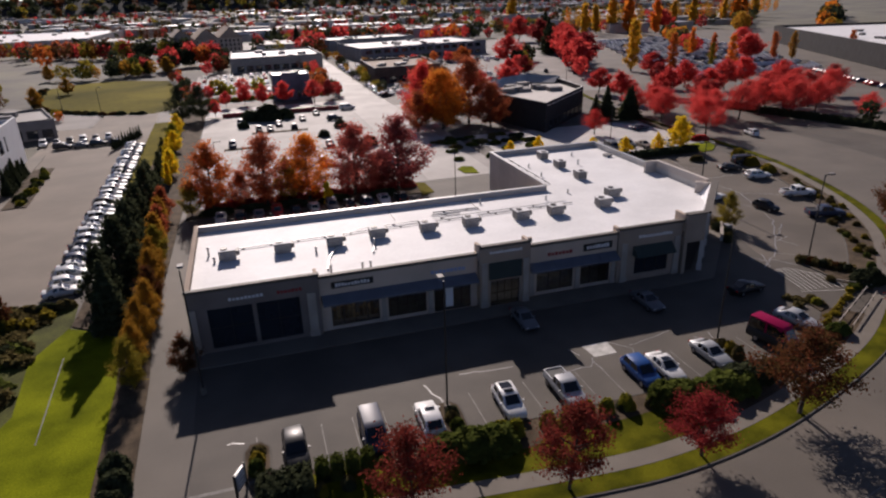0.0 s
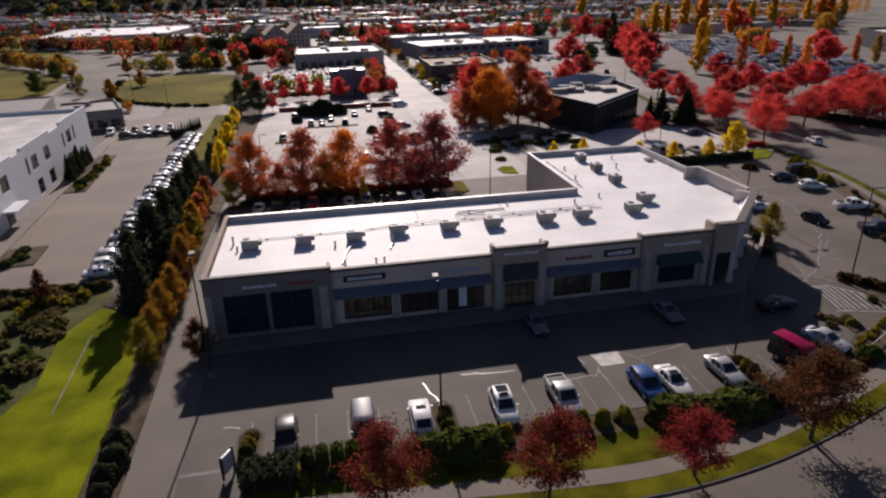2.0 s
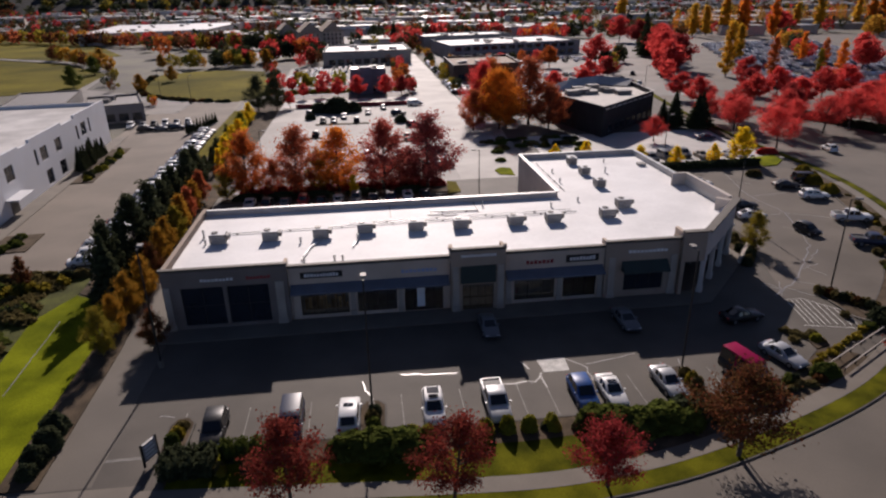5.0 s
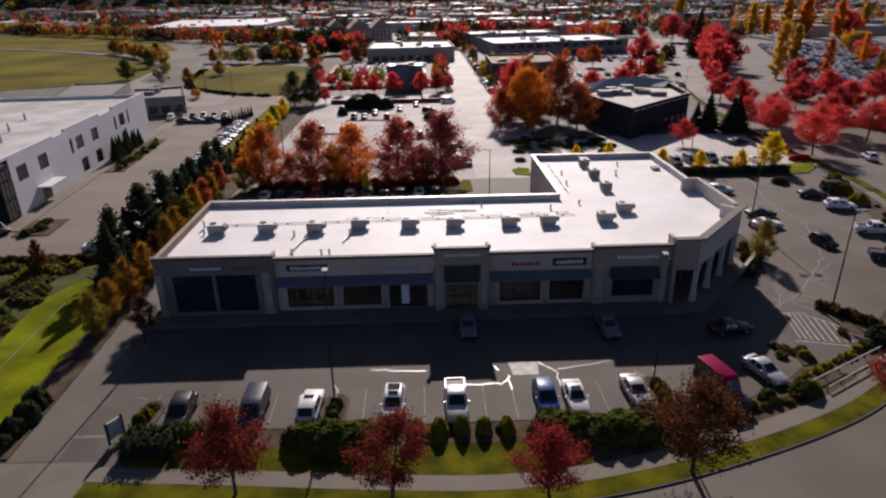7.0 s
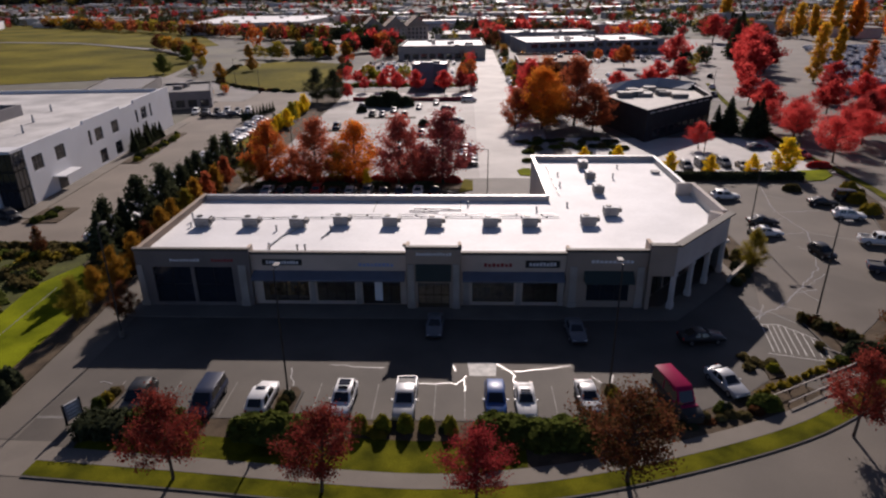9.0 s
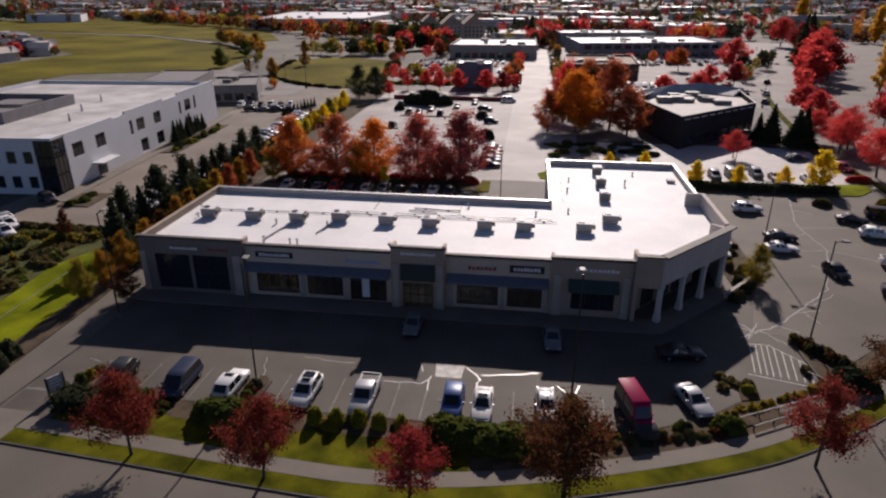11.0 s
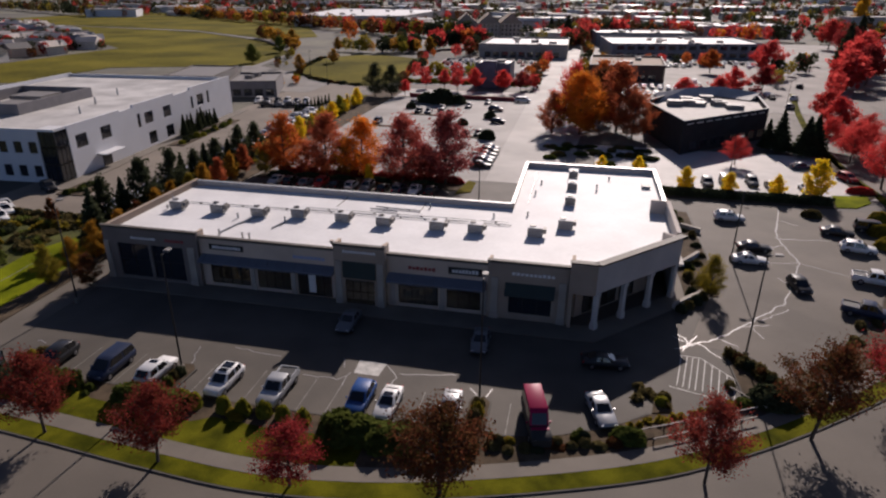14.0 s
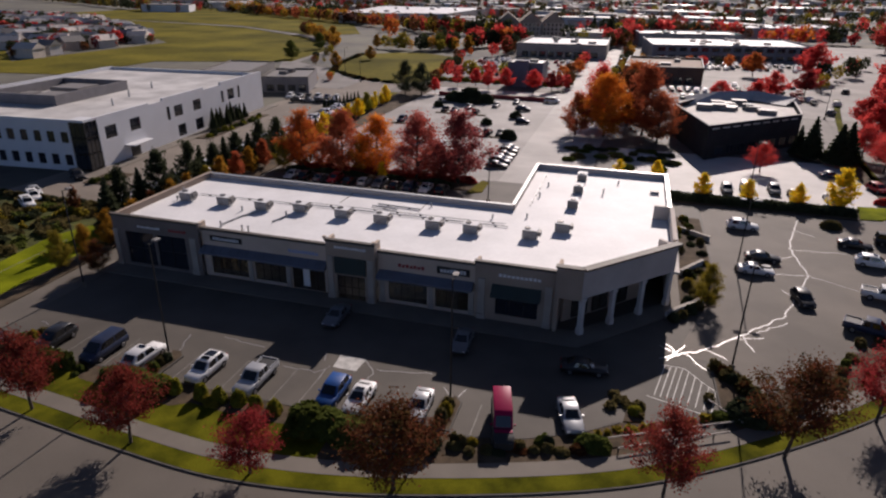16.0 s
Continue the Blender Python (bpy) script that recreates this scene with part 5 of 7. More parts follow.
# dark restaurant north-east of the plaza
rest = block_building("restaurant", [(80.8, 145.0), (103.4, 166.8), (105.4, 186), (95.0, 194), (80.4, 182), (74.6, 171)], 7.6, CHARCOAL, COLUMN, "low charcoal restaurant with grey canopies and pale roof", 1.3, 11, 3, band=COLUMN)
facade_windows(rest, (80.8, 145.0), (103.4, 166.8), (0.8,), [3 + k * 3.6 for k in range(8)], 2.4, 1.9)
bm = bmesh.new()
loft(bm, [[Vector((78.6, 178.0, 6.6)), Vector((77.4, 180.6, 8.3)), Vector((78.4, 183.6, 6.4))], [Vector((87.5, 184.4, 6.8)), Vector((86.8, 187.4, 9.0)), Vector((86.4, 191.0, 6.4))], [Vector((95.2, 189.4, 6.8)), Vector((96.4, 192.4, 9.0)), Vector((97.6, 196.0, 6.4))], [Vector((103.0, 184.6, 6.6)), Vector((105.8, 187.2, 8.4)), Vector((108.2, 189.6, 6.4))]])
part("canopy", bm, METAL_GREY, rest, "grey metal canopy roof")
RF = Matrix.Translation((80.8, 145.0, 0)) @ Matrix.Rotation(math.atan2(21.8, 22.6), 4, "Z")
for k in range(9):
    bm = bmesh.new()
    box(bm, 1.0 + k * 3.3, 3.2 + k * 3.3, -0.16, -0.07, 6.7, 6.95, RF)
    part("eave_strip", bm, COLUMN, rest, "pale strip under the roof edge")

# further shops
b = block_building("blue_store", [(18.5, 236), (31.5, 236), (31.5, 250), (18.5, 250)], 8.6, BLUE_CANOPY, METAL_GREY, "square store with a dark blue front and grey roof", 0.4, 1, 4)
facade_windows(b, (18.5, 236), (31.5, 236), (0.6,), [1 + k * 3 for k in range(4)], 2.2, 2.2)
part("sign_tower", bx(21.5, 26.5, 233.5, 235.9, 0, 9.6), BLUE_CANOPY, b, "dark blue sign tower")
b = block_building("tan_store", [(3.5, 336), (49, 340), (48, 392), (4, 388)], 7.0, PIER, ROOF_WHITE, "flat grey store with a white roof", 1.0, 7, 5)
facade_windows(b, (3.5, 336), (49, 340), (0.5,), [3 + k * 4.4 for k in range(9)], 3.2, 2.6)
b = block_building("brick_store", [(60, 259), (89, 263), (91, 300), (61, 298)], 6.6, BROWN_BRICK, STUCCO_DARK, "brown brick store with pale roof edges", 0.8, 6, 6, band=COLUMN)
facade_windows(b, (60, 259), (89, 263), (0.5,), [2 + k * 4.2 for k in range(6)], 3.0, 2.3)
b = block_building("shop_row", [(71, 350), (150, 368), (144, 420), (66, 402)], 7.5, SLATE, ROOF_WHITE, "long row of slate grey shops with a white roof", 0.8, 12, 7)
facade_windows(b, (71, 350), (150, 368), (0.6, 4.4), [3 + k * 5.4 for k in range(14)], 3.6, 2.0)
b = block_building("shop_row", [(64, 424), (124, 436), (120, 472), (60, 460)], 8.0, SLATE, ROOF_WHITE, "grey store with a white roof and a plain long wall", 0.8, 6, 8)
for k in range(4):
    block_building("warehouse", [(132 + k * 19, 505 + k * 7), (149 + k * 19, 511 + k * 7), (140 + k * 19, 560 + k * 7), (123 + k * 19, 554 + k * 7)], 8.5, STUCCO_GREY, ROOF_WHITE, "distant warehouse with a white roof", 0.5, 2, 20 + k)
b = block_building("warehouse", [(-196, 545), (-104, 575), (-100, 745), (-225, 730)], 9.0, STUCCO_GREY, ROOF_WHITE, "long distant warehouse with a bright white roof", 0.6, 8, 9)
b = block_building("mall_store", [(240, 150), (300, 95), (480, 300), (330, 335), (259, 198)], 9.5, CHARCOAL, ROOF_WHITE, "huge dark store with a pale roof full of units", 1.2, 44, 10)
b = block_building("small_shop", [(-57, 190), (-42, 195), (-50, 217), (-64, 211)], 5.2, SCREEN_GREY, UNIT_GREY, "small grey shop near the street corner", 0.5, 2, 12)
facade_windows(b, (-57, 190), (-42, 195), (0.5,), [1.5 + k * 3.6 for k in range(4)], 2.6, 2.2)
b = block_building("flat_hall", [(-77, 185), (-60, 187), (-67, 216), (-84, 213)], 7.0, UNIT_GREY, UNIT_GREY, "grey metal roofed hall beside the office", 0.3, 0, 13)
# gabled brown hotel, its wall tone kept light in place of haze
hotel = thing("hotel", pose(-12, 470, 0, 0, 0, 12) @ Matrix.Diagonal((0.68, 0.8, 1.0, 1)), "large brown hotel with steep gabled roofs", "building")
for k in range(3):
    y0 = k * 4
    part("wall", bx(-34 + k * 24, -11 + k * 24, y0, y0 + 26, 0, 9.5), STUCCO, hotel)
    bm = bmesh.new()
    loft(bm, [[Vector((-35 + k * 24, y, 9.4)), Vector((-10 + k * 24, y, 9.4)), Vector((-22.5 + k * 24, y, 16.5))] for y in (y0 - 1, y0 + 27)])
    part("roof", bm, STUCCO_DARK, hotel)
    for z in (1.2, 4.2, 7.0):
        for j in range(5):
            window(hotel, -32.5 + k * 24 + j * 4.2, -30.7 + k * 24 + j * 4.2, y0 - 0.06, z, z + 1.6, 1, 1, depth=0.1, glass=DARK_PANE)

# ---- lamp posts ----
def lamp_post(x, y, h, arms, rz, label, base_z=0.0):
    ob = thing("street_lamp", pose(x, y, base_z, 0, 0, rz), label, "lamp post", "lot lamps")
    bm = bmesh.new()
    tube(bm, (0, 0, 0), (0, 0, 0.75), 0.30, 0.30, 12)
    part("concrete_base", bm, CONCRETE, ob)
    bm = bmesh.new()
    tube(bm, (0, 0, 0.75), (0, 0, h), 0.10, 0.065, 8)
    part("pole", bm, POLE, ob)
    for s in arms:
        bm = bmesh.new()
        tube(bm, (0, 0, h - 0.15), (s * 0.7, 0, h - 0.05), 0.045, 0.04, 6)
        part("arm", bm, POLE, ob)
        bm = bmesh.new()
        box(bm, min(s * 0.6, s * 1.35), max(s * 0.6, s * 1.35), -0.26, 0.26, h - 0.10, h + 0.10)
        head = part("lamp_head", bm, UNIT_GREY, ob, "pale box lamp head", bevel=0.04)
    return ob


lamp_post(22.0, 43.1, 12.6, (1,), 90, "tall dark lamp post in a planted parking island")
lamp_post(51.3, 44.6, 12.6, (1,), 90, "tall dark lamp post beside the grey sedan")
lamp_post(1.45, 53.2, 12.6, (1,), 90, "tall dark lamp post beside the west drive")
lamp_post(76.8, 58.2, 11.6, (1,), 0, "tall dark lamp post at the corner of the east lot")
lamp_post(80.4, 84.6, 10.0, (-1, 1), 0, "tall dark lamp post between parked cars in the east lot")
lamp_post(1.7, 125.3, 9.0, (1,), 0, "dark lamp post behind the row of trees")
lamp_post(-36.0, 225.0, 9.5, (1,), 0, "dark lamp post at the cross street")
lamp_post(-52.0, 246.0, 10.0, (1,), 40, "dark lamp post beside the road past the field")
lamp_post(87.5, 125.0, 9.0, (1,), 0, "dark lamp post in the restaurant lot")
lamp_post(118.5, 206.0, 10.0, (1,), 0, "dark lamp post beside the far road")
lamp_post(42.0, 101.0, 9.0, (1,), 180, "dark lamp post behind the plaza wing")

# ---- stall lines, arrows, sealed cracks ----
for k in range(19):
    x = 5.9 + 2.68 * k
    part("stall_line", bx(x - 0.05, x + 0.05, 39.8, 45.1, 0.0, 0.006), PAINT, lot)
for k in range(9):
    part("stall_line", bx(24 + 2.7 * k, 24.1 + 2.7 * k, 98.6, 103.2, 0.0, 0.006), PAINT, lot)
for k in range(10):
    x = 70.4 + k * 0.57
    y = 56.9 if x < 72.3 else 57.0 - (x - 72.3) * 1.23
    low = 51.4 - (x - 70.4) * 0.25
    bm = bmesh.new()
    box(bm, low - y, 0, -0.05, 0.05, 0.0, 0.006 + 0.0002 * k, pose(x, y, 0, 0, 0, 78.5))
    part("hatch_stripe", bm, STRIPE, lot)
for x0, y0, x1, y1 in ((70.2, 57.1, 72.3, 57.05), (72.3, 57.05, 76.2, 52.2), (68.6, 51.2, 75.0, 49.4)):
    bm = bmesh.new()
    d = Vector((x1 - x0, y1 - y0))
    box(bm, 0, d.length, -0.05, 0.05, 0.0, 0.009, pose(x0, y0, 0, 0, 0, math.degrees(math.atan2(d.y, d.x))))
    part("hatch_stripe", bm, STRIPE, lot)
part("stop_bar", bx(0.9, 4.4, 39.4, 39.75, 0.0, 0.006), PAINT, lot)


def arrow(x, y, rz):
    bm = bmesh.new()
    m = pose(x, y, 0.0, 0, 0, rz)
    box(bm, -0.12, 0.12, -1.3, 0.4, 0, 0.006, m)
    vs = [bm.verts.new(m @ Vector(c)) for c in ((-0.4, 0.4, 0.006), (0.4, 0.4, 0.006), (0, 1.2, 0.006))]
    bm.faces.new(vs)
    part("lane_arrow", bm, PAINT, lot)


arrow(-0.2, 43.8, 180)
arrow(91.0, 90.5, 90)
arrow(124.0, 150.0, 0)
arrow(128.0, 150.0, 180)


def crack(pts, w, seed, name="sealed_crack"):
    """A wandering strip of crack sealer."""
    r = random.Random(seed)
    line = []
    for a, b in zip(pts, pts[1:]):
        n = max(2, int(math.dist(a, b) / 0.7))
        for k in range(n):
            t = k / n
            line.append(Vector((a[0] + (b[0] - a[0]) * t + r.uniform(-0.16, 0.16), a[1] + (b[1] - a[1]) * t + r.uniform(-0.16, 0.16))))
    line.append(Vector(pts[-1]))
    bm = bmesh.new()
    left, right = offset_line(line, w / 2), offset_line(line, -w / 2)
    k = r.uniform(0.6, 1.2)
    for i in range(len(line) - 1):
        q = [right[i], right[i + 1], left[i + 1], left[i]]
        bm.faces.new([bm.verts.new((p.x, p.y, 0.008)) for p in q])
    part(name, bm, SEAL, lot)


CRACKS = [((92.6, 109), (89.4, 97.5), (89.0, 95.0), (89.4, 85.4), (84.2, 72.2), (77.9, 64.9), (74.7, 61.5), (69.9, 58.3)), ((89.1, 94.6), (96.5, 95.5)), ((89.4, 85.4), (93.5, 83.0), (96.4, 80.6)),
          ((80.5, 67.0), (84.2, 70.5)), ((71.2, 58.9), (72.6, 61.8)), ((70.6, 58.0), (71.6, 60.2), (70.4, 61.6)), ((78.8, 65.6), (79.6, 62.6)), ((86.4, 77.6), (85.2, 79.6)), ((89.2, 92.0), (87.0, 90.6)), ((91.2, 103.6), (93.6, 101.4)), ((77.9, 64.9), (81.0, 66.0)), ((74.7, 61.5), (76.6, 60.2)), ((72.0, 59.6), (70.0, 61.0)), ((72.5, 60.0), (74.5, 57.4)),
          ((89.4, 85.4), (84.0, 84.2)), ((33.6, 45.4), (37.3, 45.2), (38.2, 46.6)), ((38.0, 46.2), (38.1, 44.2)), ((41.2, 48.6), (42.8, 46.8), (42.6, 44.6)), ((43.0, 47.4), (48.4, 48.5)),
          ((24.8, 48.2), (30.2, 47.8)), ((21.0, 47.6), (21.8, 45.2), (22.4, 43.6)), ((50.2, 46.6), (51.4, 44.9), (52.2, 47.0)), ((3.4, 45.0), (4.9, 44.6)), ((36.6, 48.6), (37.2, 47.4))]
for i, c in enumerate(CRACKS):
    crack(c, 0.16 if i < 2 else 0.11, i)
bm = bmesh.new()
prism(bm, [(38.5, 46.6), (41.0, 46.6), (41.2, 48.9), (38.3, 48.9)], 0.0, 0.009)
part("patch", bm, STRIPE, lot)

# planted islands in the front lot
for name, pts in (("a", [(20.9, 39.8), (23.1, 39.8), (23.3, 43.6), (22.6, 44.4), (21.4, 44.3), (20.9, 43.4)]), ("b", [(4.9, 39.6), (6.9, 39.6), (7.0, 43.4), (6.3, 44.3), (5.3, 44.2), (4.8, 43.2)]),
                  ("c", [(50.3, 40.4), (52.4, 40.6), (52.4, 44.8), (51.6, 45.6), (50.7, 45.4), (50.3, 44.4)])):
    sheet("kerb_island", pts, -0.1, 0.15, CURB, "small kerbed island between parking stalls", "kerb")
    cx, cy = sum(p[0] for p in pts) / 6, sum(p[1] for p in pts) / 6
    sheet("planting_bed", [(cx + (x - cx) * 0.86, cy + (y - cy) * 0.93) for x, y in pts], 0.0, 0.17, SOIL, "mulch inside the parking island", "soil")

# ---- cars ----
ROW = [(8.9, 41.8, "suv", "black", 2), (15.2, 41.8, "van", "navy", 0), (20.05, 41.9, "suv", "white", 178), (27.3, 41.9, "suv", "white", -2), (32.8, 41.9, "pickup", "silver", 0), (40.75, 42.1, "suv", "blue", 0), (43.4, 42.1, "sedan", "white", 0),
       (49.0, 42.7, "sedan", "silver", 3)]
for x, y, style, colour, rz in ROW:
    c = car(x, y, rz, style, colour, "parked nose-out in the front row")
    if colour == "white":
        tall = style == "suv"
        z = 1.722 if tall else 1.482
        part("sunroof", bx(-0.42, 0.42, -0.15, 0.35, z, z + 0.012), CAR_GLASS, c, "dark glass sunroof")
        if x == 27.3:
            part("roof_glass", bx(-0.52, 0.52, 0.5, 1.45, z - 0.006, z + 0.010), CAR_GLASS, c, "dark rear roof panel")
car(56.6, 42.25, 14, "boxvan", "pink", "parked at the end of the front row")
car(62.1, 45.3, 17, "sedan", "silver", "parked beside the kerb at the corner of the lot")
# Paint of the next three cars set darker to hold the building's shade.
car(49.8, 54.5, 2, "sedan", "grey", "standing before the shops, paint darkened for shade", group="cars before the shops")
car(34.8, 55.4, 0, "sedan", "grey", "parked before the shops, paint darkened for shade", group="cars before the shops")
car(62.6, 53.4, 97, "sedan", "black", "parked by the corner porch, paint darkened for shade")
# east lot
car(83.2, 101.5, 90, "suv", "white", "parked in the east lot beside the plaza")
car(84.2, 88.9, 90, "sedan", "black", "parked in the east lot beside the plaza")
car(82.6, 84.0, 90, "sedan", "white", "parked in the east lot under a lamp")
car(98.2, 98.3, 80, "sedan", "black", "parked along the east bed")
car(98.8, 91.6, 80, "suv", "white", "parked along the east bed")
car(97.0, 80.4, 76, "pickup", "white", "parked along the east bed")
car(92.6, 70.6, 70, "pickup", "navy", "parked along the east bed")
car(86.9, 76.6, 10, "hatch", "black", "standing in the aisle of the east lot", group="")
car(104.0, 101.0, 80, "van", "black", "parked along the east bed")
car(124.5, 122.0, 165, "suv", "white", "on the road beside the plaza", group="")
# behind the plaza
for k, (s, c) in enumerate((("sedan", "silver"), ("suv", "black"), ("sedan", "grey"), ("suv", "red"), ("sedan", "black"), ("hatch", "silver"), ("suv", "grey"), ("sedan", "black"), ("suv", "navy"), ("sedan", "white"), ("suv", "black"))):
    car(2.2 + k * 3.05, 103.9, 180 if k % 3 else 0, s, c, "parked under the tree row")
for k, (s, c) in enumerate((("sedan", "black"), ("suv", "grey"), ("sedan", "navy"), ("sedan", "black"), ("suv", "black"), ("hatch", "navy"))):
    car(38.6, 124 + k * 3.0, 90, s, c, "parked along the entry drive")
# white fleet cars along the west drive
for k in range(33):
    y = 81.8 + k * 2.8
    car(-16.4 - 0.034 * k * 2.8, y, 104, ("sedan", "hatch", "suv")[k % 3 if k % 5 else 0], ("white", "white", "silver", "white", "navy", "white", "black", "silver")[k % 8], "slanted along the west drive")
# office side
for k in range(6):
    car(-43 + k * 3.0, 184 + k * 0.6, 10, ("suv", "sedan", "hatch")[k % 3], ("white", "grey", "black", "silver", "navy", "white")[k], "parked north of the office", True)
for k in range(4):
    car(-37 + k * 4.0, 178 + k * 0.4, 95, ("suv", "sedan")[k % 2], ("black", "grey", "black", "navy")[k], "parked on the apron by the office", True)
car(-36.0, 90.0, 60, "suv", "black", "beside the office corner")
car(-31.0, 74.5, 60, "suv", "white", "parked west of the drive")
car(-33.0, 77.5, 60, "suv", "white", "parked west of the drive")
car(-35.5, 80.0, 60, "sedan", "silver", "parked west of the drive")
# restaurant lot
for x, y, rz, s, c in ((79.5, 121.5, 0, "sedan", "silver"), (83.0, 121.5, 0, "suv", "grey"), (91.5, 124.0, 0, "suv", "grey"), (94.5, 122.0, 0, "sedan", "beige"), (100.5, 122.0, 180, "sedan", "white"), (104.5, 138.5, 100, "sedan", "navy"), (110.5, 131, 20, "suv", "red"),
                       (86.5, 122.5, 0, "van", "grey")):
    car(x, y, rz, s, c, "parked in the restaurant lot")

# ---- planting along the road ----
STREET = [(16.1, 32.3, 7.2, "wine", 0.98), (27.6, 31.3, 7.0, "wine", 0.98), (38.9, 31.2, 5.1, "crimson", 1.3), (50.1, 32.9, 7.4, "bronze", 1.3), (69.8, 38.4, 7.2, "wine", 0.95), (79.5, 45.8, 9.0, "bronze", 0.95), (88.2, 53.2, 7.6, "crimson", 0.95), (96.5, 63.0, 7.2, "bronze", 0.95)]
for x, y, h, c, w in STREET:
    tree(x, y, h, "maple", c, "near", "on the grass verge beside the road", w, 0.15, group="street maples")
rs = random.Random(2)


def weed_patch(colour, spots, seed, label):
    """Low mounds of weeds that nobody could count."""
    rng = np.random.default_rng(seed)
    pts, sizes = [], []
    for x, y, w, h in spots:
        n = int(120 + 60 * w)
        d = rng.normal(size=(n, 3))
        d /= np.linalg.norm(d, axis=1)[:, None]
        d[:, 2] = np.abs(d[:, 2])
        lump = 1 + 0.3 * np.sin(d[:, 0] * 4 + x) * np.cos(d[:, 1] * 5 + y)
        pts.append(d * (rng.uniform(0.1, 1.0, n) ** 0.4 * lump)[:, None] * np.array([w / 2, w / 2, h]) + np.array([x, y, 0.1]))
        sizes.append(np.full(n, 0.16 + 0.09 * w))
    ob = new("weeds", leaves_mesh("weeds", np.concatenate(pts), np.concatenate(sizes)[:, None], LEAF[colour], rng, 1.4))
    tagged(ob, label, "weeds", "", "stuff")


for x, y, sx, sy, h, c in ((22.4, 37.4, 6.0, 3.4, 2.3, "green"), (44.2, 37.6, 9.6, 3.6, 2.1, "green"), (64.3, 42.2, 1.5, 1.8, 1.5, "green"), (49.4, 38.0, 4.0, 2.8, 1.8, "dark"), (77.6, 50.0, 2.9, 2.9, 1.9, "dark")):
    n = max(1, int(sx / 1.6))
    for k in range(n):
        shrub(x - sx / 2 + sx * (k + 0.5) / n, y + rs.uniform(-0.3, 0.3), sx / n * rs.uniform(1.5, 1.9), sy * rs.uniform(0.75, 1.1), h * rs.uniform(0.72, 0.98), c, ("dark" if c == "dark" else "leafy") + " green hedge shrub beside the parking row")
for x in (29.3, 31.2, 33.1, 34.9, 36.8, 25.2, 26.4):
    shrub(x, 38.3 + rs.uniform(-0.25, 0.25), rs.uniform(1.2, 1.5), rs.uniform(1.1, 1.4), rs.uniform(1.25, 1.5), "lime" if x % 2 > 0.3 else "green", "clipped round shrub in the bark bed")
for x in (6.6, 7.8, 9.0):
    shrub(x, 37.6, 1.5, 2.4, 1.5, "dark", "clipped square dark hedge beside the entrance", square=True, name="hedge")
for x in (10.6, 11.75, 12.9, 14.05):
    shrub(x, 38.4, 0.95, 1.0, 1.6, "green", "clipped square shrub in the bark bed", square=True)
for k in range(46):
    x = rs.uniform(6, 66)
    lo = 36.6 + max(0, (x - 40) * 0.17)
    y = rs.uniform(lo, lo + 1.9)
    if y < 39.2 + max(0, (x - 50) * 0.33):
        shrub(x, y, rs.uniform(0.6, 1.2), rs.uniform(0.6, 1.2), rs.uniform(0.4, 0.9), rs.choice(("weeds", "green", "olive", "dark")), "small untidy shrub in the bark bed")
for k in range(11):
    u = k / 10
    shrub(53.5 + 10.5 * u + rs.uniform(-0.4, 0.4), 38.5 + 3.6 * u ** 1.3 + rs.uniform(-0.5, 0.4), rs.uniform(0.7, 1.7), rs.uniform(0.6, 1.2), rs.uniform(0.25, 0.75), rs.choice(("weeds", "weeds", "weeds", "bronze", "dark")), "scruffy low shrub beside the parking")
for x, y, c, h in ((22.1, 40.6, "green", 0.9), (22.0, 41.8, "weeds", 0.8), (22.2, 42.4, "dark", 0.9), (5.8, 40.6, "green", 1.2), (5.9, 41.8, "olive", 0.9), (6.0, 42.9, "weeds", 0.6), (51.3, 41.6, "weeds", 1.4), (51.4, 42.8, "olive", 1.2), (51.3, 43.9, "weeds", 0.9), (67.6, 48.0, "lime", 0.7), (67.9, 49.0, "weeds", 0.6)):
    shrub(x, y, 1.2, 1.2, h, c, "scruffy shrub in a parking island")
rk = random.Random(31)
weed_patch("olive", [(64.9 + 0.72 * k + rk.uniform(-0.3, 0.3), 44.2 + 0.385 * k + rk.uniform(-0.3, 0.3), rk.uniform(0.5, 1.0), rk.uniform(0.2, 0.5)) for k in range(14)], 91, "yellow green tufts beside the timber rail")
weed_patch("weeds", [(66.2 + rk.uniform(-1.0, 1.8), 48.6 + rk.uniform(-1.6, 1.8), rk.uniform(0.6, 1.2), rk.uniform(0.2, 0.5)) for k in range(9)], 92, "dry yellowing weeds in the corner bed")
weed_patch("weeds", [(75.7 + 0.19 * k + rk.uniform(-0.6, 0.6), 57.6 - 0.28 * k + rk.uniform(-0.7, 0.7), rk.uniform(0.8, 1.7), rk.uniform(0.4, 1.0)) for k in range(16)], 93, "scruffy brown weeds round the corner lamp")
for k in range(42):
    u = rs.random()
    i = int(u * (len(bed_e) - 1))
    q = bed_e[i]
    d = rs.uniform(0.5, 5.5 if q.y < 70 else 3.0)
    shrub(q.x - d * 0.75, q.y + d * 0.55, rs.uniform(0.7, 1.7), rs.uniform(0.7, 1.7), rs.uniform(0.3, 0.8), rs.choice(("weeds", "weeds", "olive", "green", "weeds")), "scruffy shrub in the brown bed", detail="mid")
for k in range(4):
    shrub(75.9 + 0.8 * k, 57.0 - 1.15 * k, 1.3, 1.2, 0.9, ("bronze", "dark")[k % 2], "scruffy brown shrub round the corner lamp")
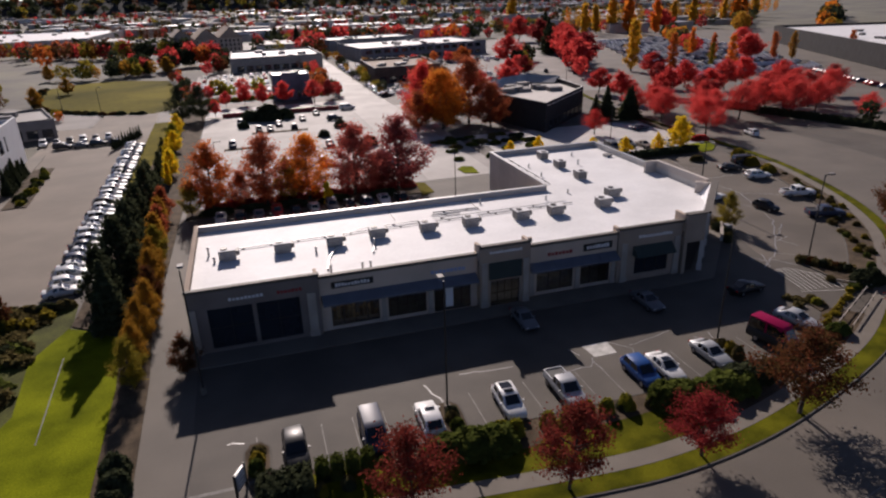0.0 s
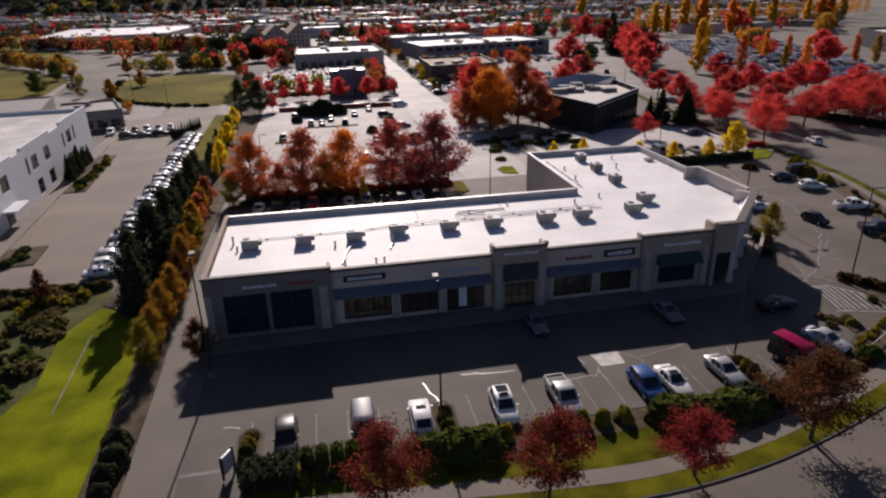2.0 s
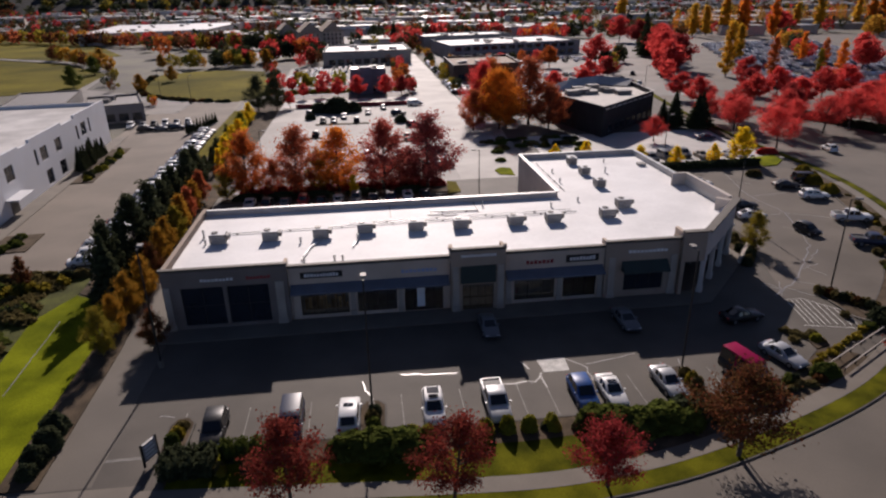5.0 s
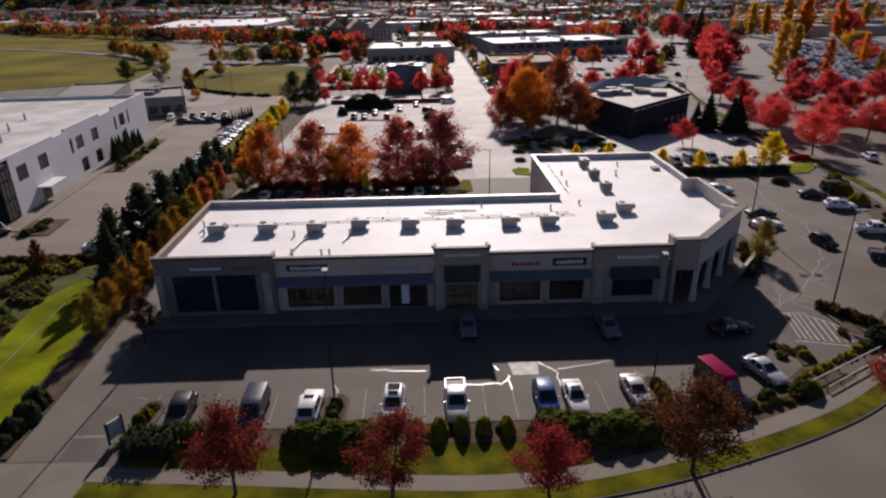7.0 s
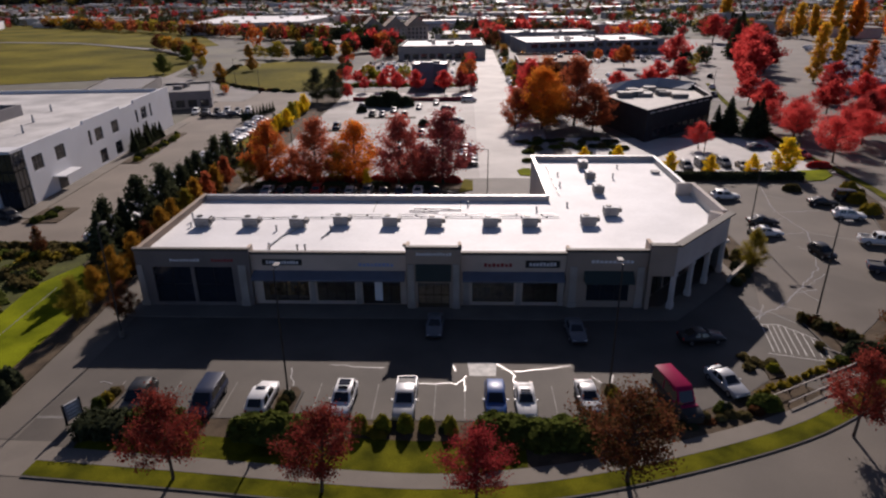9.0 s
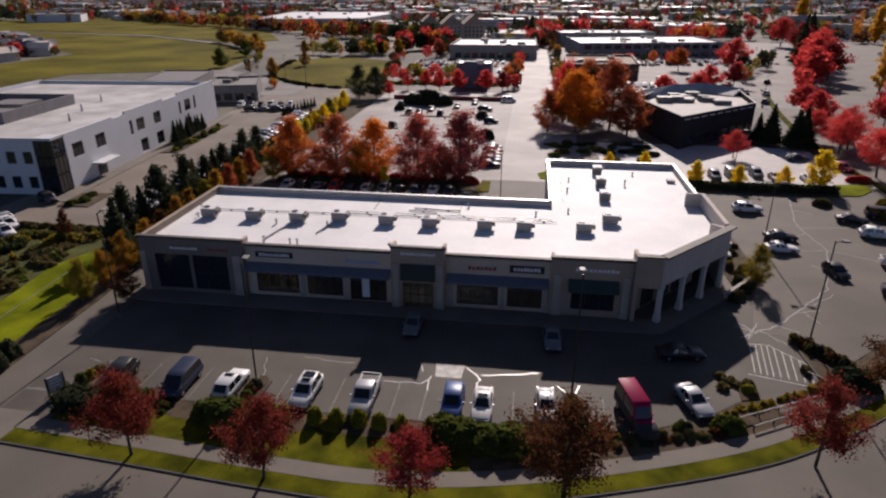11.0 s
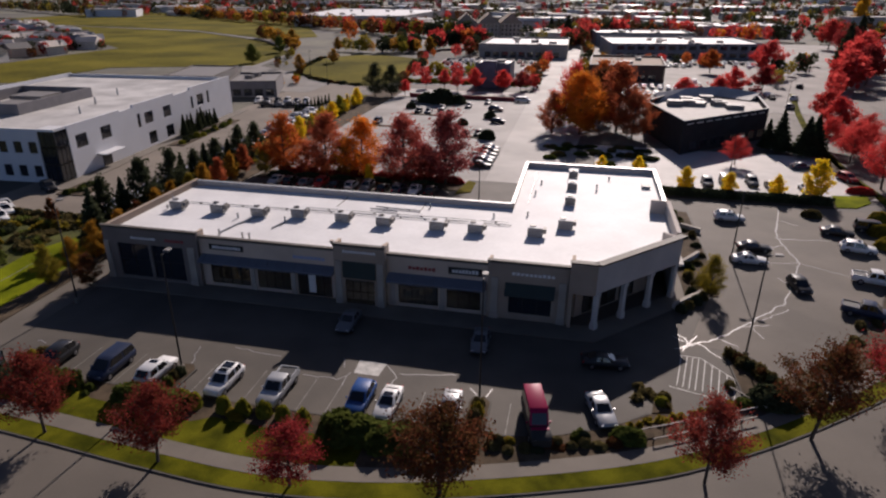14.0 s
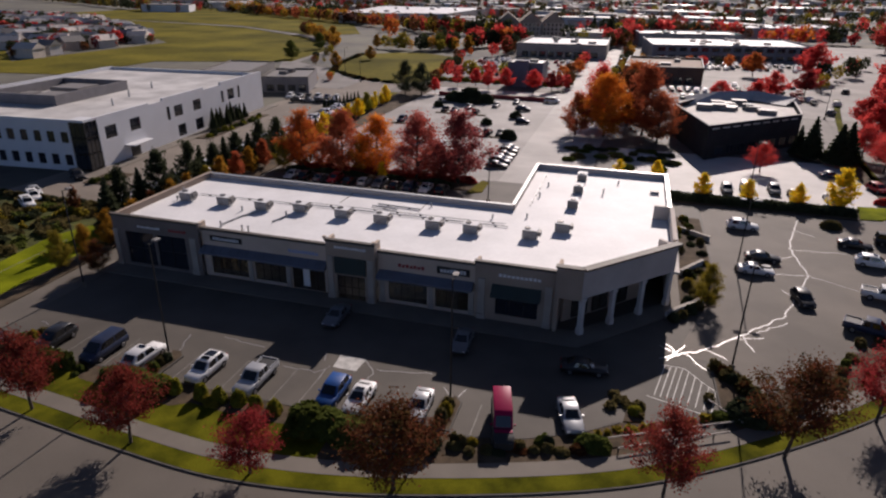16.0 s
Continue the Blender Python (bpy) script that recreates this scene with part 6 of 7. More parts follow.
for x, y, h in ((104.5, 99.5, 2.4), (103.4, 94.0, 2.2), (106.8, 106.0, 2.4), (97.0, 106.5, 1.6)):
    shrub(x, y, 3.0, 2.4, h * 0.7, "olive" if h > 2 else "weeds", "rounded dull green shrub at the edge of the east lot")

# monument sign on two posts at the entrance
ms = thing("entrance_sign", pose(4.7, 38.9, 0.12, 0, 0, 62) @ Matrix.Scale(0.72, 4), "grey two-post entrance sign board beside the drive", "sign")
for s in (-1, 1):
    part("post", bx(s * 1.0 - 0.1, s * 1.0 + 0.1, -0.1, 0.1, 0, 2.9), DARK_METAL, ms)
part("board", bx(-0.9, 0.9, -0.12, 0.12, 0.6, 2.75), METAL_GREY, ms, "grey sign board")
for k in range(4):
    part("letter_bar", bx(-0.7, 0.7 - 0.2 * (k % 2), -0.15, -0.123, 0.85 + k * 0.46, 1.1 + k * 0.46), SIGN_WHITE, ms)

# timber rails and steps at the corner path
for a, b in (((65.4, 43.2), (75.8, 48.7)), ((66.3, 42.2), (75.4, 47.2)), ((74.0, 51.4), (76.6, 48.8))):
    rl = thing("rail", pose(a[0], a[1], 0.1, 0, 0, math.degrees(math.atan2(b[1] - a[1], b[0] - a[0]))), "pale low timber guard rail beside the path", "railing")
    L = math.dist(a, b)
    part("top_rail", bx(0, L, -0.05, 0.05, 0.46, 0.56), BOLLARD, rl)
    for k in range(int(L / 2.2) + 1):
        part("post", bx(k * 2.2, k * 2.2 + 0.09, -0.045, 0.045, 0, 0.457), DARK_METAL, rl, "dark post")

# small tree, ramp and wall by the corner of the plaza
tree(75.6, 72.0, 5.2, "oval", "olive", "near", "beside the corner of the plaza", 0.95)
sheet("corner_bed", [(72.6, 71.0), (76.6, 72.0), (77.2, 76.0), (77.0, 104.0), (72.6, 104.0)], -0.1, 0.12, SOIL, "planted strip along the east wall", "soil")
for x, y, rz, length, h in ((70.9, 67.4, 50, 6.8, 0.7), (73.0, 79.9, 56, 5.6, 0.8), (73.6, 97.2, -37, 5.0, 0.7), (72.9, 84.4, 90, 7.5, 0.5)):
    low_wall = thing("planter_wall", pose(x, y, 0, 0, 0, rz), "low pale concrete planter wall beside the plaza", "wall", "planter walls")
    part("wall_body", bx(0, length, 0, 0.35, 0, h), COLUMN, low_wall)
    part("wall_cap", bx(-0.05, length + 0.05, -0.05, 0.4, h + 0.003, h + 0.08), BOLLARD, low_wall)
for x, y, w in ((71.6, 67.0, 1.3), (72.6, 68.2, 1.2), (73.6, 69.6, 1.4), (74.6, 70.9, 1.2), (73.4, 71.8, 1.4)):
    shrub(x, y, w, w, w * 0.7, "dark" if w > 1.25 else "weeds", "low shrub beside the planter wall")
for k in range(26):
    shrub(rs.uniform(73.0, 76.6), rs.uniform(72.5, 103.5), rs.uniform(0.7, 1.5), rs.uniform(0.7, 1.5), rs.uniform(0.4, 1.0), rs.choice(("dark", "weeds", "green", "olive")), "low shrub along the east wall", detail="mid")

# ---- west hedge: amber columns and dark conifers ----
for y, h, c in ((56.2, 5.2, "olive"), (60.4, 4.6, "amber"), (64.8, 5.2, "amber"), (69.6, 5.2, "amber"), (74.2, 5.0, "bronze"), (79.0, 5.4, "amber"), (83.8, 5.2, "amber"), (88.6, 5.2, "olive"), (93.6, 5.4, "amber"), (98.6, 5.2, "russet"), (103.6, 5.0, "amber"), (108.6, 5.2, "russet")):
    tree(-5.0 - max(0, y - 70) * 0.05 + rs.uniform(-0.3, 0.3), y, h, "oval", c, "near" if y < 86 else "mid", "in the strip beside the west drive", 0.9, group="amber strip trees")
tree(-0.3, 57.4, 4.0, "oval", "bronze", "near", "against the plaza corner", 1.2)
for k in range(28):
    y = 69 + k * 3.9
    low = k > 13
    tree(-9.2 + rs.uniform(-0.8, 0.7) - 0.02 * (y - 69), y, rs.uniform(3.0, 4.2) if low else rs.uniform(7.6, 9.4) if k < 4 else rs.uniform(5.8, 9.0), "conifer" if k % 2 == 0 else "oval", "dark", "mid", "in the row beside the west drive", rs.uniform(1.1, 1.5) if k % 2 == 0 else rs.uniform(0.62, 0.88), group="conifer row")
for x, y, w, h in ((-4.5, 40.2, 2.0, 1.5), (-4.3, 42.0, 2.2, 1.7), (-4.6, 44.0, 2.2, 1.8), (-4.4, 38.6, 1.5, 1.1)):
    shrub(x, y, w, w, h, "dark", "rounded dark green shrub between drive and lawn")
for k in range(9):
    shrub(-6.4 - k * 0.12 + rs.uniform(-0.4, 0.4), 64.5 + k * 1.3, rs.uniform(1.1, 1.8), rs.uniform(1.1, 1.8), rs.uniform(0.7, 1.4), rs.choice(("dark", "dark", "green")), "dark hedge shrub behind the amber trees", detail="mid")
for k in range(16):
    y = 130 + k * 4.0
    tree(-8.4 - 0.045 * (y - 130) + rs.uniform(-0.7, 0.7), y, rs.uniform(3.0, 5.4), "oval" if k % 3 else "column", "lime" if k % 6 == 4 else "yellow", "mid", "in the strip by the north lot", rs.uniform(0.85, 1.15), group="yellow strip trees")
for k in range(10):
    tree(-24.2 + k * 0.45, 171.0 + k * 1.75, rs.uniform(3.0, 3.8), "conifer", "dark", "mid", "in a spiky row by the drive", 0.9, group="spiky conifer row")
rank = {}
for k in range(170):
    rank.setdefault(rs.choice(("weeds", "weeds", "dark", "olive", "green")), []).append((rs.uniform(-36, -16.6), rs.uniform(44, 76.5), rs.uniform(1, 3.0), rs.uniform(0.3, 1.2)))
for i, (c, spots) in enumerate(rank.items()):
    weed_patch(c, spots, 70 + i, ("dry brown" if c == "weeds" else COLOUR_WORDS[c]) + " rank weeds on rough ground")
for x, y in ((-21, 74.5),):
    tree(x, y, 4.2, "oval", "bronze", "mid", "on rough ground by the west drive", 0.7)
for k in range(14):
    shrub(-40 + k * 1.9, 77.6 + rs.uniform(-0.3, 0.3), 2.4, 1.6, 1.0, "weeds" if k % 3 else "dark", "low hedge along the end of the west drive", detail="mid", name="hedge")

# ---- tree row behind the plaza ----
for x, y, h, c, w in ((1.0, 110.6, 11.0, "rust", 1.3), (10.0, 110.4, 11.6, "coral", 1.2), (17.4, 110.4, 11.2, "orange", 1.3), (25.6, 110.2, 12.3, "maroon", 1.28), (34.0, 110.6, 12.8, "plum", 1.36), (-2.6, 109.0, 5.5, "olive", 1.1), (5.6, 110.8, 6.2, "coral", 1.0), (13.8, 111.0, 7.5, "amber", 1.0), (30.0, 111.0, 6.4, "maroon", 1.1)):
    tree(x, y, h, "oval", c, "near", "in the row behind the plaza", w, group="row behind the plaza")
for k in range(13):
    shrub(1.0 + k * 2.9, 111.2, 3.2, 1.2, 1.3, "crimson", "low dark red hedge behind the tree row", detail="mid", name="hedge")
for x in (1.5, 7.5, 14, 21.5, 30.5):
    shrub(x, 107.6, 5.4, 1.6, 1.2, "dark", "low dark hedge under the tree row", detail="mid", name="hedge")
tree(20.2, 106.2, 3.8, "column", "yellow", "mid", "small between parked cars", 1.2)
# north lot trees
for x, y, h, sh_kind, c, w in ((51.2, 160.5, 10.0, "oval", "russet", 1.2), (58.2, 160.5, 14.4, "broad", "orange", 1.05), (55.5, 173, 15.0, "broad", "red", 0.8), (67.5, 166, 16.5, "oval", "russet", 1.25), (71.0, 158.5, 11.0, "oval", "russet", 1.35), (63.5, 176, 14.0, "oval", "bronze", 1.2), (64.0, 200, 13.5, "oval", "rust", 1.3)):
    tree(x, y, h, sh_kind, c, "near", "beside the entry drive", w)
# Real dark shrubs, with more added in place of mottled tree shadow.
for k in range(34):
    shrub(51 + rs.uniform(0, 25), rs.uniform(126, 148), rs.uniform(1.5, 3.6), rs.uniform(1.5, 3), rs.uniform(0.4, 1.0), rs.choice(("dark", "weeds", "green")), "dark island shrub filling out tree shadow beside the entry drive", detail="mid")
for x, y, h, w in ((103.5, 153.5, 9.5, 1.5), (108.0, 150.0, 9.0, 1.7), (110.5, 152.5, 9.0, 1.6), (101.5, 156, 7, 1.4), (45.5, 440, 18, 1.4), (33, 470, 16, 1.4)):
    tree(x, y, h, "conifer", "dark", "near" if y < 300 else "mid", "dark and dense beside the lots", w)
for x, y, h in ((181, 348, 20), (176, 336, 16)):
    tree(x, y, h, "conifer", "dark", "mid", "among the red maples of the far road", 1.4)
for x, y, h in ((-10.4, 204.0, 10.2), (-4.8, 205.0, 9.8)):
    tree(x, y, h, "oval", "dark", "near", "dark and dense at the cross street", 1.15)
for x, y, s in ((14.5, 196, 8.0), (9.0, 197, 5.5), (19.5, 197, 5.0), (7.0, 186, 3.0), (33, 176, 3.4), (27, 165, 3.0), (36, 150, 4.0)):
    shrub(x, y, s, s * 0.7, s * 0.55, "dark", "dark rounded shrub in a lot island", detail="near")
for x, y, h, c in ((2, 226, 5, "red"), (8, 230, 6, "red"), (14, 224, 6.5, "red"), (21, 222, 7.5, "red"), (31, 221, 7.5, "red"), (36.5, 226, 6.5, "crimson"), (-1, 208, 5, "red"), (38, 232, 5, "crimson")):
    tree(x, y, h, "maple", c, "mid", "before the blue store", 1.0)
rw = thing("garden_wall", pose(0, 206.4, 0), "low dark red wall along the cross street", "wall")
for x0, x1 in ((1, 12), (19, 37)):
    part("wall_run", bx(x0, x1, 0, 0.4, 0, 1.3), SIGN_RED, rw)
for k in range(12):
    shrub(-12 + k * 4.4, 240 + rs.uniform(-1, 1), 4, 3, 1.4, "lime", "yellow green shrub along the far lot", detail="mid")

# hedge and yellow shrubs north of the east lot
for k in range(17):
    shrub(73.4 + k * 1.75, 113.6, 2.0, 1.5, 1.3, "dark", "clipped dark hedge north of the east lot", square=True, detail="mid", name="hedge")
for x, y, h, c in ((78.2, 117.0, 4.2, "yellow"), (85.8, 116.2, 3.8, "yellow"), (93.8, 115.9, 4.0, "yellow"), (101.0, 117.6, 6.6, "yellow"), (63.2, 126.4, 3.0, "yellow"), (70.6, 127.4, 3.2, "yellow")):
    tree(x, y, h, "oval", c, "mid", "behind the clipped hedge", 1.12)
shrub(110.0, 122.4, 4.6, 2.2, 1.2, "red", "dense red hedge shrub at the corner", detail="near")

# ---- red maples along the east road ----
for x, y, h, c in ((116.0, 146, 7.5, "red"), (119.5, 150, 7.5, "red"), (123.0, 139, 8.0, "red"), (123.5, 178, 8.5, "red"), (126, 196, 8, "red"), (115.5, 159, 7.0, "red"), (142, 181, 8.5, "red"), (152, 172, 8.5, "red"), (163, 158, 9, "red"), (172, 158, 9, "red"), (168, 184, 9.5, "red"),
                   (178, 187, 9.5, "red"), (160, 195, 8.5, "red"), (168, 227, 9, "red"), (164, 125, 6.5, "red"), (91.2, 138.5, 5.5, "red"), (153, 200, 8, "crimson"), (148, 150, 8, "red"), (146, 168, 7.5, "crimson"), (184, 176, 9, "red"), (190, 160, 9, "crimson"),
                   (109, 236, 8.5, "red"), (102, 221, 7.5, "red"), (91, 221, 7.0, "red"), (134, 297, 13, "red"), (154, 262, 13, "red"), (165, 275, 14, "crimson"), (170, 300, 14, "red"), (178, 322, 15, "red"), (188, 345, 15, "red"), (196, 392, 15, "crimson"), (203, 440, 16, "red"),
                   (278, 303, 11, "red"), (122, 250, 8, "crimson"), (112, 300, 9, "rust"),
                   (114.9, 126.5, 8.6, "red"), (135.5, 139, 8.5, "red"), (145.2, 142.5, 9.2, "red"), (154.3, 143.5, 9.5, "red"), (166, 146, 9.6, "red"), (129.6, 142, 7.6, "red"), (120.2, 155, 7.2, "red"), (124.5, 162, 7.5, "red"), (134, 152, 8.2, "red"), (157, 153, 9.0, "red"), (176, 148, 9.4, "red"), (160.5, 138, 8.4, "red"), (150.5, 136, 8.8, "red")):
    tree(x, y, h, "maple", c, "near" if y < 165 else "mid", "beside the east road", 1.35, group="red road maples")
for x, y, h, c in ((172.0, 248, 20, "gold"), (187.0, 240, 15, "rust"), (208.0, 228, 14, "orange"), (211, 244, 10, "olive"), (226, 262, 12, "rust"), (255, 254, 12, "rust"), (262, 250, 12, "amber"), (290, 243, 12, "rust"), (236, 290, 13, "orange"), (214, 310, 16, "gold"),
                   (318, 725, 34, "gold"), (304, 484, 27, "gold"), (307, 461, 30, "orange"), (274, 472, 22, "gold"), (288, 478, 21, "gold"), (322, 447, 24, "orange"), (397, 500, 25, "gold"), (376, 500, 21, "gold"), (470, 533, 25, "orange"), (452, 528, 22, "gold"), (520, 580, 26, "orange"), (564, 611, 28, "gold")):
    tree(x, y, h, "column", c, "near" if y < 300 else "mid", "in the mall car park", 1.0)
for x, y, h in ((205, 402, 22), (196, 372, 15)):
    tree(x, y, h, "conifer", "dark", "mid", "beside the mall road", 1.3)
for x, y, h in ((340, 470, 17), (352, 478, 15), (232, 246, 12), (238, 250, 11)):
    tree(x, y, h, "maple", "red", "mid", "in the mall car park", 1.2)
for k in range(26):
    shrub(144 + k * 0.55, 158 - k * 1.75 + rs.uniform(-0.5, 0.5), 3.2, 2.8, 1.7, "dark", "dark hedge at the edge of the mall", detail="mid", name="hedge")
for x, y in ((-64, 262), (-60, 292), (-97, 282), (-106, 330), (-80, 350), (-52, 352), (-45, 356), (-36, 352), (-28, 356), (-118, 372)):
    tree(x, y, rs.uniform(6, 9), "oval", rs.choice(("amber", "olive", "amber", "green")), "mid", "beside the field road", 1.3)

EDGE = [Vector(q) for q in ((-73, 312), (-70, 290), (-66, 268), (-60, 251), (-48, 238), (-37, 230), (-21, 225))]
for a, b in zip(EDGE, EDGE[1:]):
    n = max(2, int((b - a).length / 3.2))
    for k in range(n):
        q = a.lerp(b, k / n)
        shrub(q.x + rs.uniform(-0.5, 0.5), q.y + rs.uniform(-0.5, 0.5), rs.uniform(2.2, 3.4), rs.uniform(1.6, 2.4), rs.uniform(0.7, 1.3), rs.choice(("weeds", "dark", "bronze", "dark")), "low brown hedge shrub on the field edge", detail="mid")

# ---- cars of the far lots ----
rf = random.Random(8)
for k in range(9):
    car(57.0 + rf.uniform(-0.3, 0.3), 226 + k * 3.6, 90, rf.choice(("sedan", "suv", "hatch")), rf.choice(("white", "black", "silver", "grey", "navy")), "parked beside the far drive", True)
for k in range(8):
    car(57.5 + rf.uniform(-0.3, 0.3), 275 + k * 8, 90, rf.choice(("sedan", "suv")), rf.choice(("white", "black", "silver", "grey")), "parked beside the far drive", True)
for k in range(14):
    car(5 + rf.uniform(0, 34), rf.choice((186, 192, 199)) + rf.uniform(-0.5, 0.5), 0, rf.choice(("sedan", "suv")), rf.choice(("black", "navy", "grey", "red")), "parked in the north lot", True) if k % 3 == 0 else None
for x, y, rz in ((11, 179.5, 0), (14, 179.6, 0), (20.5, 179.4, 180), (27, 153.6, 0), (30, 153.5, 180), (33.2, 153.7, 0), (4, 161.6, 0), (10, 161.5, 180), (17, 135.6, 0), (23, 135.5, 0), (28, 129.5, 180), (33, 188, 90), (36, 170, 90)):
    car(x, y, rz, rf.choice(("sedan", "suv", "hatch")), rf.choice(("black", "navy", "grey", "black", "silver", "red")), "parked in the north lot", True)
car(39.5, 205, 90, "van", "white", "parked at the edge of the north lot", True)
for x, y, rz in ((128, 232, 150), (122, 214, 150), (138, 262, 150), (146, 250, 150)):
    car(x, y, rz, "suv", rf.choice(("black", "white", "grey")), "on the far road", True)
for k in range(12):
    car(66 + k * 3.4, 318 + rf.uniform(-1, 1), 0, rf.choice(("sedan", "suv")), rf.choice(("white", "black", "silver")), "parked before the shop row", True)


def far_cars(name, spots, colour):
    bm = bmesh.new()
    for x, y, a in spots:
        m = pose(x, y, 0, 0, 0, a)
        box(bm, -0.9, 0.9, -2.3, 2.3, 0.25, 0.95, m)
        loft(bm, [[m @ Vector(c) for c in ((-0.85, y0, 0.95), (0.85, y0, 0.95), (0.7, y1, 1.5), (-0.7, y1, 1.5))] for y0, y1 in ((-1.2, -0.5), (1.7, 1.3))])
    solo(name, bm, car_paint(colour), colour + " cars crowding the mall car park", "cars", "stuff")


by = {}
for r in range(22):
    for k in range(26):
        if rf.random() < 0.18:
            continue
        x, y = 168 + k * 3.1 + r * 3.6 + rf.uniform(-0.2, 0.2), 208 + r * 9.0 + (0 if r % 2 else 3.4) + k * 0.35
        if x > 236 + (y - 150) * 0.5 and y < 345:
            continue
        # White and silver shares raised to stand in for sun glint on roofs.
        by.setdefault(rf.choice(("white", "silver", "white", "navy", "white", "silver", "white", "navy")), []).append((x, y, 6))
for k in range(17):
    if rf.random() < 0.85:
        by.setdefault(rf.choice(("red", "black", "navy", "red")), []).append((234 - k * 1.1, 208 - k * 2.8, 70))
for r in range(7):
    for k in range(30):
        if rf.random() < 0.25:
            continue
        by.setdefault(rf.choice(("white", "silver", "grey", "navy", "black")), []).append((240 + k * 4.2, 480 + r * 14 + k * 1.2, 12))
for x0, y0, n, dx, rows in ((60, 230, 12, 2.9, (0, 6, 16)), (98, 232, 9, 2.9, (0, 6, 16, 22, 34)), (66, 322, 26, 2.9, (0, 14)), (-8, 262, 15, 2.9, (0, 6, 18, 24, 36, 42, 54)), (110, 330, 14, 2.9, (0, 8)), (2, 396, 14, 3.0, (0, 8, 20))):
    for r in rows:
        for k in range(n):
            if rf.random() < 0.62:
                by.setdefault(rf.choice(("white", "silver", "grey", "navy", "black", "red", "black", "white")), []).append((x0 + k * dx + rf.uniform(-0.2, 0.2), y0 + r + rf.uniform(-0.3, 0.3), rf.uniform(-3, 3)))
for c, spots in by.items():
    far_cars("parked_cars", spots, c)


# ---- distance: woods, rooftops ----
def far_wood(colour, spots, seed, label):
    """Crowns of trees too far off to pick apart; leaves grow coarser with distance."""
    rng = np.random.default_rng(seed)
    pts, sizes = [], []
    for x, y, h, w, *base in spots:
        n = 220 if y < 460 else 110 if y < 800 else 50
        d = rng.normal(size=(n, 3))
        d /= np.linalg.norm(d, axis=1)[:, None]
        lump = 1 + 0.15 * np.sin(d[:, 0] * 4 + x) * np.cos(d[:, 1] * 5 + y)
        p = d * (rng.uniform(0.3, 1.0, n) ** 0.5 * lump)[:, None] * np.array([w / 2, w / 2, h * 0.44]) + np.array([x, y, h * 0.54 + (base[0] if base else 0)])
        pts.append(p)
        sizes.append(np.full(n, w * (0.15 if y < 460 else 0.18 if y < 800 else 0.26)))
    pts, sizes = np.concatenate(pts), np.concatenate(sizes)
    ob = new("far_trees", leaves_mesh("far_trees", pts, sizes[:, None], LEAF[colour], rng, 1.2))
    tagged(ob, label, "trees", "", "stuff")


def free_ground(x, y):
    """No trees or houses on the fields, the big lots or the named far stores."""
    if -520 < x < -100 and 150 < y < 620 and x < -120 + (y - 440) * 0.15:
        return False
    if -14 < x < 60 and y < 400 or 58 < x < 190 and y < 540 or 136 < x < 420 and 60 < y < 470:
        return False
    if -135 < x < -60 and y < 480 or -85 < x < -8 and y < 350 or -110 < x < 20 and 380 < y < 462 or -240 < x < -120 and 520 < y < 720:
        return False
    return True


rw2 = random.Random(21)
wood = {}
TONES = ("red", "crimson", "bronze", "dark", "dark", "dark", "weeds", "olive", "weeds", "dark", "bronze", "bronze", "dark", "dark", "bronze", "dark", "crimson")
for k in range(3400):
    y = 300 + 1900 * rw2.random() ** 1.25
    x = rw2.uniform(-0.95, 0.95) * y * 0.9 + 40
    if not free_ground(x, y):
        continue
    wood.setdefault(rw2.choice(TONES), []).append((x, y, rw2.uniform(6, 12), rw2.uniform(5, 10)))
for k in range(70):
    wood.setdefault(rw2.choice(("amber", "orange", "amber")), []).append((270 + k * 6 + rw2.uniform(-4, 4), 500 + k * 3 + rw2.uniform(-25, 25), rw2.uniform(15, 23), rw2.uniform(4.5, 6)))
for k in range(80):
    wood.setdefault(rw2.choice(("bronze", "russet", "olive", "bronze", "amber")), []).append((-420 + k * 4.4, 700 - k * 2.9 + rw2.uniform(-10, 10), rw2.uniform(8, 13), rw2.uniform(7, 11)))


def among_houses(r):
    """A spot on the wedge of housing beyond the field."""
    u, v = r.random(), r.random()
    return -210 + (-190 - 100 * v) * u, 326 - 98 * v + (144 + 98 * v) * u


for k in range(420):
    wood.setdefault(rw2.choice(("red", "dark", "bronze", "dark", "crimson", "weeds", "dark")), []).append((*among_houses(rw2), rw2.uniform(4, 8), rw2.uniform(4, 7)))
for x, y, h in ((-98, 420, 14), (-30, 372, 9), (-22, 384, 10), (-6, 392, 9), (-38, 366, 9), (57, 480, 14), (20, 430, 12), (46, 420, 11), (-130, 500, 12), (-120, 470, 11), (-100, 520, 12), (-62, 420, 9), (-48, 395, 8)):
    wood.setdefault(rw2.choice(("red", "dark", "dark", "red", "rust")), []).append((x, y, h, h * 0.8))
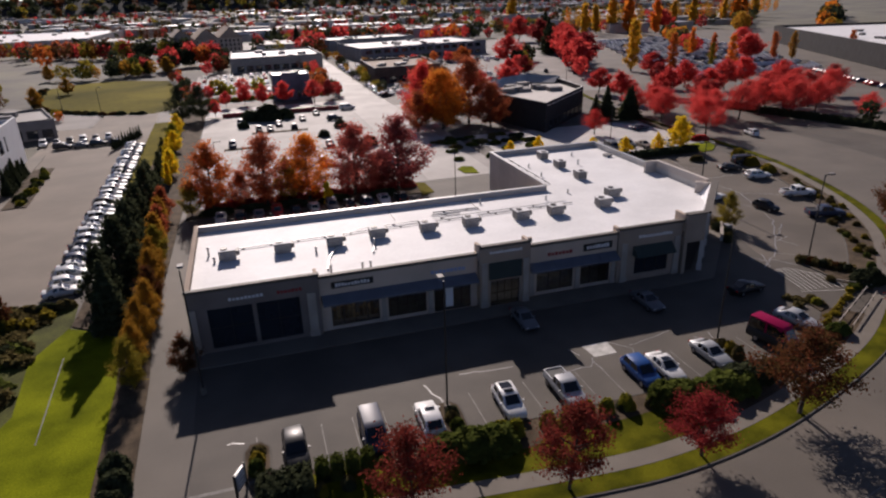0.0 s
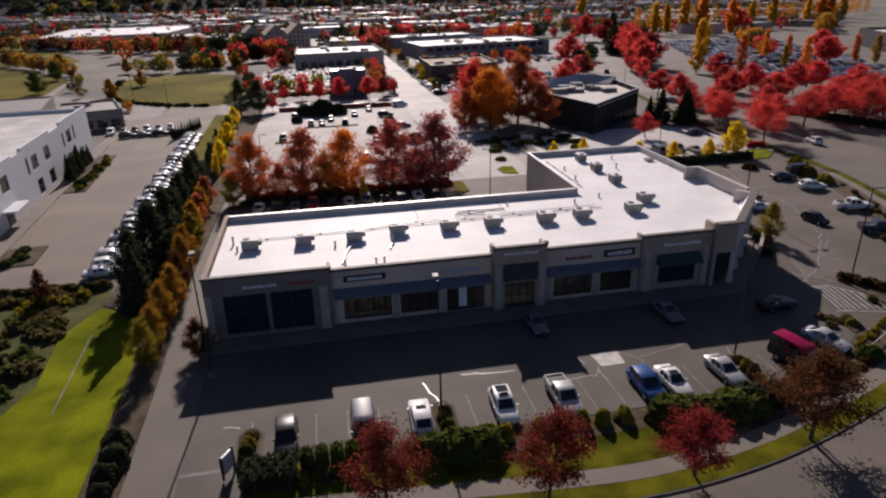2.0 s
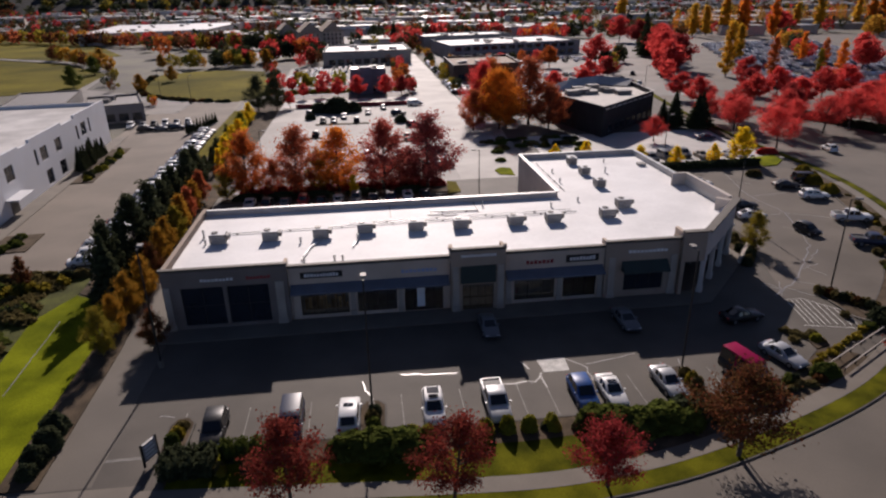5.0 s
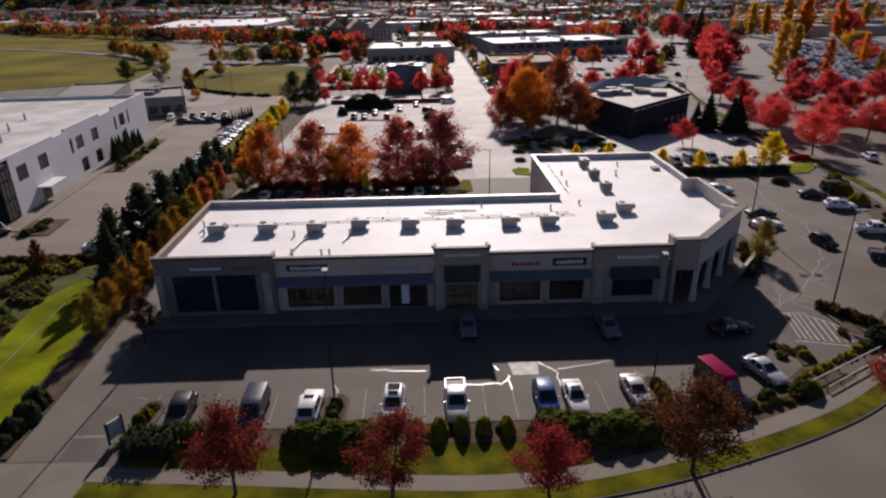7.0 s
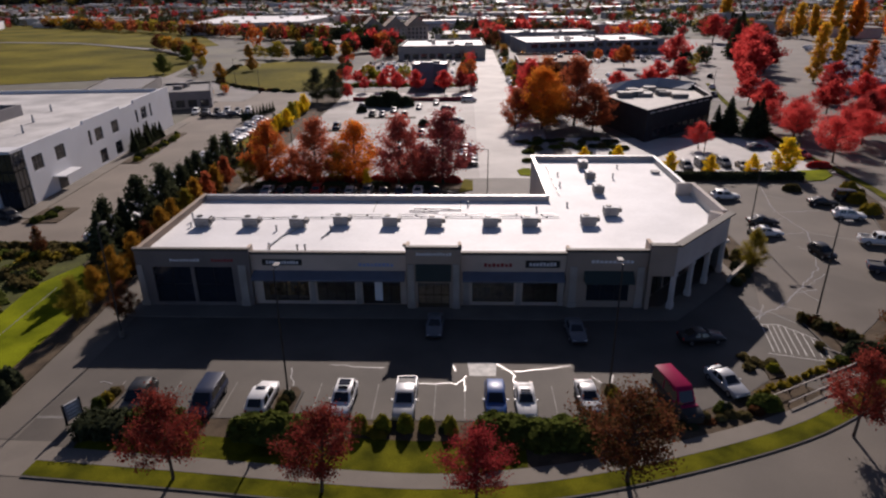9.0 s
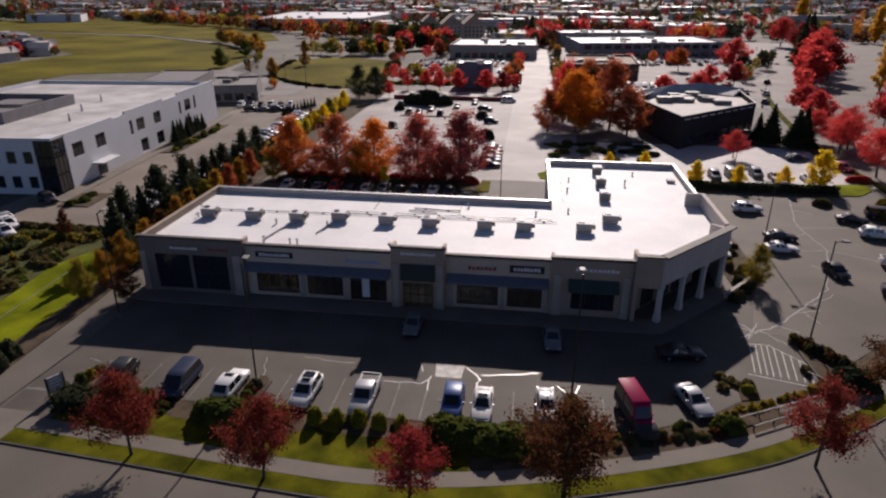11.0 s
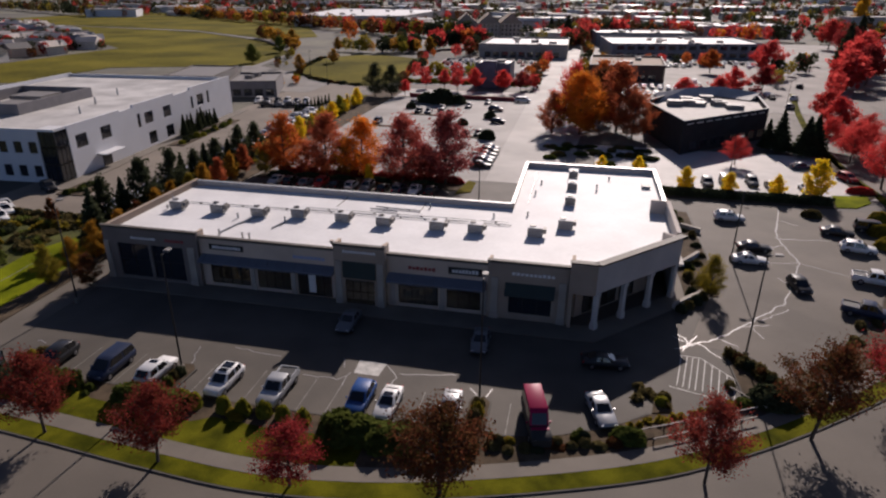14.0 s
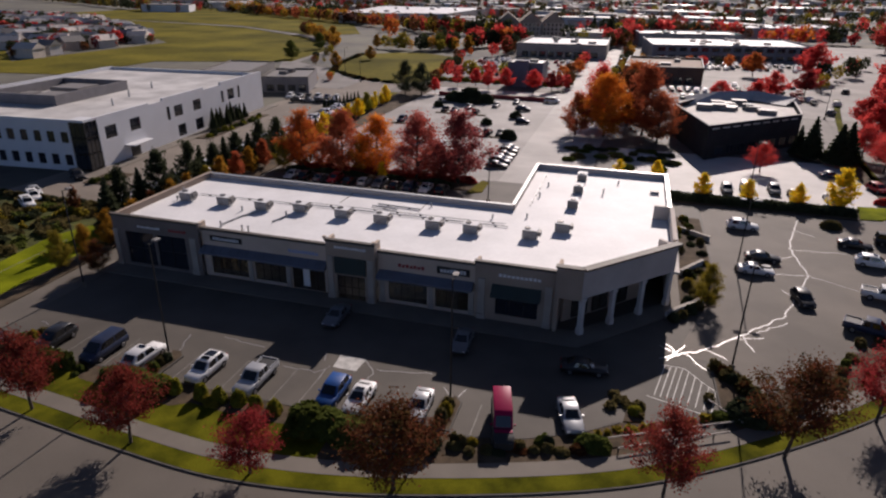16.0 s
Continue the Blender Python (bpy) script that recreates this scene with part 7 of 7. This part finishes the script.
# belts of trees along the far roads, lots and field edges
BELTS = [((-880, 850), (-480, 640), 60, 8, 14, ("dark", "olive", "dark", "bronze", "weeds")), ((-800, 900), (-400, 760), 50, 8, 14, ("dark", "weeds", "dark", "bronze")), ((-470, 300), (-430, 420), 14, 5, 9, ("bronze", "dark", "weeds")),
         ((39.5, 226), (38.5, 400), 26, 4, 7, ("red", "olive", "rust", "dark", "bronze")), ((57.5, 224), (59, 410), 24, 3, 6, ("bronze", "dark", "olive", "amber", "dark")),
         ((60, 478), (135, 498), 20, 9, 15, ("red", "dark", "red", "rust", "bronze")), ((140, 480), (190, 500), 10, 9, 14, ("red", "dark", "orange", "red")),
         ((141, 232), (205, 400), 22, 8, 13, ("red", "red", "crimson", "red", "dark")), ((128, 268), (170, 350), 9, 6, 9, ("red", "amber", "dark", "olive")),
         ((62, 316), (120, 334), 10, 4, 7, ("rust", "red", "dark", "amber")), ((-9, 236), (-24, 340), 16, 2.5, 6, ("bronze", "dark", "rust", "red")),
         ((-34, 350), (-74, 344), 12, 6, 10, ("olive", "green", "dark", "amber")), ((-74, 262), (-104, 345), 12, 2, 5, ("bronze", "weeds", "dark", "olive")),
         ((-104, 345), (-165, 425), 18, 5, 9, ("amber", "bronze", "bronze", "olive")), ((-30, 372), (-2, 400), 12, 8, 13, ("red", "crimson", "dark", "rust")),
         ((-6, 330), (2, 400), 10, 6, 11, ("dark", "red", "bronze", "dark")), ((-10, 250), (16, 256), 10, 4, 7, ("red", "olive", "red", "lime")),
         ((-62, 216), (-44, 224), 6, 3, 5, ("rust", "olive", "amber")), ((-100, 470), (-20, 455), 16, 9, 14, ("dark", "bronze", "red", "olive")), ((48, 402), (62, 470), 9, 9, 14, ("dark", "dark", "red")),
         ((155, 120), (196, 108), 8, 5, 8, ("red", "dark", "red")), ((400, 360), (620, 560), 50, 9, 18, ("orange", "amber", "dark", "dark", "olive")), ((380, 420), (560, 640), 40, 9, 16, ("dark", "olive", "amber", "bronze")), ((236, 290), (300, 400), 12, 8, 13, ("orange", "amber", "red", "amber", "dark"))]
for (xa, ya), (xb, yb), n, h0, h1, tones in BELTS:
    for k in range(n):
        u = (k + rw2.uniform(0.0, 1.0)) / n
        h = rw2.uniform(h0, h1)
        wood.setdefault(rw2.choice(tones), []).append((xa + (xb - xa) * u + rw2.uniform(-2.5, 2.5), ya + (yb - ya) * u + rw2.uniform(-4, 4), h, h * rw2.uniform(0.6, 0.95)))
for i, (c, spots) in enumerate(wood.items()):
    far_wood(c, spots, i, ("dry brown" if c == "weeds" else COLOUR_WORDS[c]) + " trees of the distant town")
rb = random.Random(4)
# Pale wall tones stand in for haze that lightens the distance.
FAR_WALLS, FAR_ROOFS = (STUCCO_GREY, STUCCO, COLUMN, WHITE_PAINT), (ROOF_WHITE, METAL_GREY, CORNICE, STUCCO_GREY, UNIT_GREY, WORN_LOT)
for k in range(420):
    y = 430 + 1600 * rb.random() ** 1.25
    x = rb.uniform(-0.95, 0.95) * y * 0.85 + 40
    w, d, h = rb.uniform(14, 52), rb.uniform(14, 40), rb.uniform(4, 9)
    if not (free_ground(x, y) and free_ground(x - w / 2, y) and free_ground(x + w / 2, y)) or (y < 740 and 130 < x < 290):
        continue
    ob = thing("distant_building", pose(x, y, -0.12, 0, 0, rb.uniform(-50, 50)), "low flat building in the distant town", "building", "distant buildings")
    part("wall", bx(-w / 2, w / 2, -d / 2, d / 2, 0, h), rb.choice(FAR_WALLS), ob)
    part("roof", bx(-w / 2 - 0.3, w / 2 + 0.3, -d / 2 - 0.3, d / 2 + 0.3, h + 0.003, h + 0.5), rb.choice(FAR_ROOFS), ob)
    if w > 24:
        part("rooftop_unit", bx(-w * 0.2, -w * 0.2 + 4, -2, 2, h + 0.503, h + 2.0), UNIT_GREY, ob)
# houses beyond the field
for k in range(120):
    x, y = among_houses(rb)
    ob = thing("distant_house", pose(x, y, -0.12, 0, 0, rb.uniform(0, 90)), "small distant house with a pitched roof", "house", "distant houses")
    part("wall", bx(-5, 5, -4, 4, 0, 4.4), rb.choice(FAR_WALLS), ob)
    bm = bmesh.new()
    loft(bm, [[Vector((x2, -4.5, 4.4)), Vector((x2, 4.5, 4.4)), Vector((x2, 0, 7))] for x2 in (-5.5, 5.5)])
    part("roof", bm, rb.choice((UNIT_GREY, METAL_GREY, STUCCO_GREY)), ob)

# low wooded hills, an added backdrop that covers the sky beyond the town
bm = bmesh.new()
ridge = []
for k in range(81):
    x = -2600 + k * 66
    y = 2300 + 250 * math.sin(k * 0.21) - 0.00006 * x * x
    ridge.append((x, y, 70 + 16 * math.sin(k * 0.37) + 9 * math.sin(k * 0.93 + 1)))
for (xa, ya, za), (xb, yb, zb) in zip(ridge, ridge[1:]):
    lo = [bm.verts.new(c) for c in ((xa, ya - 260, -0.2), (xb, yb - 260, -0.2), (xb, yb, zb), (xa, ya, za))]
    bm.faces.new(lo)
    hi = [bm.verts.new(c) for c in ((xa, ya, za), (xb, yb, zb), (xb, yb + 400, -0.2), (xa, ya + 400, -0.2))]
    bm.faces.new(hi)
hill_spots = {}
for k in range(1100):
    i = rw2.randrange(6, len(ridge) - 6)
    x, y, z = ridge[i]
    u = rw2.random()
    hill_spots.setdefault(rw2.choice(("dark", "dark", "bronze", "olive", "dark")), []).append((x + rw2.uniform(-33, 33), y - 260 * (1 - u), rw2.uniform(14, 24), rw2.uniform(16, 34), z * u))
for i, (c, spots) in enumerate(hill_spots.items()):
    far_wood(c, spots, 40 + i, COLOUR_WORDS[c] + " trees on the low hills")
solo("hills", bm, HILL, "low dark wooded hills added to cover the sky", "hills", "structure")
